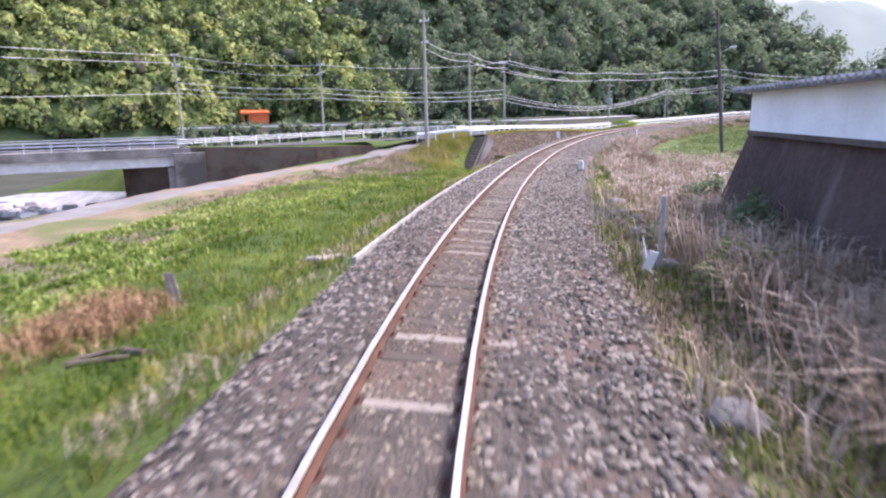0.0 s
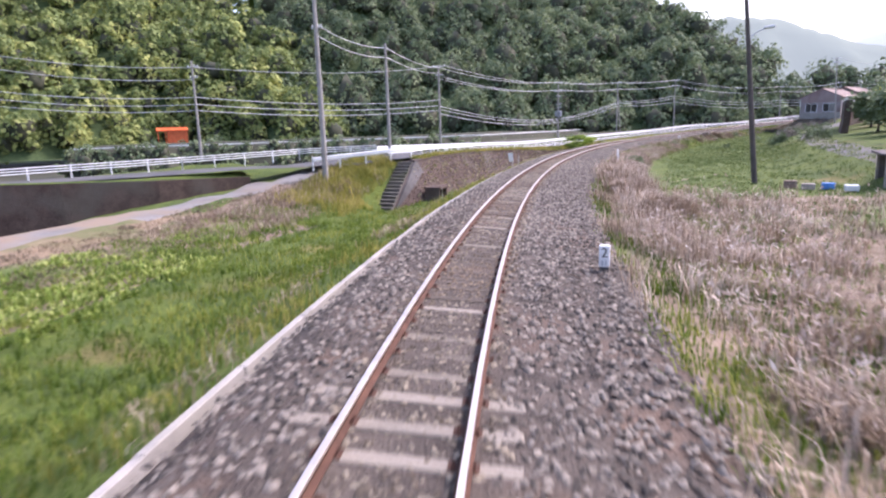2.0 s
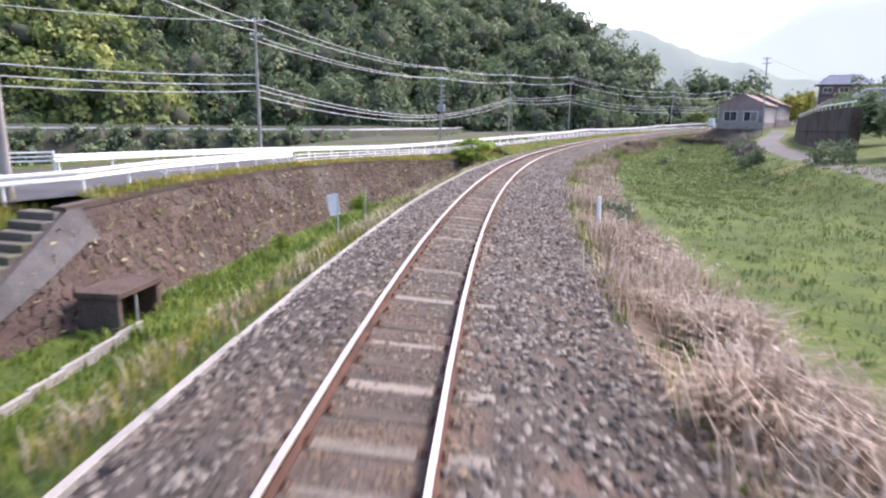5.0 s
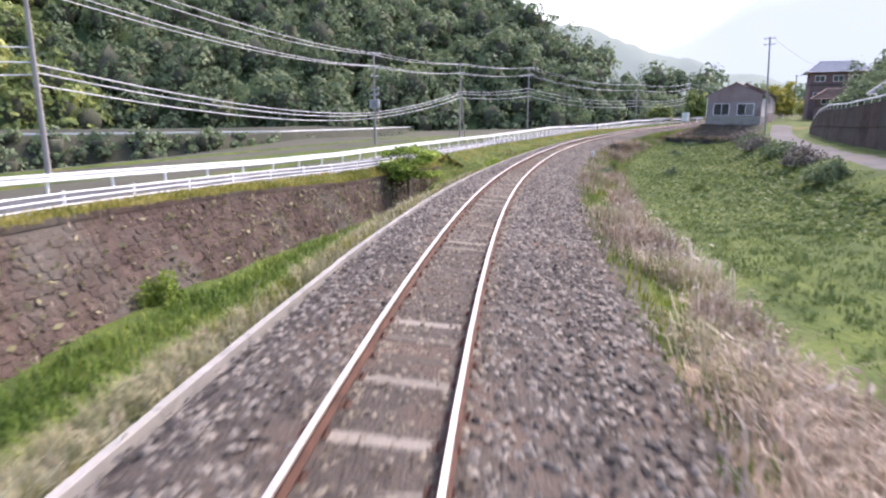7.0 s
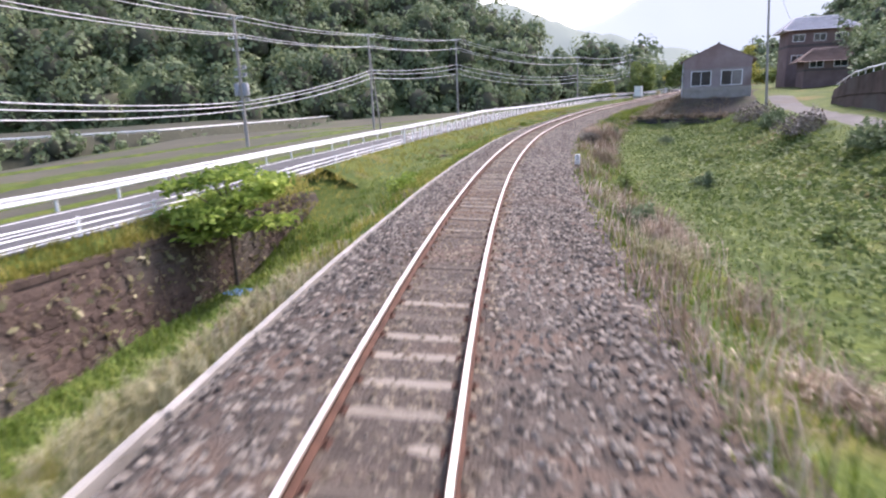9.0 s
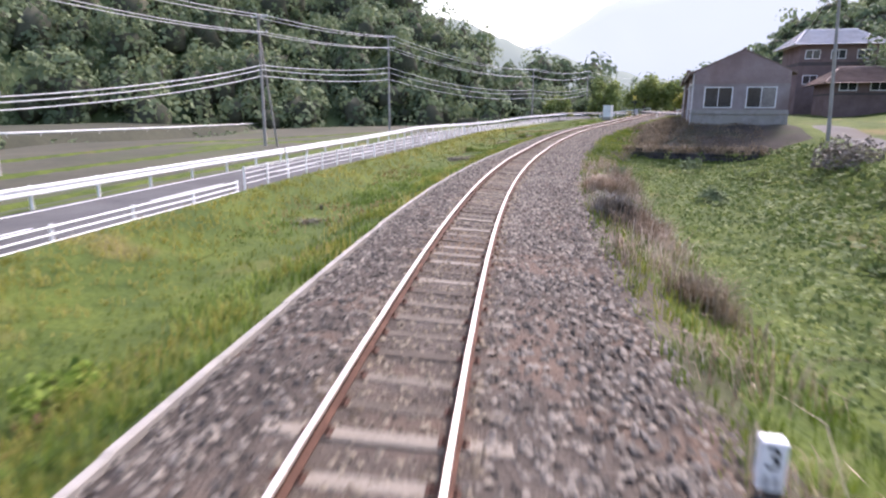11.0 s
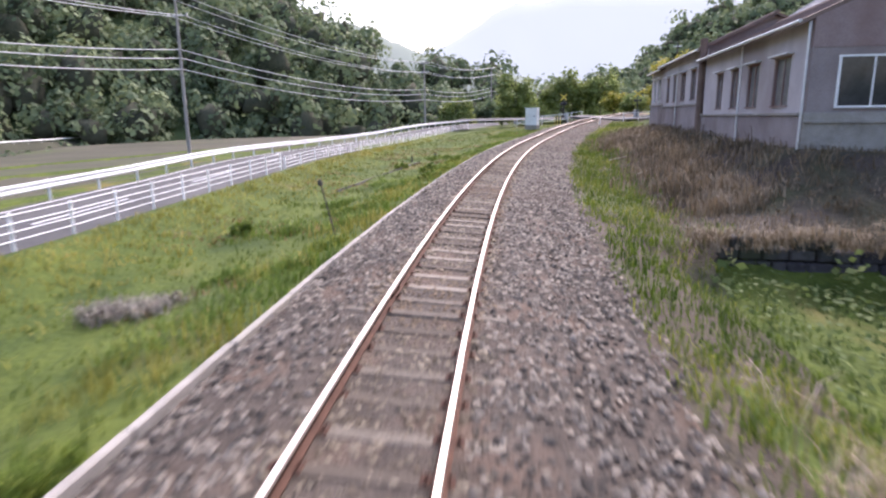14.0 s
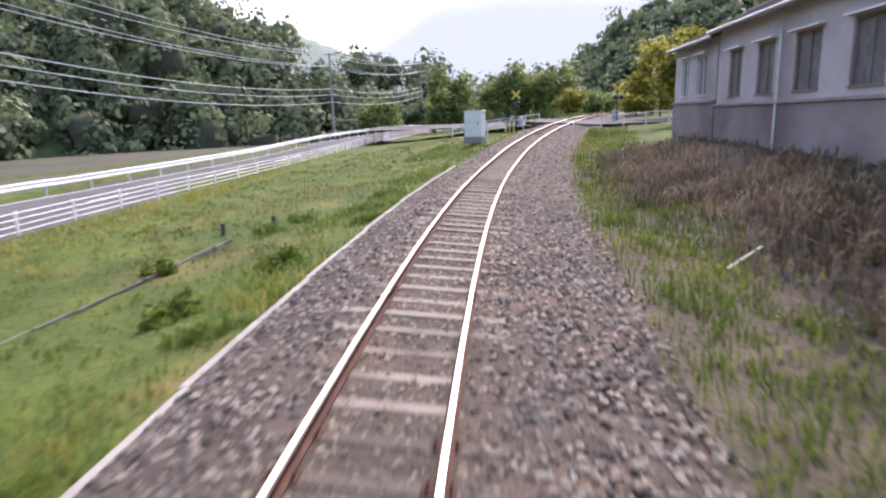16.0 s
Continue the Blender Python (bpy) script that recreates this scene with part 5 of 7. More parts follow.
for i, (s, d, ln, tn, rr) in enumerate(((28.4, -6.9, 1.2, 62, 0.08), (28.8, -7.2, 1.0, 40, 0.06), (28.7, -6.3, 0.7, 95, 0.09), (32.6, -3.9, 0.9, 70, 0.08), (32.0, -3.5, 0.7, 40, 0.07))):
    lg = solid("log", Shape().tube([(0, -ln / 2, 0), (0.05, 0, 0.02), (0, ln / 2, 0)], [rr, rr * 0.9, rr * 0.7], 8), M_BARK if i < 3 else M_WOOD, "dark weathered log lying in the grass" if i < 3 else "short pale timber offcut beside the kerb", "log", "", "", True)
    lg.matrix_world = frame_at(s, d, float(lie(s, d)) + 0.12, tn)
sg = thing("small_sign", frame_at(84.6, -4.1, -1.0, -20), "small white board leaning on a thin post beside the kerb", "sign")
part("post", Shape().tube([(0, 0, -0.3), (0.0, 0, 1.2)], 0.025, 6), M_GALV, sg)
part("board", Shape().box(-0.16, -0.012, 0.55, 0.16, 0.012, 1.2, Matrix.Rotation(radians(-8), 4, "Y"), 0.004), M_WHITE, sg, "blank white board")
for i, (s, d) in enumerate(((36.5, 3.6), (38.2, 3.9), (40.6, 3.8), (39.4, 3.6), (31.2, 4.1), (24.2, 3.2), (33.0, 4.0), (32.0, 3.8), (34.6, 3.9), (35.6, 4.2), (37.3, 4.3))):
    bm = bmesh.new()
    bmesh.ops.create_icosphere(bm, subdivisions=2, radius=0.2 + 0.06 * (i % 3))
    for v in bm.verts:
        v.co *= 1 + 0.35 * noise.noise(v.co * 4 + Vector((i, 0, 0)))
        v.co.z *= 0.6
    me = bpy.data.meshes.new("boulder")
    bm.to_mesh(me)
    bm.free()
    me.materials.append(M_BOULDER if i % 3 else M_WALLSTONE)
    b = new("boulder", me)
    b.matrix_world = frame_at(s, d, float(lie(s, d)) + 0.13, i * 40)
    tagged(b, "rough grey boulder at the ballast's edge", "rock", "rocks beside the ballast")


# ---- buildings ----
# paler panes: reflected light is put into the glass colour
M_PALEGLASS = mat("curtained_glass", (0.13, 0.125, 0.125), (0.24, 0.23, 0.22), 1.2, 0.15, 0, 6)


def gable_window(parent, x, z0, w, h, y=-0.0):
    """A two-pane sliding window in a wall that faces -y."""
    f = part("window", Shape().box(x - w / 2 - 0.08, y - 0.07, z0 - 0.06, x - w / 2, y + 0.06, z0 + h + 0.06).box(x + w / 2, y - 0.05, z0 - 0.06, x + w / 2 + 0.08, y + 0.06, z0 + h + 0.06)
             .box(x - w / 2, y - 0.05, z0 + h, x + w / 2, y + 0.06, z0 + h + 0.06).box(x - w / 2, y - 0.05, z0 - 0.06, x + w / 2, y + 0.06, z0).box(x - 0.025, y - 0.04, z0, x + 0.025, y + 0.04, z0 + h), M_WHITE, parent, "white painted window frame")
    part("pane", Shape().box(x - w / 2, y - 0.01, z0, x - 0.025, y + 0.01, z0 + h), M_GLASS, f)
    part("pane", Shape().box(x + 0.025, y - 0.02, z0, x + w / 2, y + 0.0, z0 + h), M_GLASS if x < 3 else M_PALEGLASS, f)
    part("sill", Shape().box(x - w / 2 - 0.1, y - 0.1, z0 - 0.1, x + w / 2 + 0.1, y + 0.02, z0 - 0.06), M_CONC, f)


def flank_section(t, y0, y1, base, H, Wd, G, wins, pale):
    """One stretch of the workshop's flank with its window openings and roof."""
    t0, foot = 0.25, 1.3
    y = y0
    for yc, w in wins:
        part("wall_panel", Shape().box(0, y, base + foot, t0, yc - w / 2, base + H), M_PLASTER, t)
        part("wall_panel", Shape().box(0.003, yc - w / 2, base + foot, t0, yc + w / 2, base + 1.55), M_PLASTER, t)
        part("wall_panel", Shape().box(0.003, yc - w / 2, base + 3.25, t0, yc + w / 2, base + H), M_PLASTER, t)
        y = yc + w / 2
        f = part("window", Shape().box(0.04, yc - w / 2, 1.55 + base, 0.2, yc - w / 2 + 0.07, base + 3.25).box(0.04, yc + w / 2 - 0.07, 1.55 + base, 0.2, yc + w / 2, base + 3.25)
                 .box(0.04, yc - w / 2 + 0.07, base + 3.18, 0.2, yc + w / 2 - 0.07, base + 3.25).box(-0.04, yc - w / 2, base + 1.5, 0.2, yc + w / 2, base + 1.56), M_ALU if pale else M_PLASTERDARK, t, "weathered window frame")
        part("pane", Shape().box(0.11, yc - w / 2 + 0.07, base + 1.56, 0.14, yc + w / 2 - 0.07, base + 3.18), M_PALEGLASS, f, "dull curtained glass")
        part("mullion", Shape().box(0.07, yc - 0.03, base + 1.56, 0.16, yc + 0.03, base + 3.18), M_ALU if pale else M_PLASTERDARK, f)
        part("window_hood", Shape().box(-0.22, yc - w / 2 - 0.15, base + 3.28, 0.0, yc + w / 2 + 0.15, base + 3.34), M_ALU, f, "thin pale window hood")
    part("wall_panel", Shape().box(0, y, base + foot, t0, y1, base + H), M_PLASTER, t)
    part("footing", Shape().box(-0.07, y0, base - 2.5, Wd, y1, base + foot - 0.003, None, 0.01), M_FRONT, t, "stained grey-brown footing")
    part("ledge", Shape().box(-0.14, y0, base + foot - 0.1, -0.06, y1, base + foot, None, 0.01), M_CONC, t, "pale ledge above the footing")
    ov = 0.45
    rs = Shape()
    z0 = base + H - ov * G / (Wd / 2)
    for x0 in (-ov, Wd + ov):
        q = [(x0, y0 - 0.3, z0), (Wd / 2, y0 - 0.3, base + H + G), (Wd / 2, y1 + 0.2, base + H + G), (x0, y1 + 0.2, z0)]
        rs.add(q + [(u, v, c + 0.14) for u, v, c in q], [(0, 1, 2, 3), (7, 6, 5, 4), (0, 4, 5, 1), (1, 5, 6, 2), (2, 6, 7, 3), (3, 7, 4, 0)])
    roof = part("roof", rs, M_ROOFBROWN, t, "rusty brown sheet roof")
    part("ridge_cap", Shape().tube([(Wd / 2, y0 - 0.32, base + H + G + 0.12), (Wd / 2, y1 + 0.22, base + H + G + 0.12)], 0.13, 8), M_ROOFBROWN, roof)
    part("eaves_gutter", Shape().tube([(-ov, y0 - 0.3, base + H - 0.08), (-ov, y1 + 0.2, base + H - 0.08)], 0.06, 8), M_WHITE, roof, "white eaves gutter")
    for i in range(int(y1 - y0)):
        yy = y0 + 0.3 + i
        e0 = z0 + 0.14
        part("roof_seam", Shape().add([(-ov, yy, e0), (-ov, yy + 0.06, e0), (Wd / 2, yy + 0.06, base + H + G + 0.14), (Wd / 2, yy, base + H + G + 0.14), (-ov, yy + 0.03, e0 + 0.05), (Wd / 2, yy + 0.03, base + H + G + 0.19)],
                                       [(0, 1, 4), (3, 5, 2), (0, 4, 5, 3), (1, 2, 5, 4)]), M_ROOFBROWN, roof)
    part("far_wall", Shape().box(Wd - t0, y0, base + foot, Wd, y1, base + H), M_PLASTER, t)
    part("end_wall", Shape().box(t0, y1 - t0, base + foot, Wd - t0, y1, base + H), M_PLASTER, t)
    if y0 > 1:
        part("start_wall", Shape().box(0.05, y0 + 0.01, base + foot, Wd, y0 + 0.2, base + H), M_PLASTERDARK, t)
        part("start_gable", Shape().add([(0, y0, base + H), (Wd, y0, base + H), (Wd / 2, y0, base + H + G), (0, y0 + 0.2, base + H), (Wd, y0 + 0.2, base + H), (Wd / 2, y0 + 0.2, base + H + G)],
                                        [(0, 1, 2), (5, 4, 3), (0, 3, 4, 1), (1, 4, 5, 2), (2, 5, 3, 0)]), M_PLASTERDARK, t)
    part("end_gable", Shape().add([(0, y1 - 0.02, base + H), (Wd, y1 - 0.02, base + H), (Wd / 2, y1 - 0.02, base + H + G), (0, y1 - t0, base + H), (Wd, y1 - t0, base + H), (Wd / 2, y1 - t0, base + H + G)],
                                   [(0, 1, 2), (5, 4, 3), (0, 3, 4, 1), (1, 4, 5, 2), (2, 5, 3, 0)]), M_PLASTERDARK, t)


def workshop():
    """A long gabled workshop in three stretches: its front faces back along the line, its flank the track."""
    fx, fy = 0.527, -0.85
    m = Matrix(((fx, -fy, 0, 102.5), (fy, fx, 0, 143.5), (0, 0, 1, 1.27), (0, 0, 0, 1)))   # x along the front, y along the flank
    t = thing("workshop", m, "long shabby grey plastered workshop with a rusty brown gabled roof", "building")
    Wd, H, G, t0 = 6.9, 4.2, 1.6, 0.25
    wins = [(1.85, 1.5, 1.95, 1.5), (4.95, 1.5, 2.0, 1.5)]
    xs = [0.0] + [v for x, _, w, _ in wins for v in (x - w / 2, x + w / 2)] + [Wd]
    for a, b in ((0, 1), (2, 3), (4, 5)):
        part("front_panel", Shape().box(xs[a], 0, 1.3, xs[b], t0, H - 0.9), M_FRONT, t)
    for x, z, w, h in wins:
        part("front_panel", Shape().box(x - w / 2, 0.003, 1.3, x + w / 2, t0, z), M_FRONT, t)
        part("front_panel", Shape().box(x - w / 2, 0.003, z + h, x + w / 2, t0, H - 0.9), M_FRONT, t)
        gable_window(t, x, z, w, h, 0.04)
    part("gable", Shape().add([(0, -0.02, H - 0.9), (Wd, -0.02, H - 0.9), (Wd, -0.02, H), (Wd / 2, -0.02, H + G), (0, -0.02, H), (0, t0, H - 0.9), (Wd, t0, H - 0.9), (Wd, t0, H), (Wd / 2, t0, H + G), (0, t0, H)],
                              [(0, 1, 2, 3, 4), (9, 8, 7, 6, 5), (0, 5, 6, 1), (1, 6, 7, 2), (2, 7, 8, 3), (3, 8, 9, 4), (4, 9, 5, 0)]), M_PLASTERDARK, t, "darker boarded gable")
    part("front_footing", Shape().box(-0.07, -0.07, -2.5, Wd + 0.07, 0.3, 1.297, None, 0.01), M_CONC, t, "pale concrete footing")
    part("front_ledge", Shape().box(-0.12, -0.14, 0.95, Wd + 0.1, -0.06, 1.05, None, 0.01), M_CONC, t)
    flank_section(t, 0.3, 14.4, 0.0, H, Wd, G, [(2.6, 1.7), (5.9, 1.5), (8.6, 1.2), (11.2, 1.2)], False)
    flank_section(t, 15.1, 27.6, 0.62, H, Wd, G, [(17.4, 1.5), (20.4, 1.5), (23.2, 1.3), (25.8, 1.2)], False)
    flank_section(t, 27.75, 33.5, 0.8, H - 0.35, Wd, G, [(29.6, 1.3), (31.9, 1.0)], True)
    part("flue_pipe", Shape().tube([(-0.1, 14.8, -1.0), (-0.1, 14.8, 5.3)], 0.2, 10), M_ROOFBROWN, t, "rusty brown flue pipe", True)
    for yy in (0.12, 7.4, 22.0):
        part("downpipe", Shape().tube([(-0.1, yy, -0.4), (-0.1, yy, H - 0.1)], 0.045, 8), M_ALU, t, smooth=True)
    return t


workshop()


def tiled_house(m, w, l, h, rise, label, wallmat, roofmat=None):
    """A Japanese house with a hipped tile roof."""
    roofmat = roofmat or M_TILE
    t = thing("house", m, label, "house")
    part("wall", Shape().box(0, 0, -3.5, w, l, h), wallmat, t, "dark board walls" if wallmat is M_DARKBOARD else "pale walls")
    part("wall_band", Shape().box(-0.02, -0.02, h * 0.55, w + 0.02, l + 0.02, h * 0.62), M_DARKBOARD, t)
    o = 0.9
    rl = 0.45
    x0, x1, y0, y1 = -o, w + o, -o, l + o
    hip = min(w, l) * 0.3
    top = [(x0 + (x1 - x0) * 0.5, y0 + hip), (x0 + (x1 - x0) * 0.5, y1 - hip)] if l > w else [(x0 + hip, (y0 + y1) / 2), (x1 - hip, (y0 + y1) / 2)]
    vs = [(x0, y0, h - 0.2), (x1, y0, h - 0.2), (x1, y1, h - 0.2), (x0, y1, h - 0.2), (top[0][0], top[0][1], h + rise), (top[1][0], top[1][1], h + rise)]
    fs = [(0, 1, 4), (1, 2, 5, 4), (2, 3, 5), (3, 0, 4, 5), (3, 2, 1, 0)] if l > w else [(0, 1, 5, 4), (1, 2, 5), (2, 3, 4, 5), (3, 0, 4), (3, 2, 1, 0)]
    roof = part("roof", Shape().add(vs, fs), roofmat, t, "grey clay tile roof")
    part("ridge", Shape().tube([vs[4], vs[5]], 0.2, 8), roofmat, roof)
    for a, b in ((0, 4), (1, 5 if l <= w else 4), (2, 5), (3, 4 if l <= w else 5)):
        part("hip_ridge", Shape().tube([vs[a], vs[b]], 0.12, 6), roofmat, roof)
    # tile rows
    for k in range(1, 14):
        u = k / 14
        ring = []
        for c in ((0, 4), (1, 5 if l <= w else 4), (2, 5), (3, 4 if l <= w else 5)):
            ring.append(Vector(vs[c[0]]).lerp(Vector(vs[c[1]]), u) + Vector((0, 0, 0.04)))
        for j in range(4):
            part("roof_course", Shape().tube([ring[j], ring[(j + 1) % 4]], 0.05, 4), roofmat, roof)
    n = max(2, int(w // 2.4))
    for i in range(n):
        x = (i + 0.5) * w / n
        for zz in ([h * 0.68] if h < 4 else [1.0, h * 0.68]):
            f = part("window", Shape().box(x - 0.75, -0.07, zz, x + 0.75, 0.03, zz + 0.08).box(x - 0.75, -0.07, zz + 0.95, x + 0.75, 0.03, zz + 1.03).box(x - 0.78, -0.07, zz, x - 0.7, 0.03, zz + 1).box(x + 0.7, -0.07, zz, x + 0.78, 0.03, zz + 1).box(x - 0.03, -0.06, zz, x + 0.03, 0.02, zz + 1), M_ALU, t)
            part("pane", Shape().box(x - 0.7, -0.04, zz + 0.08, x + 0.7, -0.02, zz + 0.95), M_GLASS, f)
    return t


tiled_house(frame_at(219, 20.5, 3.4, -14), 8.0, 7, 5.6, 1.7, "two-storey house with brown walls and a pale tile roof", M_BROWNWALL, M_ROOFSKYLIT)
tiled_house(frame_at(206, 23.0, 1.6, -6), 8, 7, 3.0, 1.4, "low brown house with a tile roof behind the workshop", M_BROWNWALL, M_ROOFBROWN)
tiled_house(frame_at(196, 33.0, 2.2, 8), 9, 8, 5.4, 2.0, "village house with pale walls and a tile roof", M_PLASTER)
tiled_house(frame_at(168, 28.0, 1.5, 15), 10, 7, 3.4, 2.0, "dark low farmhouse with a grey tile roof on a terrace", M_DARKBOARD)
tiled_house(frame_at(128, 32.0, 1.4, 4), 10, 7, 3.2, 2.0, "dark farmhouse among trees above the path", M_DARKBOARD)

# terrace wall above the lane
tw = thing("terrace_wall", Matrix.Identity(4), "dark reddish-brown terrace wall with a white rail above the lane", "retaining wall", "", "structure")
TWZ = lambda s: float(np.interp(s, [124, 139, 150, 160, 168, 174], [4.0, 3.8, 3.3, 3.2, 2.7, 1.7]))
for s_a in range(124, 174, 2):
    for row in range(2):
        lo = [0.1 + (TWZ(s_a + e) - 0.1) * row * 0.5 for e in (0, 1.98)]
        hi = [0.1 + (TWZ(s_a + e) - 0.1) * (row + 1) * 0.5 - 0.02 for e in (0, 1.98)]
        vs = [tuple(W(s, d + 0.12 * (z > 1.2), z)) for s, l_, h_ in ((s_a, lo[0], hi[0]), (s_a + 1.98, lo[1], hi[1])) for d, z in ((22.6, l_), (22.66, h_), (23.3, h_), (23.3, l_))]
        part("wall_block", Shape().add(vs, [(0, 1, 2, 3), (7, 6, 5, 4), (0, 4, 5, 1), (1, 5, 6, 2), (2, 6, 7, 3), (3, 7, 4, 0)]), M_WALLSTONE, tw)
    part("rail_post", Shape().tube([Vector(W(s_a + 1, 22.95, TWZ(s_a + 1) - 0.1)), Vector(W(s_a + 1, 22.95, TWZ(s_a + 1) + 0.4))], 0.03, 6), M_WHITE, tw)
    part("rail_pipe", Shape().tube([Vector(W(s_a, 22.95, TWZ(s_a) + 0.4)), Vector(W(s_a + 2, 22.95, TWZ(s_a + 2) + 0.4))], 0.06, 8), M_WHITE, tw)

# shed beside the field
shd = thing("shed", frame_at(72.0, 16.6, -1.35, 12), "low open wooden shed with a flat dark roof beside the field", "shed")
part("roof", Shape().box(-0.3, -0.3, 1.75, 4.6, 3.2, 1.87, None, 0.02), M_DARKBOARD, shd)
for x, y in ((0, 0), (4.2, 0), (0, 2.8), (4.2, 2.8)):
    part("post", Shape().box(x - 0.06, y - 0.06, -0.3, x + 0.06, y + 0.06, 1.75, None, 0.01), M_WOOD, shd)
part("back_wall", Shape().box(0, 2.78, 0, 4.2, 2.84, 1.75), M_DARKBOARD, shd)
part("side_wall", Shape().box(4.16, 0, 0, 4.24, 2.8, 1.75), M_PLASTER, shd)
for i, (x, y, mt, lb) in enumerate(((-1.4, -0.6, M_ALU, "pale plastic crate on the grass"), (-2.3, 0.3, M_BLUE, "folded blue sheet on the grass"), (-3.2, -0.2, M_WOOD, "stack of weathered boards"), (-4.0, 0.2, M_ROOFBROWN, "rusty brown bin on the grass"))):
    o = solid("crate" if i != 2 else "board_stack", Shape().box(-0.3, -0.22, 0, 0.3, 0.22, 0.3 + 0.1 * (i == 3), None, 0.03), mt, lb, "crate" if i != 2 else "boards")
    o.matrix_world = frame_at(72, 16.6, -1.32, 12) @ Matrix.Translation((x, y, 0.05))

# the white-walled store on its stone base
st = thing("storehouse", Matrix.Identity(4), "white plastered storehouse with grey tiles on a stone base", "building")


def skew_box(s_a, s_b, d0, d1, z0, z1, lean0=0.0, lean1=0.0, inset=0.0):
    """A block along the line; lean moves the lower edges out."""
    vs = []
    for s, e in ((s_a, -1), (s_b, 1)):
        for d, z, k in ((d0, z0, 1), (d0, z1, 0), (d1, z1, 0), (d1, z0, 1)):
            vs.append(tuple(W(s + e * k * lean1, d - (lean0 if d == d0 else 0) * k, z)))
    return vs, [(0, 1, 2, 3), (7, 6, 5, 4), (0, 4, 5, 1), (1, 5, 6, 2), (2, 6, 7, 3), (3, 7, 4, 0)]


part("stone_base", Shape().add(*skew_box(22, 37.9, 7.3, 16, -1.0, 1.85, 0.7, 0.9)), M_BASESTONE, st, "dark stone base with battered faces")
part("wall", Shape().add(*skew_box(22, 37.4, 7.15, 15.5, 1.85, 2.95)), M_WHITEWALL, st, "stained white wall")
part("wall_foot", Shape().add(*skew_box(22, 37.45, 7.1, 15.6, 1.78, 1.9)), M_DARKBOARD, st)
rsh = Shape()
rsh.add([tuple(W(s, d, z)) for s in (21.5, 37.9) for d, z in ((6.75, 2.95), (6.75, 3.05), (11.3, 3.25), (15.9, 3.05), (15.9, 2.95))], [(0, 1, 2, 3, 4), (9, 8, 7, 6, 5), (0, 5, 6, 1), (1, 6, 7, 2), (2, 7, 8, 3), (3, 8, 9, 4), (4, 9, 5, 0)])
roof = part("roof", rsh, M_TILE, st, "grey tile roof edge")
for i in range(54):
    s = 21.7 + i * 0.3
    part("roof_tile", Shape().tube([Vector(W(s, 6.68, 3.02)), Vector(W(s, 11.3, 3.28))], 0.075, 6), M_TILE, roof)
# ---- the level crossing and its fittings ----
cab = thing("relay_cabinet", frame_at(231.0, -4.4, -0.25, 6), "pale grey steel relay cabinet beside the track", "cabinet")
part("body", Shape().box(-0.62, -0.45, 0.15, 0.62, 0.45, 1.85, None, 0.02), M_WHITE, cab)
part("plinth", Shape().box(-0.66, -0.5, -0.3, 0.66, 0.5, 0.15, None, 0.02), M_CONC, cab)
part("cap", Shape().box(-0.68, -0.52, 1.85, 0.68, 0.52, 1.92, None, 0.02), M_WHITE, cab)
part("door", Shape().box(-0.5, -0.475, 0.25, 0.5, -0.45, 1.75, None, 0.01), M_WHITE, cab)
part("handle", Shape().box(0.36, -0.5, 0.95, 0.41, -0.47, 1.15, None, 0.008), M_DARKPOLE, cab)


def crossing_signal(s, d, turn):
    t = thing("crossing_signal", frame_at(s, d, float(lie(s, d)), turn), "level crossing signal with crossed boards and two lamps", "crossing signal", "crossing signals")
    part("mast", Shape().tube([(0, 0, -0.2), (0, 0, 3.4)], 0.06, 8), M_BLACK, t)
    for a in (35, -35):
        part("cross_board", Shape().box(-0.6, -0.03, -0.09, 0.6, 0.0, 0.09, Matrix.Translation((0, -0.06, 3.0)) @ Matrix.Rotation(radians(a), 4, "Y"), 0.01), M_YELLOW, t, "yellow and black board")
    for x in (-0.32, 0.32):
        p = part("lamp", Shape().tube([(x, -0.04, 2.25), (x, -0.16, 2.25)], 0.17, 12), M_BLACK, t, "dark signal lamp hood")
    part("lamp_bar", Shape().box(-0.35, -0.06, 2.22, 0.35, 0.0, 2.28), M_BLACK, t)
    g = part("gate_box", Shape().box(-0.22, 0.15, 0.2, 0.22, 0.6, 1.15, None, 0.02), M_GALV, t, "gate machine box")
    return t


crossing_signal(243.0, -4.0, 30)
crossing_signal(246.0, 4.2, -30)
# crossing deck
ck = Shape().sweep(np.linspace(243, 248, 5), [(-3.2, -0.3), (-3.2, -0.02), (3.4, -0.02), (3.4, -0.3)], place=WC)
solid("crossing_deck", ck, M_ROAD, "asphalt crossing deck over the track", "level crossing", "", "structure")
cr = Shape()
cr.add([tuple(W(s, d, z)) for s, d, z in ((241.5, -3.2, -0.1), (249, -3.2, -0.1), (251, -22, -0.33), (244, -20, -0.33))], [(0, 1, 2, 3)])
cr.add([tuple(W(s, d, z)) for s, d, z in ((242, 3.3, -0.15), (248.5, 3.3, -0.15), (250, 30, 0.3), (243, 30, 0.3))], [(0, 1, 2, 3)])
solid("crossing_road", cr, M_ROAD, "narrow asphalt road over the level crossing", "road", "", "structure")
for s_a, d_a, s_b, d_b in ((241.2, -3.0, 240.2, -9.0), (241.6, 3.4, 240.2, 12.0), (250.0, -3.6, 252.0, -14.0)):
    run_fence(Vector(W(s_a, d_a, lie(s_a, d_a))), Vector(W(s_b, d_b, lie(s_b, d_b))), 1.0, (0.45, 0.95), 1.6, "white pipe fence beside the level crossing")
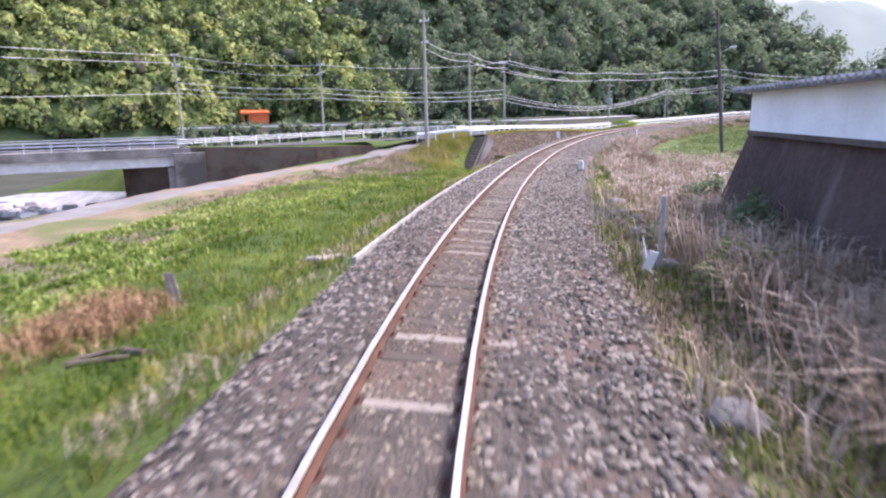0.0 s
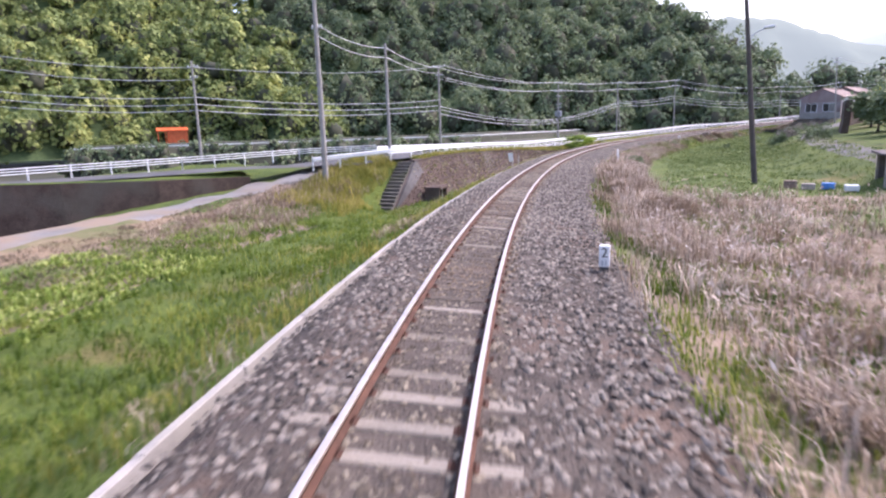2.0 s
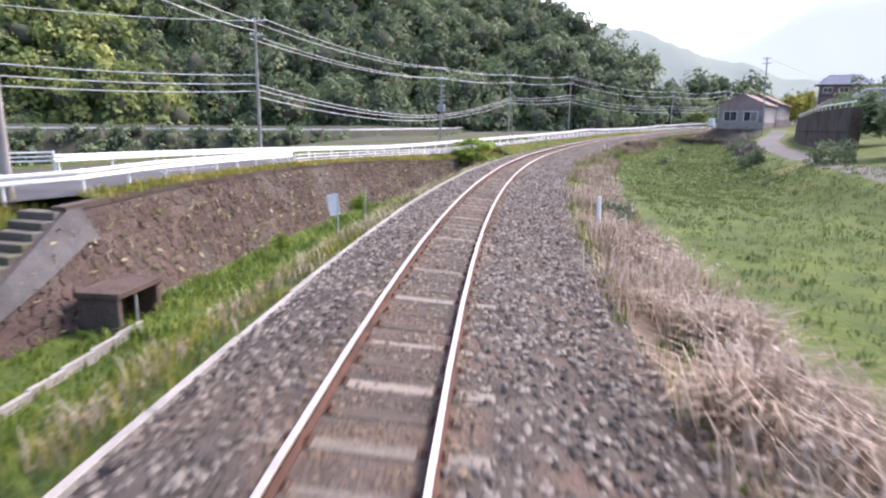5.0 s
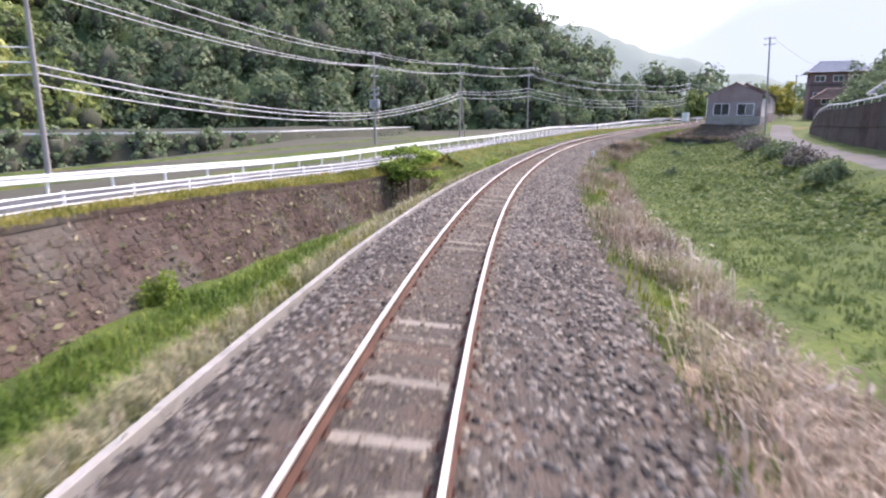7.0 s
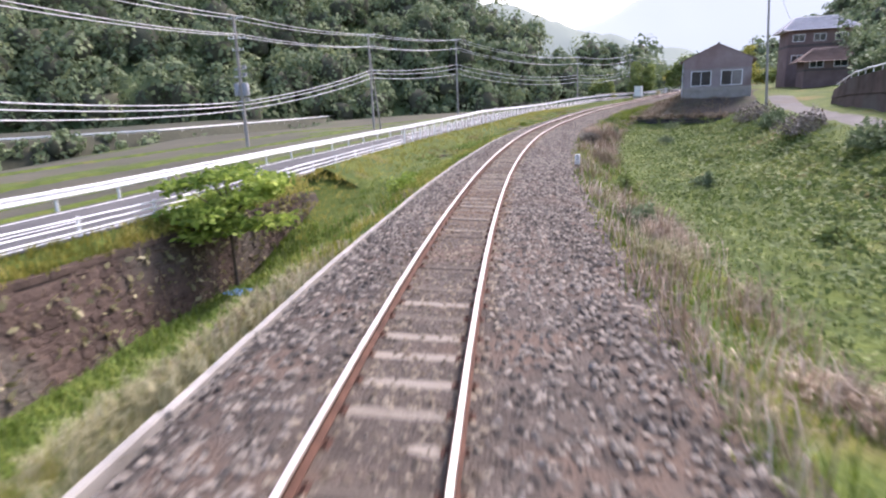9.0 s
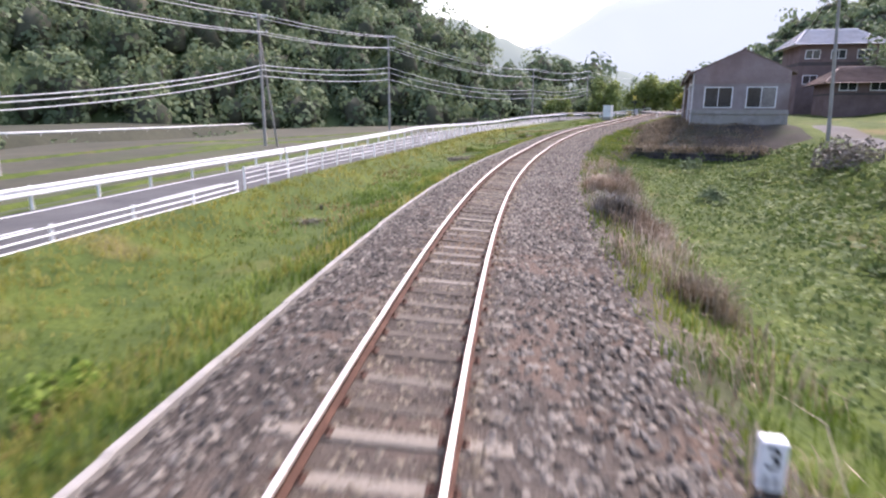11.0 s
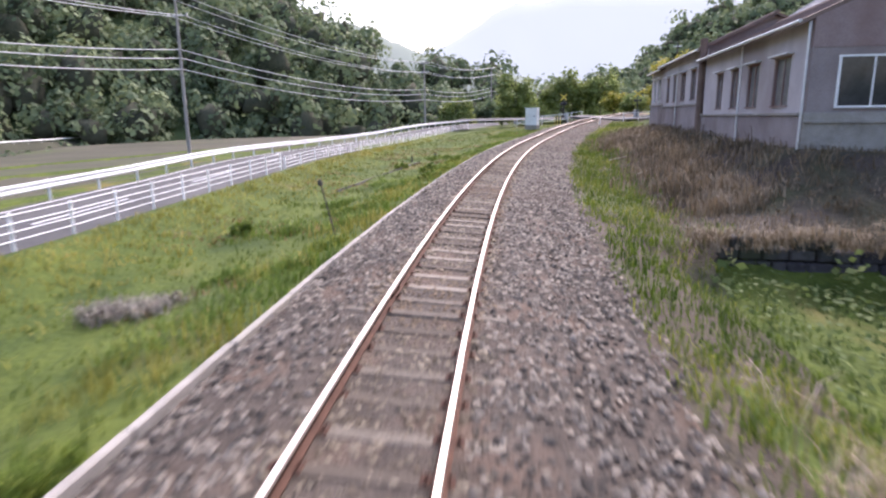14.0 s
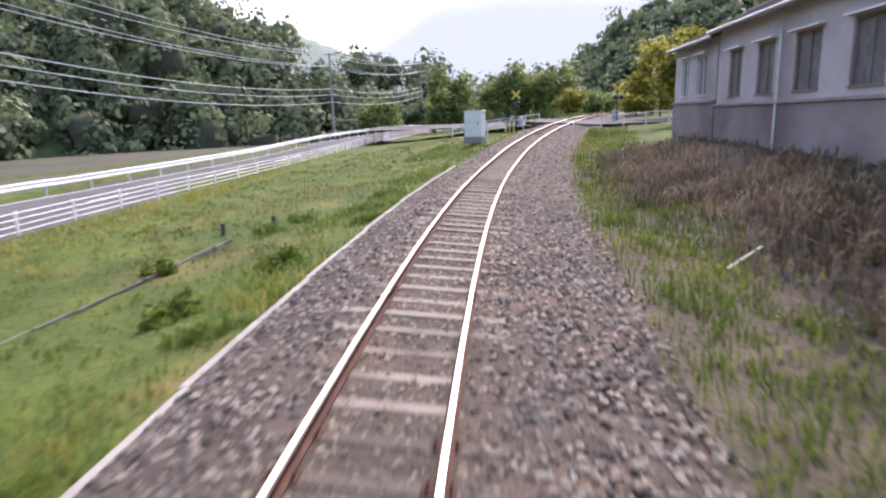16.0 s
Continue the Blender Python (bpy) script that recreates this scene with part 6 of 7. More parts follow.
for i in range(6):
    s = 238.4 + 0.35 * i
    stake(s, -3.0 - 0.25 * i, -0.5, 1.0, "striped yellow crossing post", M_YELLOW if i % 2 else M_BLACK, 0.05, (0, 0), "crossing_post", "post")
stake(236.0, 1.75, -0.45, 0.9, "white marker stake at the ballast's edge", M_WHITE, 0.06, (6, 0), "marker_post", "marker post")

# red-roofed shed far behind the road
dg = thing("red_shed", pose(-58, 352, -3.0, 0, 0, 14), "orange-red painted shed at the forest's edge", "shed")
part("roof", Shape().add([(-7, -3.5, 6.2), (7, -3.5, 6.2), (7, 3.5, 7.6), (-7, 3.5, 7.6), (-7, -3.5, 6.7), (7, -3.5, 6.7), (7, 3.5, 8.1), (-7, 3.5, 8.1)], [(0, 1, 2, 3), (7, 6, 5, 4), (0, 4, 5, 1), (1, 5, 6, 2), (2, 6, 7, 3), (3, 7, 4, 0)]), M_ORANGE, dg)
part("wall", Shape().box(-2.5, -2.8, -7, 6.5, 3, 6.3, None, 0.05), M_ORANGE, dg)
for x in (-6.4, -3.2):
    part("post", Shape().box(x - 0.2, -3.1, -7, x + 0.2, -2.7, 6.3), M_ORANGE, dg)


# ---- hills and forest ----
def cards(c, size, rng, flat=0.0, aspect=1.6):
    """Leaf quads round given centres; flat: how far they lie level."""
    n = len(c)
    a = rng.normal(size=(n, 3))
    a[:, 2] *= 1 - flat
    a /= np.linalg.norm(a, axis=1)[:, None]
    b = np.cross(a, rng.normal(size=(n, 3)))
    if flat:
        b[:, 2] *= 1 - flat
    b /= np.linalg.norm(b, axis=1)[:, None] + 1e-9
    size = np.broadcast_to(size, (n,))[:, None] * 0.5
    a, b = a * size * aspect, b * size
    V = np.stack([c - a, c + b * 0.9, c + a, c - b * 0.9], 1).reshape(-1, 3)
    return V, np.arange(4 * n).reshape(n, 4)


def shell_cards(c, nrm, size, rng, loose=0.24, aspect=1.4):
    """Leaf sprays that lie along a crown's surface."""
    n = len(c)
    nrm = nrm + rng.normal(size=(n, 3)) * loose
    nrm /= np.linalg.norm(nrm, axis=1)[:, None]
    a = np.cross(nrm, rng.normal(size=(n, 3)))
    a /= np.linalg.norm(a, axis=1)[:, None] + 1e-9
    b = np.cross(nrm, a)
    size = np.broadcast_to(size, (n,))[:, None] * 0.5
    a, b = a * size * aspect, b * size
    V = np.stack([c - a, c + b, c + a, c - b], 1).reshape(-1, 3)
    return V, np.arange(4 * n).reshape(n, 4)


def crown_template(rng, n_leaf, lobes):
    """Places and outward directions of leaf sprays over a lumpy crown of unit radius, and a dark body for its inner
    shade.
    """
    cs = np.clip(np.array([rng.normal(size=3) * (0.42, 0.42, 0.34) for _ in range(lobes)]), -0.58, 0.58)
    rs = rng.uniform(0.36, 0.6, lobes)
    k = n_leaf // lobes
    pts, dirs = [], []
    for c, r in zip(cs, rs):
        v = rng.normal(size=(k, 3))
        v /= np.linalg.norm(v, axis=1)[:, None]
        v[:, 2] = np.abs(v[:, 2]) * np.where(rng.random(k) < 0.78, 1, -1)
        pts.append(c + v * r * rng.uniform(0.86, 1.06, (k, 1)))
        dirs.append(v)
    bm = bmesh.new()
    bmesh.ops.create_icosphere(bm, subdivisions=1, radius=1.0)
    bm.verts.index_update()
    d = np.array([v.co[:] for v in bm.verts])
    F = np.array([[v.index for v in f.verts] for f in bm.faces])
    bm.free()
    # distance of the lobes' joint surface along each direction
    along = d @ cs.T
    off = (cs ** 2).sum(1)[None] - along ** 2
    reach = along + np.sqrt(np.maximum(rs[None] ** 2 - off, 0.0))
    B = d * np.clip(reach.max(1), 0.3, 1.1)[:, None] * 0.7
    return np.concatenate(pts), np.concatenate(dirs), B, F


HILL0 = np.array([20.0, 50.0])


def hill_pos(az, r):
    return HILL0[0] + np.sin(az) * r, HILL0[1] + np.cos(az) * r


def ridge(name, table, steps, material, label, seed, rough=6.0, na=70, category="hill"):
    """A hillside seen from the valley: rows of (azimuth, foot, foot height, top distance, top height)."""
    t = np.array(table, float)
    az = np.linspace(t[0, 0], t[-1, 0], na)
    foot, fz, far, top = (np.interp(az, t[:, 0], t[:, k]) for k in (1, 2, 3, 4))
    us = np.linspace(0, 1, steps)
    V = []
    for i, a in enumerate(az):
        for u in us:
            x, y = hill_pos(radians(a), foot[i] + (far[i] - foot[i]) * u)
            z = fz[i] + (top[i] - fz[i]) * (u ** 0.85)
            z += rough * min(1, 3 * u) * min(1, max(0, top[i] - fz[i]) / 60) * (noise.noise(Vector((x * 0.014 + seed, y * 0.014, 0))) * 2.2 + noise.noise(Vector((x * 0.033, y * 0.033 + seed, 3))) * 1.4)
            V.append((x, y, z))
        x, y = hill_pos(radians(a), far[i] * 1.25)
        V.append((x, y, fz[i] + (top[i] - fz[i]) * 0.55))
    V = np.array(V)
    ob = new(name, fast_mesh(name, V, lattice(na, steps + 1)[:, ::-1], material))
    tagged(ob, label, category, "", "structure")
    return V.reshape(na, steps + 1, 3)


M_FLOOR = mat("forest_floor", (0.05, 0.075, 0.03), (0.1, 0.14, 0.055), 0.05, 1.0, 0.2, 0.6)
HILLS = {
    "near": [(-52, 320, -8, 465, 103), (-40, 310, -8, 450, 105), (-25, 298, -7, 430, 100), (-14, 325, -7, 440, 98), (-7, 290, -8, 430, 85), (-3, 275, -8, 395, 52), (-0.5, 280, -8, 365, 26), (1.5, 290, -8, 340, 8)],
    "main": [(-6, 300, -12, 520, 142), (5, 275, -12, 500, 132), (13, 265, -12, 480, 120), (24, 275, -12, 465, 98), (30, 280, -12, 420, 74), (33, 290, -11, 398, 57), (35.5, 295, -10, 388, 40), (38, 300, -9, 364, 24), (40, 305, -8, 350, 15), (43, 310, -6, 350, 14), (46, 315, -5, 352, 11), (48, 320, -5, 360, 9), (52, 330, -5, 370, 6), (56, 340, -5, 380, 0)],
    "right": [(54.5, 440, -2, 560, 6), (57.5, 435, -2, 555, 24), (60, 430, -2, 550, 40), (62.5, 425, 0, 545, 55), (65, 420, 0, 540, 66), (70, 400, 2, 530, 86), (78, 380, 2, 520, 106), (86, 350, 2, 530, 118)],
}
SURF = {}
SURF["near"] = ridge("forest_hill", HILLS["near"], 14, M_FLOOR, "steep hillside under dense broadleaf forest", 1.0)
SURF["main"] = ridge("forest_hill", HILLS["main"], 16, M_FLOOR, "long wooded hillside behind the fields", 5.0)
SURF["right"] = ridge("forest_hill", HILLS["right"], 12, M_FLOOR, "wooded hill beyond the village", 9.0)


def turned(q, an):
    c, n = math.cos(an), math.sin(an)
    return np.stack([q[:, 0] * c - q[:, 1] * n, q[:, 0] * n + q[:, 1] * c, q[:, 2]], 1)


def forest(name, surf, spacing, radius, leaves, leaf, label, seed, material):
    rng = np.random.default_rng(seed)
    na, ns, _ = surf.shape
    want, cells = [], {}
    for _ in range(40000):
        i, j = rng.uniform(0, na - 1.001), rng.uniform(0, ns - 2.001)
        i0, j0 = int(i), int(j)
        fi, fj = i - i0, j - j0
        p = (surf[i0, j0] * (1 - fi) + surf[i0 + 1, j0] * fi) * (1 - fj) + (surf[i0, j0 + 1] * (1 - fi) + surf[i0 + 1, j0 + 1] * fi) * fj
        key = (int(p[0] // spacing), int(p[1] // spacing), int(p[2] // spacing))
        if key not in cells:
            cells[key] = 1
            want.append(p)
    tm = [crown_template(rng, leaves, rng.integers(5, 10)) for _ in range(10)]
    C, D, Sz, BV, BF, nb = [], [], [], [], [], 0
    for p in want:
        r = radius * rng.choice([rng.uniform(0.5, 0.8), rng.uniform(0.8, 1.3)])
        q, dr, B, F = tm[rng.integers(0, 10)]
        an, tall = rng.uniform(0, 6.28), rng.uniform(0.85, 1.5)
        sc, up = np.array([r, r, r * tall]), p + np.array([0, 0, r * 0.6])
        C.append(turned(q, an) * sc + up)
        D.append(turned(dr, an))
        Sz.append(np.full(len(q), leaf * (0.6 + 0.4 * r / radius)))
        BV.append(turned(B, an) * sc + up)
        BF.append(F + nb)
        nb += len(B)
    C, D, Sz = np.concatenate(C), np.concatenate(D), np.concatenate(Sz)
    V, Q = shell_cards(C, D, Sz * rng.uniform(0.6, 1.35, len(Sz)), rng)
    tagged(new(name, fast_mesh(name, V, Q, material)), label, "forest", "", "stuff")
    # added bodies: their dark colour stands in for shade between the leaves
    body = fast_mesh("forest_canopy", np.concatenate(BV), np.concatenate(BF), M_CROWNSHADE)
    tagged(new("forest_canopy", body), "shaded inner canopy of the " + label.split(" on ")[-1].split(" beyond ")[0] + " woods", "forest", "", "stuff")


forest("forest_trees", SURF["near"], 12.0, 8.4, 330, 1.5, "dense green broadleaf trees on the hillside", 21, M_LEAF_FOREST)
forest("forest_trees", SURF["main"], 12.0, 8.6, 370, 1.2, "dense broadleaf forest on the long hillside", 22, M_LEAF_HILL)
forest("forest_trees", SURF["right"], 11.5, 8.0, 120, 2.0, "woods on the hill beyond the village", 23, M_LEAF_HILL)
bank = []
for i in range(len(FR) - 1):
    a, b = np.array(FR[i], float), np.array(FR[i + 1], float)
    n_ = np.array([b[1] - a[1], a[0] - b[0], 0.0])
    n_ /= np.linalg.norm(n_)
    for u in (0, 0.25, 0.5, 0.75):
        p = a + (b - a) * u
        bank.append([p + n_ * k + np.array([0, 0, z]) for k, z in ((1.0 if i < 2 else 3.0, -1.6 if i < 2 else -5.2), (6.0, -5.0 if i < 2 else -7.2), (12.0, -12.0), (22, -13), (36, -13))])
forest("bank_trees", np.array(bank), 4.6, 2.6, 75, 0.72, "dark bushes and young trees on the bank", 24, M_LEAF_HILL)
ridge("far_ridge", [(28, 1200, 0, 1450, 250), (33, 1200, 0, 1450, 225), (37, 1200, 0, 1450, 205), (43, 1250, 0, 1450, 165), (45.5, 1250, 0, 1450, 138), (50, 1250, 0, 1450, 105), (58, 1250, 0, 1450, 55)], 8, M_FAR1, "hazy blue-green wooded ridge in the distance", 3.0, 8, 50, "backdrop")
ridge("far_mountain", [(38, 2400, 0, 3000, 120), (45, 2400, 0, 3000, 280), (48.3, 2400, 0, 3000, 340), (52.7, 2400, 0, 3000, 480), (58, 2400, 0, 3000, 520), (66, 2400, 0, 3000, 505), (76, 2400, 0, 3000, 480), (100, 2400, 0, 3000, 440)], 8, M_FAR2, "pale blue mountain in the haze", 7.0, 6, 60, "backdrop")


# ---- single trees ----
def tree(name, m, height, crown_r, crown_z, leaves, leaf, material, label, seed, group="", trunk_r=0.09, flat=0.75):
    rng = np.random.default_rng(seed)
    t = thing(name, m, label, "tree", group)
    sh = Shape()
    bend = rng.normal(size=2) * 0.12
    sh.tube([(0, 0, -0.3), (bend[0] * 0.4, bend[1] * 0.4, height * 0.35), (bend[0], bend[1], height * 0.7), (bend[0], bend[1], height * 0.9)], [trunk_r, trunk_r * 0.8, trunk_r * 0.5, trunk_r * 0.2], 8)
    tips = []
    for i in range(9):
        an = i * 2.4
        z0 = max(crown_z * 0.8, height * 0.12) + (height * 0.7 - max(crown_z * 0.8, height * 0.12)) * rng.random()
        r = crown_r * rng.uniform(0.5, 0.9)
        tip = (math.cos(an) * r, math.sin(an) * r, min(height * 0.95, z0 + height * rng.uniform(0.1, 0.3)))
        sh.tube([(bend[0] * 0.7, bend[1] * 0.7, z0), (tip[0] * 0.5, tip[1] * 0.5, (z0 + tip[2]) / 2 + 0.05), tip], [trunk_r * 0.45, trunk_r * 0.3, trunk_r * 0.12], 5)
        tips.append(tip)
    part("trunk", sh, M_BARK, t, "dark trunk and limbs", True)
    pts = []
    for i in range(26):
        if i < 9:
            c = np.array(tips[i])
        else:
            an, rr = rng.uniform(0, 6.28), crown_r * math.sqrt(rng.random()) * 0.85
            c = np.array([math.cos(an) * rr, math.sin(an) * rr, crown_z + (height - crown_z) * rng.uniform(0.1, 0.95) * (1 - 0.5 * rr / crown_r)])
        k = leaves // 26
        pts.append(c + rng.normal(size=(k, 3)) * np.array([0.26, 0.26, 0.26 * flat]) * crown_r * 0.62)
    V, F = cards(np.concatenate(pts), leaf * rng.uniform(0.6, 1.3, len(pts) * k), rng, 0.4)
    part("crown", fast_mesh("crown", V, F, material), None, t)
    return t


tree("young_tree", frame_at(129.3, -9.5, -4.1), 4.8, 2.3, 2.35, 6400, 0.16, M_LEAF_TREE, "young broadleaf tree with a bright spreading crown by the wall", 31, flat=0.3)
sheet = solid("ground_sheet", Shape().box(-0.45, -0.4, 0.0, 0.4, 0.45, 0.03, None, 0.01).box(-0.2, -0.3, 0.02, 0.3, 0.1, 0.08, None, 0.03), M_BLUE, "crumpled blue plastic sheet at the foot of the young tree", "sheet")
sheet.matrix_world = frame_at(128.8, -9.2, float(lie(128.8, -9.2)) + 0.02, 20)
for i, (s, d, z, h, r) in enumerate(((251.5, 7.5, 0.0, 7.6, 3.0), (238.0, 9.8, 0.0, 6.6, 2.7))):
    tree("garden_tree", frame_at(s, d, z), h, r, 1.8, 3600, 0.3, M_LEAF_YEL, "yellow-green garden tree beside the crossing road", 40 + i, "garden trees")
for i, (s, d, h, r) in enumerate(((278.2, -18.4, 9.5, 4.0), (280.8, -12.4, 9.0, 3.9), (267.0, -21.5, 8.6, 3.4))):
    tree("round_tree", frame_at(s, d, float(lie(s, d)) - 0.1), h, r, 0.6, 4200, 0.42, M_LEAF_FOREST, "dark green round-headed tree beyond the crossing", 50 + i, "trees beyond the crossing", 0.2, 1.0)
for i, (s, d, h, r) in enumerate(((262, 4.0, 2.6, 1.8), (266, -1.0, 3.0, 2.0), (272, -6, 3.4, 2.2), (264, 10, 3.4, 2.2), (270, 6, 3.6, 2.4))):
    tree("roadside_tree", frame_at(s, d, float(lie(s, d)) - 0.1), h, r, 0.7, 2000, 0.3, M_LEAF_FOREST if i % 2 else M_LEAF_YEL, "low light green tree beyond the crossing", 60 + i, "trees beyond the crossing", 0.12, 1.0)
for i, (x, y, h, r) in enumerate(((176, 222, 8, 4.0), (190, 225, 7, 3.6), (206, 232, 9, 4.4), (224, 240, 9, 4.4), (242, 246, 10, 5), (262, 256, 10, 5), (-72, 338, 9, 5), (-47, 338, 8, 5), (-84, 332, 10, 5.5), (-36, 330, 9, 5))):
    tree("distant_tree", pose(x, y, -0.6 if i < 6 else -9.0, 0, 0, i * 50), h, r, 0.5, 1800, 0.6, M_LEAF_HILL if i % 2 else M_LEAF_FOREST, "green tree at the far edge of the fields", 70 + i, "trees along the far fields", 0.2, 1.0)
V = []
for a in np.radians(np.linspace(61, 73, 9)):
    for k, rr in enumerate((100, 120, 121, 145, 146, 175)):
        V.append((98.6 + math.sin(a) * rr, 151.9 + math.cos(a) * rr, (0.6, 1.6, 3.4, 4.8, 6.8, 8.6)[k]))
tagged(new("terraced_field", fast_mesh("terraced_field", V, lattice(9, 6), M_GRASS)), "pale green terraced fields below the wooded hill", "field", "", "structure")
utility_pole(263.8, -1.6 + 7, -0.3, 9.5, "dark utility pole beyond the level crossing", dark=True, arms=((0.3, 1.2),), radius=0.15)
for i, (s, d, h, r) in enumerate(((118, 25.5, 4.6, 2.4), (108, 26, 4.5, 2.4), (136, 26, 4.6, 2.4), (152, 27.5, 5.0, 2.6), (176, 27, 4.4, 2.4), (190, 29, 5.5, 2.8), (214, 30, 8, 4.0), (232, 31, 8, 4.0), (226, 36, 9, 4.5), (98, 30, 7, 3.5), (180, 36, 8, 4), (158, 36, 8, 4))):
    tree("village_tree", frame_at(s, d, float(lie(s, d)) - 0.1), h, r, 1.4, 2400, 0.34, M_LEAF_HILL, "dark leafy tree on the village terrace", 80 + i, "trees of the village", 0.14, 1.0)


# ---- bushes, grass and crops ----
def bush(s, d, r, h, material, label, seed, n=900, leaf=0.1, name="bush", flat=0.3):
    rng = np.random.default_rng(seed)
    v = rng.normal(size=(n, 3))
    v /= np.linalg.norm(v, axis=1)[:, None]
    v *= rng.uniform(0.35, 1.0, (n, 1)) ** 0.6
    lump = 1 + 0.35 * np.sin(v[:, 0] * 5 + seed) * np.cos(v[:, 1] * 4 - seed)
    v[:, 2] = np.abs(v[:, 2])
    c = v * lump[:, None] * np.array([r, r, h])
    V, F = cards(c, leaf * rng.uniform(0.6, 1.4, n), rng, flat)
    ob = thing(name, frame_at(s, d, float(lie(s, d)) - 0.05), label, "bush")
    part("foliage", fast_mesh("foliage", V, F, material), None, ob)
    for i in range(5):
        an, q = i * 1.3 + seed, r * rng.uniform(0.3, 0.7)
        part("stem", Shape().tube([(0.03 * math.cos(an), 0.03 * math.sin(an), -0.1), (q * 0.5 * math.cos(an), q * 0.5 * math.sin(an), h * 0.4), (q * math.cos(an), q * math.sin(an), h * 0.8)], [0.03, 0.02, 0.008], 5), M_BARK, ob)
    return ob


def blades(name, s, d, h, w, material, label, seed, per=9, droop=0.5, spread=0.12, z=None, kind="stuff"):
    """Tufts of bent blades at given places."""
    rng = np.random.default_rng(seed)
    n = len(s)
    per, w = max(4, round(per * 0.62)), w * 1.35
    z = lie(s, d) + bumps(s, d) if z is None else z
    c = np.repeat(W(s, d, z - 0.03), per, 0)
    H = np.repeat(np.broadcast_to(h, (n,)), per) * rng.uniform(0.55, 1.2, n * per)
    an = rng.uniform(0, 6.28, n * per)
    c[:, 0] += rng.normal(size=n * per) * spread
    c[:, 1] += rng.normal(size=n * per) * spread
    dirx, diry = np.cos(an), np.sin(an)
    lean = rng.uniform(0.15, 1.0, n * per) * droop * H
    px, py = -diry * w * 0.5, dirx * w * 0.5
    zero = np.zeros_like(H)
    base, mid, tip = c, c + np.stack([dirx * lean * 0.35, diry * lean * 0.35, H * 0.62], 1), c + np.stack([dirx * lean, diry * lean, H * (1 - 0.28 * droop)], 1)
    pw = np.stack([px, py, zero], 1)
    V = np.stack([base - pw, base + pw, mid + pw * 0.8, mid - pw * 0.8, tip], 1).reshape(-1, 3)
    k = 5 * np.arange(n * per)[:, None, None]
    F = (k + np.array([[0, 1, 2], [0, 2, 3], [3, 2, 4]])).reshape(-1, 3)
    ob = new(name, fast_mesh(name, V, F, material))
    tagged(ob, label, "grass", "", kind)
    return ob


rg = np.random.default_rng(77)


def scatter(n, s0, s1, d0, d1, seed):
    r = np.random.default_rng(seed)
    return r.uniform(s0, s1, n), r.uniform(d0, d1, n)


def clumped(s, d, scale, thr, seed):
    v = wobble(np.stack([s, d], 1), scale, seed)
    return s[v > thr], d[v > thr]


# left verge: green grass
s, d = scatter(7600, 18, 140, -7.2, -2.5, 1)
blades("verge_grass", s, d, rg.uniform(0.12, 0.38, len(s)), 0.016, M_BLADE, "green grass on the bank beside the track", 101, 8, 0.8)
s, d = scatter(7600, 132, 240, -12.5, -2.5, 2)
keep = d > road_n(s) + 0.5
blades("verge_grass", s[keep], d[keep], rg.uniform(0.08, 0.26, keep.sum()), 0.018, M_VERGE, "green mown grass between road and track", 102, 8, 0.8)
s, d = clumped(*scatter(5000, 18, 205, -4.6, -2.45, 3), 0.35, 0.0, 4.0)
blades("verge_weeds", s, d, rg.uniform(0.2, 0.5, len(s)), 0.014, M_BLADEYEL, "yellowish dry weeds along the kerb", 103, 8, 0.7)
s, d = scatter(5200, 80, 135, -9.6, -4.6, 4)
blades("ditch_weeds", s, d, rg.uniform(0.25, 0.55, len(s)), 0.03, M_LUSH, "lush weeds in the ditch below the wall", 104, 8, 0.9)
s, d = scatter(3600, 66, 83, -16.5, -11.4, 5)
keep = ((d < -12.6) | (s < 75.2)) & (s > 70 + 4 * rg.random(len(s)))
s, d = s[keep], d[keep]
blades("bank_weeds", s, d, rg.uniform(0.3, 0.8, len(s)), 0.02, M_BLADEYEL, "yellow flowering weeds on the bank by the steps", 105, 8, 0.6)
s, d = scatter(2600, 34, 70, -17.6, -12, 60)
blades("field_grass", s, d, rg.uniform(0.15, 0.4, len(s)), 0.022, M_LUSH, "green grass on the slope below the path", 160, 8, 0.9)
s, d = scatter(6800, 20, 80, -14.5, -5, 6)
blades("field_grass", s, d, rg.uniform(0.15, 0.45, len(s)), 0.022, M_BLADE, "green grass in the low field", 106, 8, 0.8)
s, d = scatter(3600, 46, 80, -19.8, -14.2, 7)
keep = d > np.interp(s, [60, 66, 71, 76, 82], [-22.0, -21.6, -20.5, -19.2, -17.6]) + 1.5
s, d = s[keep], d[keep]
blades("bank_grass", s, d, rg.uniform(0.1, 0.28, len(s)), 0.02, M_WEEDBROWN, "dry brown grass on the bank below the path", 107, 8, 0.8)
s, d = clumped(*scatter(1500, 62, 80, -18.0, -12.7, 107), 0.3, -0.1, 7.0)
blades("dry_stalks", s, d, rg.uniform(0.3, 0.75, len(s)), 0.018, M_DRY, "pale dry stalks among the weeds on the bank", 137, 8, 0.7, 0.15)
rq = np.random.default_rng(8)
s, u = rq.uniform(84, 137, 2600), rq.uniform(0, 1, 2600)
td, tz = np.interp(s, WALL_S, WALL_TD), np.interp(s, WALL_S, WALL_TZ)
d = td + 0.05 + (np.minimum(road_n(s) - 0.1, td - 0.5) - td - 0.05) * u
blades("wall_top_grass", s, d, rg.uniform(0.15, 0.4, len(s)), 0.022, M_BLADEYEL, "yellow-green grass along the top of the retaining wall", 108, 8, 0.9, 0.12, (tz + 0.12) * (1 - u) + road_z(s) * u)
s = np.random.default_rng(18).uniform(81, 134, 620)
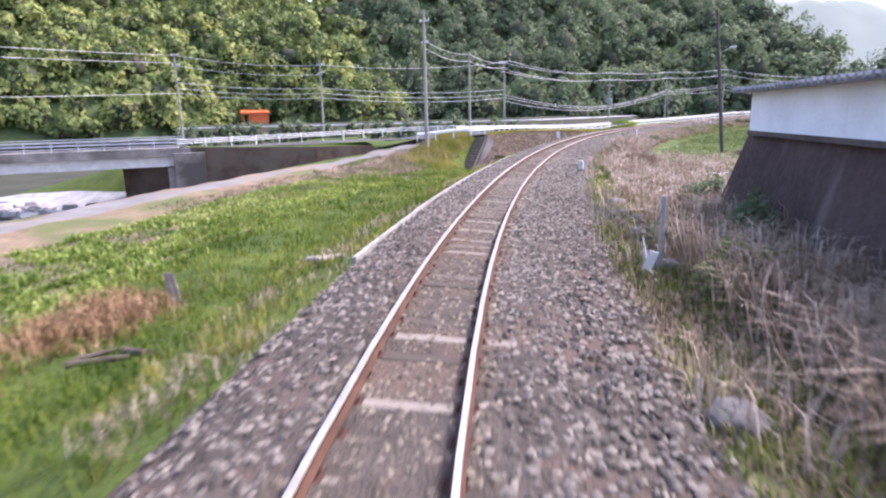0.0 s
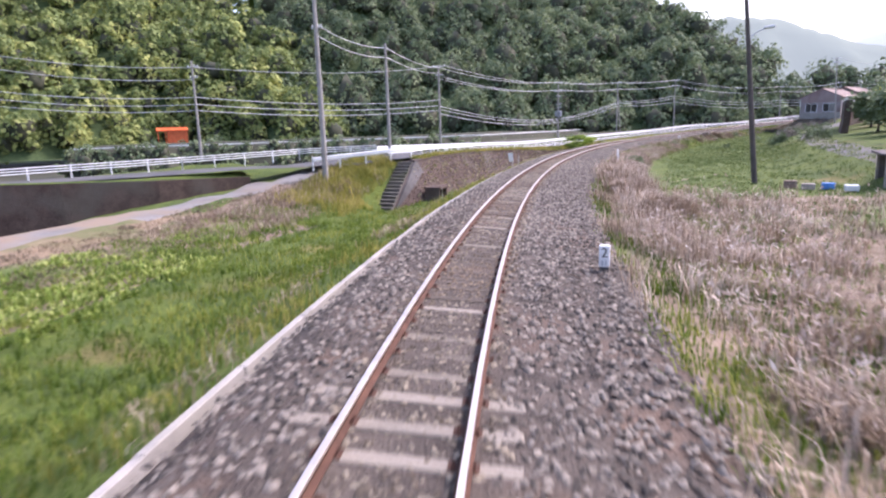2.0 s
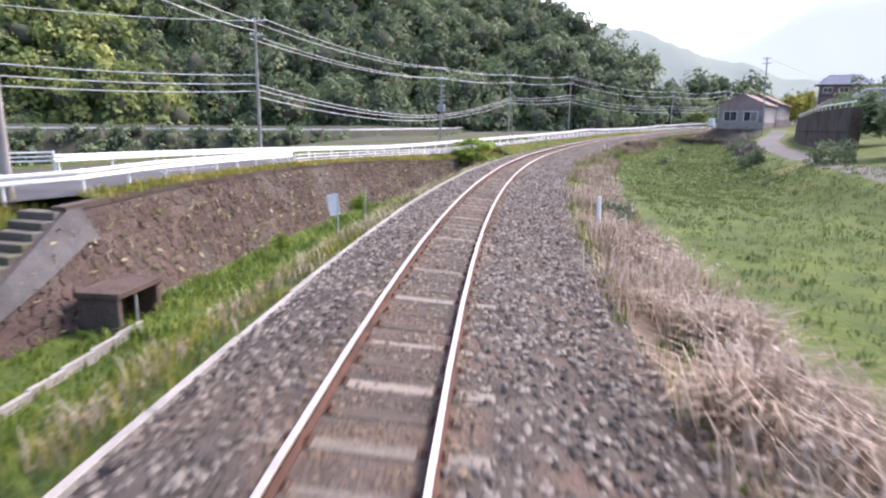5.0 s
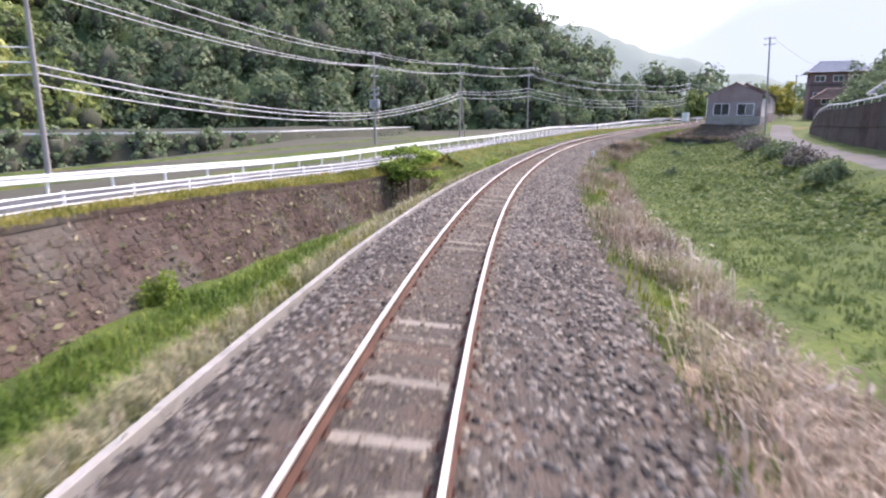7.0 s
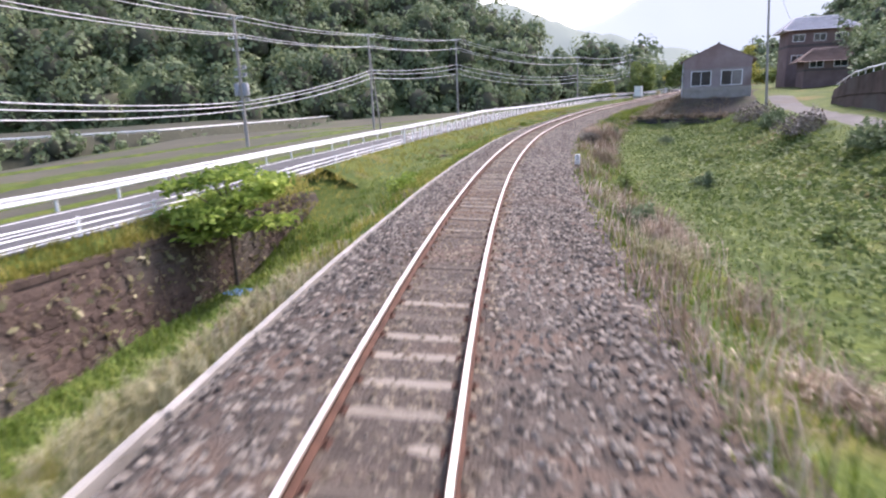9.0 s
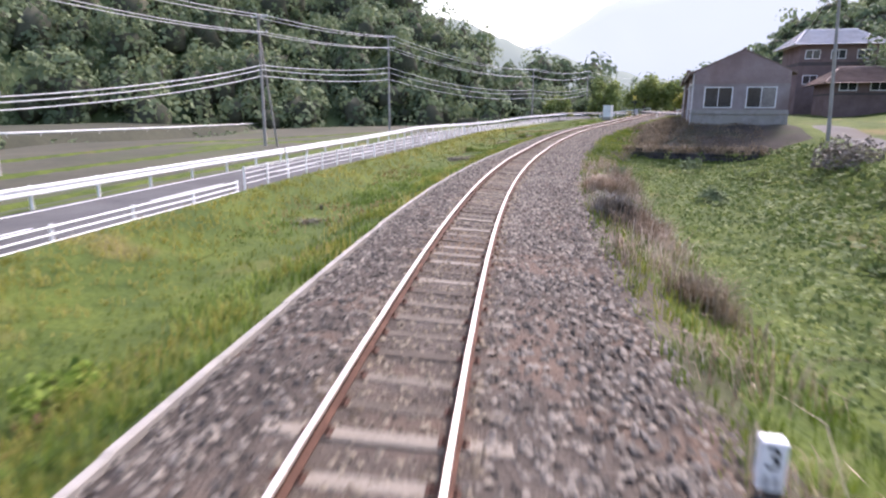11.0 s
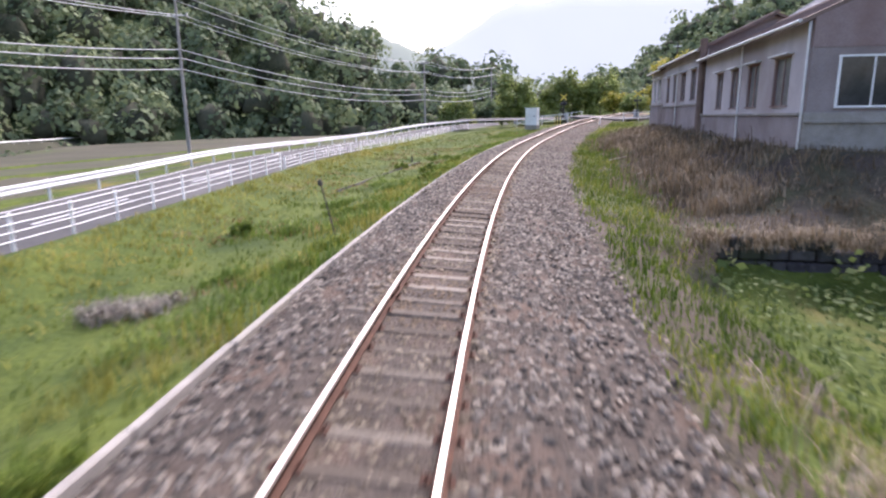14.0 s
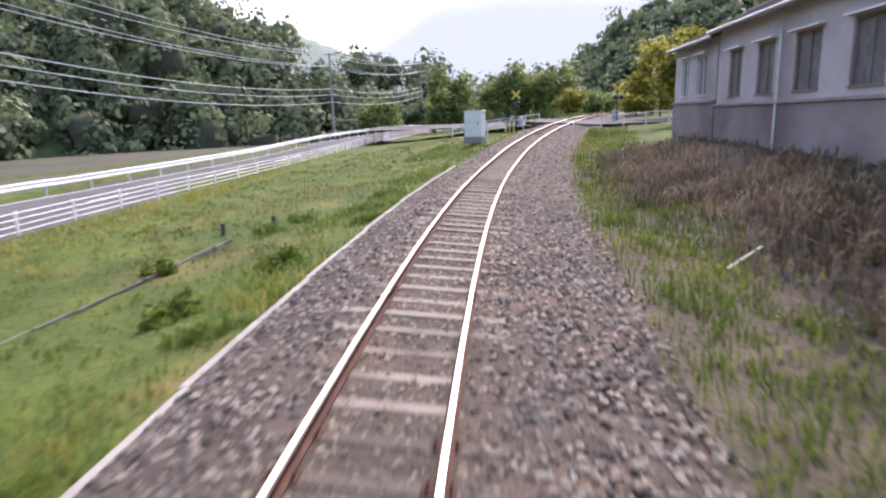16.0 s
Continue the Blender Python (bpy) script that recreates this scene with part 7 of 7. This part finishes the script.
u = np.random.default_rng(19).uniform(0.05, 0.98, 620)
dw = np.interp(s, WALL_S, WALL_BD) * (1 - u) + np.interp(s, WALL_S, WALL_TD) * u + 0.06
zw = np.interp(s, WALL_S, WALL_BZ) * (1 - u) + np.interp(s, WALL_S, WALL_TZ) * u
blades("wall_tufts", s, dw, rg.uniform(0.12, 0.5, len(s)), 0.016, M_DRY, "pale dry tufts growing from the wall's joints", 118, 7, 1.3, 0.05, zw)
rq = np.random.default_rng(28)
s, u = rq.uniform(80, 136, 1500), rq.uniform(0.03, 0.97, 1500)
c = W(s, np.interp(s, WALL_S, WALL_BD) * (1 - u) + np.interp(s, WALL_S, WALL_TD) * u + 0.07, np.interp(s, WALL_S, WALL_BZ) * (1 - u) + np.interp(s, WALL_S, WALL_TZ) * u + 0.02)
V, F = cards(c, rq.uniform(0.06, 0.2, len(s)), rq, 0.0, 1.8)
tagged(new("wall_weeds", fast_mesh("wall_weeds", V, F, M_FEATHER)), "pale dry weeds dotted over the retaining wall", "weeds", "", "stuff")
# right side
s, d = scatter(9000, 42, 110, 4.0, 15, 9)
keep = (d < 5 + 10 * rg.random(len(s))) & ((s < 66 + 6 * rg.random(len(s))) | (d < 5.6))
s, d = s[keep], d[keep]
tall = np.clip(0.5 + 1.6 * wobble(np.stack([s, d], 1), 0.7, 14.0), 0.15, 1.2)
keep = tall > 0.2
s, d, tall = s[keep], d[keep], tall[keep]
blades("dry_grass", s, d, 0.2 + 0.65 * tall, 0.02, M_DRY, "pinkish dry grass in clumps in the field beside the line", 109, 11, 1.15, 0.2)
rq = np.random.default_rng(94)
pick = rq.integers(0, len(s), 3200)
c = W(s[pick], d[pick], lie(s[pick], d[pick]) + (0.2 + 0.65 * tall[pick]) * rq.uniform(0.6, 1.0, 3200)) + rq.normal(size=(3200, 3)) * (0.22, 0.22, 0.05)
V, F = cards(c, rq.uniform(0.03, 0.06, 3200), rq, 0.0, 4.0)
tagged(new("grass_plumes", fast_mesh("grass_plumes", V, F, M_PLUME)), "pale feathery plumes of the dry grass", "grass", "", "stuff")
s, d = scatter(8500, 20, 240, 2.9, 5.6, 10)
blades("edge_grass", s, d, rg.uniform(0.15, 0.45, len(s)), 0.016, M_BLADE, "mixed green grass at the ballast's edge", 110, 8, 0.8)
s, d = clumped(*scatter(3600, 22, 72, 2.9, 9.0, 101), 0.28, -0.02, 12.0)
blades("green_patches", s, d, rg.uniform(0.18, 0.42, len(s)), 0.02, M_BLADE, "green grass in patches among the dry field", 102, 9, 0.9, 0.15)
s, d = clumped(*scatter(6500, 20, 172, 3.0, 5.6, 11), 0.3, 0.03, 9.0)
keep = ((s < 95) | (rg.random(len(s)) < 0.4)) & ((s > 48) | (rg.random(len(s)) < 0.3))
s, d = s[keep], d[keep]
blades("pampas_grass", s, d, rg.uniform(0.5, 1.05, len(s)), 0.014, M_DRY, "tall drooping dry pampas grass on the slope", 111, 12, 1.1, 0.16)
s, d = scatter(6400, 100, 179.4, 5.2, 18, 12)
blades("low_field_grass", s, d, rg.uniform(0.1, 0.28, len(s)), 0.03, M_FIELDGREEN, "green weeds of the sunken field", 112, 8, 0.9)
s, d = scatter(5200, 40, 115, 7, 21, 13)
blades("low_field_grass", s, d, rg.uniform(0.12, 0.3, len(s)), 0.03, M_FIELDGREEN, "green grass of the lower field", 113, 8, 0.9)
s, d = scatter(4600, 180.2, 218, 5.2, 15.0, 14)
blades("slope_weeds", s, d, rg.uniform(0.12, 0.35, len(s)), 0.02, M_WEEDBROWN, "brown weeds on the slope below the workshop", 114, 8, 0.9)
s, d = scatter(900, 19, 36, 2.9, 5.0, 66)
blades("edge_weeds", s, d, rg.uniform(0.15, 0.45, len(s)), 0.018, M_WEEDBROWN, "brownish mixed weeds beside the ballast", 166, 9, 0.9, 0.15)
s, d = scatter(820, 22, 37.5, 4.6, 6.8, 16)
blades("pampas_grass", s, d, rg.uniform(0.8, 1.6, len(s)), 0.016, M_DRY, "tall drooping dry pampas grass below the storehouse", 116, 14, 1.2, 0.2)
r2 = np.random.default_rng(171)
d = r2.uniform(5.2, 16.4, 420)
s = 180.05 - 0.07 * (d - 6) + r2.normal(size=420) * 0.22
blades("wall_top_weeds", s, d, r2.uniform(0.2, 0.6, 420), 0.022, M_WEEDBROWN, "brown weeds hanging over the low wall", 172, 9, 1.3, 0.12, r2.uniform(-0.85, -0.5, 420))
d = r2.uniform(5.4, 16.4, 900)
s = 179.5 - 0.07 * (d - 6) - np.abs(r2.normal(size=900)) * 0.35
V, F = cards(W(s, d, -2.0 + 1.0 * r2.random(900) ** 2 * (0.4 + 0.9 * (wobble(np.stack([d, d], 1), 0.5, 3.0) > 0))), r2.uniform(0.1, 0.24, 900), r2, 0.3, 1.3)
tagged(new("wall_creepers", fast_mesh("wall_creepers", V, F, M_FIELDGREEN)), "creepers climbing the foot of the low dark wall", "weeds", "", "stuff")
r2 = np.random.default_rng(17)
s, d = scatter(16000, 112, 179.6, 5.4, 16.5, 17)
c = W(s, d, lie(s, d) + bumps(s, d) + r2.uniform(0.05, 0.35, len(s)))
V, F = cards(c, r2.uniform(0.1, 0.26, len(s)), r2, 0.6, 1.3)
tagged(new("creeper_leaves", fast_mesh("creeper_leaves", V, F, M_FIELDGREEN)), "broad-leaved creepers covering the sunken field", "weeds", "", "stuff")
# crops
s, d = scatter(5600, 18, 58, -17.4, -10.4, 15)
keep = wobble(np.stack([s, d], 1), 0.3, 5.0) > -0.22
s, d = s[keep], d[keep]
d = np.round(d / 0.9) * 0.9 + rg.normal(size=len(d)) * 0.12
blades("crop_rows", s, d, rg.uniform(0.18, 0.42, len(s)), 0.055, M_CROP, "rows of bright green leafy vegetables", 115, 7, 0.9, 0.1)
# shrubs on the slope
SH = [(30, 5.2, 0.9, 0.9), (34, 4.6, 0.7, 0.7), (44, 4.5, 0.7, 0.6), (90, 4.6, 0.8, 0.7), (97, 4.6, 0.8, 0.8), (104, 4.8, 0.7, 0.7), (112, 4.7, 0.8, 0.8), (126, 4.2, 0.6, 0.6), (133, 4.6, 0.7, 0.7), (143, 4.5, 0.7, 0.7), (150, 4.6, 0.9, 0.9),
      (157, 4.3, 0.8, 0.9), (161.5, 4.8, 0.9, 1.0), (166, 4.6, 0.7, 0.6), (170, 12.5, 0.9, 0.9), (163, 9, 0.7, 0.7), (150, 11, 0.6, 0.6), (140, 9, 0.6, 0.6), (128, 10, 0.5, 0.5), (176, 9.5, 0.8, 0.9)]
for i, (s, d, r, h) in enumerate(SH):
    dry = i in (2, 4, 5, 6, 9, 10, 11, 12)
    if dry:
        rq = np.random.default_rng(740 + i)
        a, b = s + rq.normal(size=70) * r * 0.5, d + rq.normal(size=70) * r * 0.35
        blades("dry_thicket", a, b, rg.uniform(h * 0.7, h * 1.3, len(a)), 0.018, M_WEEDBROWN if i % 2 else M_DRY, "withered brown thicket at the ballast's edge", 750 + i, 14, 0.9, 0.12)
        continue
    bush(s, d, r, h, M_DRY if dry else M_LEAF_HILL if i % 2 else M_LEAF_FOREST, "dry brown thicket at the ballast's edge" if dry else "low green bush on the slope", 200 + i, 1300, 0.09)
for i, (s, d, r, h) in enumerate(((136, -4.6, 0.8, 0.8), (139, -5.0, 0.6, 0.5), (104, -10.2, 0.7, 1.0), (92, -9.4, 0.5, 0.6))):
    bush(s, d, r, h, M_LEAF_TREE, "small green bush on the grass verge", 240 + i, 900, 0.1)
for i, (s, d, r, h) in enumerate(((116, 20.0, 1.6, 1.6), (126, 16.5, 1.2, 1.2), (134, 17, 1.4, 1.3), (142, 17, 1.3, 1.2), (152, 16.6, 1.5, 1.4), (160, 16.4, 1.3, 1.2), (168, 16.2, 1.6, 1.5), (45, 7.6, 0.9, 0.9), (33.9, 6.4, 0.9, 1.15))):
    bush(s, d, r, h, M_GREYWEED if i in (2, 4, 6) else M_LEAF_HILL, "withered grey-brown shrub on the bank" if i in (2, 4, 6) else "dark leafy shrub on the bank", 260 + i, 1700, 0.13)
for i, (s, d, r, h) in enumerate(((176.0, -5.8, 0.5, 0.35), (152.32, -6.55, 0.7, 0.2), (183, -7.4, 0.35, 0.45), (200.8, -3.8, 0.5, 0.4), (198, -4.6, 0.55, 0.4), (201.8, -7.3, 0.4, 0.3), (192.5, -3.4, 0.5, 0.35), (175.8, -6.6, 0.4, 0.45))):
    if i in (0, 1, 7):
        rq = np.random.default_rng(480 + i)
        a, b = s + rq.normal(size=60) * r * 0.5, d + rq.normal(size=60) * r * 0.5
        blades("brush", a, b, rq.uniform(h * 0.6, h * 1.2, 60), 0.016, M_GREYWEED, "tangled grey-brown brush in the grass verge", 490 + i, 10, 1.4, 0.16)
        continue
    bush(s, d, r, h, M_BLADE, "coarse dark green tussock on the verge", 280 + i, 800, 0.09)
rq = np.random.default_rng(91)
s, d = 30.6 + rq.normal(size=420) * 1.2, -9.0 + rq.normal(size=420) * 0.7
blades("dead_weeds", s, d, rg.uniform(0.3, 0.75, len(s)), 0.02, M_RUSTWEED, "patch of rust-brown dead weeds on the bank", 191, 9, 0.9, 0.15)
bush(48.6, 10.5, 1.2, 1.65, M_HEDGE, "dark brown clipped round shrub beside the storehouse", 293, 5200, 0.085)
for i, (cs, cd) in enumerate(((156.42, 3.89), (150.74, 3.83))):
    rq = np.random.default_rng(970 + i)
    s, d = cs + rq.normal(size=240) * 0.34, cd + rq.normal(size=240) * 0.32
    fall = np.exp(-((s - cs) ** 2 + (d - cd) ** 2) * 1.6)
    blades("pampas_dome", s, d, 0.35 + 0.7 * fall, 0.018, M_GREYWEED if i else M_DRY, "dome of withered pampas grass at the ballast's edge", 975 + i, 12, 0.9, 0.08)
rq = np.random.default_rng(98)
u = rq.random(260)
s, d = 153.67 + u * -4.12 + rq.normal(size=260) * 0.5, 5.09 + u * 0.31 + rq.normal(size=260) * 0.18
V, F = cards(W(s, d, lie(s, d) + rq.uniform(0.2, 0.55, 260)), rq.uniform(0.025, 0.05, 260), rq, 0.5, 1.0)
tagged(new("white_flowers", fast_mesh("white_flowers", V, F, M_FLOWER)), "small white flowers along the edge of the slope", "flowers", "", "stuff")
rq = np.random.default_rng(93)
s, d = 37.6 + rq.normal(size=170) * 1.1, 3.45 + rq.normal(size=170) * 0.35
blades("withered_weeds", s, d, rg.uniform(0.2, 0.5, len(s)), 0.016, M_GREYWEED, "grey withered weeds among the rubble beside the ballast", 193, 10, 1.1, 0.14)
for i in range(22):
    cs, cd = rq.uniform(168, 216), -3.0 - 3.6 * rq.random() ** 1.5
    s, d = cs + rq.normal(size=46) * 0.28, cd + rq.normal(size=46) * 0.24
    blades("grass_tussock", s, d, rq.uniform(0.22, 0.42, len(s)), 0.02, M_LUSH if i % 3 else M_BLADE, "soft fluffy green tussock on the verge", 800 + i, 9, 1.0, 0.06)
for i in range(16):
    cs, cd = rq.uniform(92, 128), rq.uniform(3.9, 4.9)
    s, d = cs + rq.normal(size=60) * 0.35, cd + rq.normal(size=60) * 0.3
    blades("feathery_clump", s, d, rq.uniform(0.45, 0.85, len(s)), 0.016, M_FEATHER if i % 2 else M_DRY, "feathery pale clump of tall grass on the slope", 830 + i, 11, 1.1, 0.08)
rq = np.random.default_rng(92)
s = rq.uniform(132, 232, 3200)
d = road_n(s) + 0.45 + np.abs(rq.normal(size=3200)) * 1.3
blades("fence_grass", s, d, rg.uniform(0.12, 0.34, len(s)), 0.02, M_BLADEYEL, "yellow-brown grass below the road fence", 192, 8, 0.9, 0.12, np.where(d - road_n(s) < 2.6, shoulder_z(s, d - road_n(s)), lie(s, d)))
s, d = clumped(*scatter(2600, 22, 130, -4.8, -2.5, 31), 0.25, 0.05, 2.0)
blades("dry_tufts", s, d, rg.uniform(0.2, 0.5, len(s)), 0.014, M_DRY, "pale feathery dry grass beside the kerb", 131, 9, 1.0, 0.15)
rq = np.random.default_rng(61)
s = rq.uniform(184, 220, 1500)
d = np.where(s < 206, 7.4, 5.8) + rq.normal(size=1500) * 0.9
blades("withered_thicket", s, d, rg.uniform(0.35, 0.85, len(s)), 0.03, M_WEEDBROWN, "dense brown withered thicket below the workshop", 161, 12, 0.9, 0.2)
s, d = clumped(*scatter(4600, 82, 120, -4.7, -2.45, 62), 0.4, -0.15, 6.0)
blades("kerb_grass", s, d, rg.uniform(0.25, 0.55, len(s)), 0.016, M_FEATHER, "pale feathery grass in a strip along the kerb", 162, 9, 0.9, 0.12)
s, d = clumped(*scatter(6000, 136, 232, -7.5, -2.55, 64), 0.22, 0.02, 3.0)
keep = d > road_n(s) + 1.5
blades("pale_verge_grass", s[keep], d[keep], rg.uniform(0.18, 0.42, keep.sum()), 0.018, M_LUSH, "soft pale green grass in patches on the verge", 164, 8, 0.9, 0.15)
s, d = clumped(*scatter(3000, 132, 232, -10.5, -4.0, 65), 0.16, 0.12, 8.0)
keep = d > road_n(s) + 0.6
blades("brown_verge_grass", s[keep], d[keep], rg.uniform(0.12, 0.3, keep.sum()), 0.02, M_RUSTWEED, "orange-brown withered grass in patches on the verge", 165, 8, 0.9, 0.2)
s, d = scatter(1800, 170, 236, 3.2, 6.4, 63)
blades("slope_grass", s, d, rg.uniform(0.12, 0.3, len(s)), 0.024, M_BLADE, "dark green grass on the slope below the workshop", 163, 9, 0.9, 0.2)
for i, (s, d, r, h) in enumerate(((69.5, 5.0, 1.1, 1.1), (73.0, 4.3, 1.0, 1.0), (66.5, 4.4, 0.9, 0.9), (62, 5.5, 0.9, 0.9), (76.5, 4.4, 0.8, 0.8))):
    rq = np.random.default_rng(700 + i)
    a, b = s + rq.normal(size=110) * r * 0.45, d + rq.normal(size=110) * r * 0.45
    blades("pampas_clump", a, b, rg.uniform(h * 0.8, h * 1.4, len(a)), 0.02, M_DRY, "big feathery clump of pale dry pampas grass", 710 + i, 14, 1.2, 0.12)
for off in (7.0, 14.0, 24.0, 38.0):
    st = np.arange(92, 300, 4.0)
    V = []
    for s in st:
        d = float(road_f(s)) - off
        z = float(lie(s, d))
        V += [W(s, d + 0.7, z - 0.1), W(s, d + 0.2, z + 0.24), W(s, d - 0.2, z + 0.24), W(s, d - 0.7, z - 0.1)]
    ob = new("field_bund", fast_mesh("field_bund", V, lattice(len(st), 4), M_GRASS))
    tagged(ob, "low grassy bund between the paddies", "bund", "", "structure")
# rocks in the river bed
rr = random.Random(8)
sh = Shape()
for i in range(1500):
    s, d = rr.uniform(22, 64), -31 - 34 * rr.random() ** 1.3
    r = 0.16 + 0.75 * rr.random() ** 2.2
    c = Vector(W(s, d, float(lie(s, d)) + 0.1))
    vs = [c + Vector((x * r * rr.uniform(0.7, 1.2), y * r * rr.uniform(0.7, 1.2), z * r * 0.7)) for x, y, z in ((1, 0, 0), (0, 1, 0), (-1, 0, 0), (0, -1, 0), (0.6, 0.6, 0.8), (-0.6, 0.5, 0.9), (-0.5, -0.6, 0.8), (0.6, -0.5, 0.9))]
    sh.add(vs, [(0, 1, 4), (1, 5, 4), (1, 2, 5), (2, 6, 5), (2, 3, 6), (3, 7, 6), (3, 0, 7), (0, 4, 7), (4, 5, 6, 7)])
solid("river_rocks", sh, M_ROCK, "pale rounded rocks in the river bed", "rocks", "", "stuff")
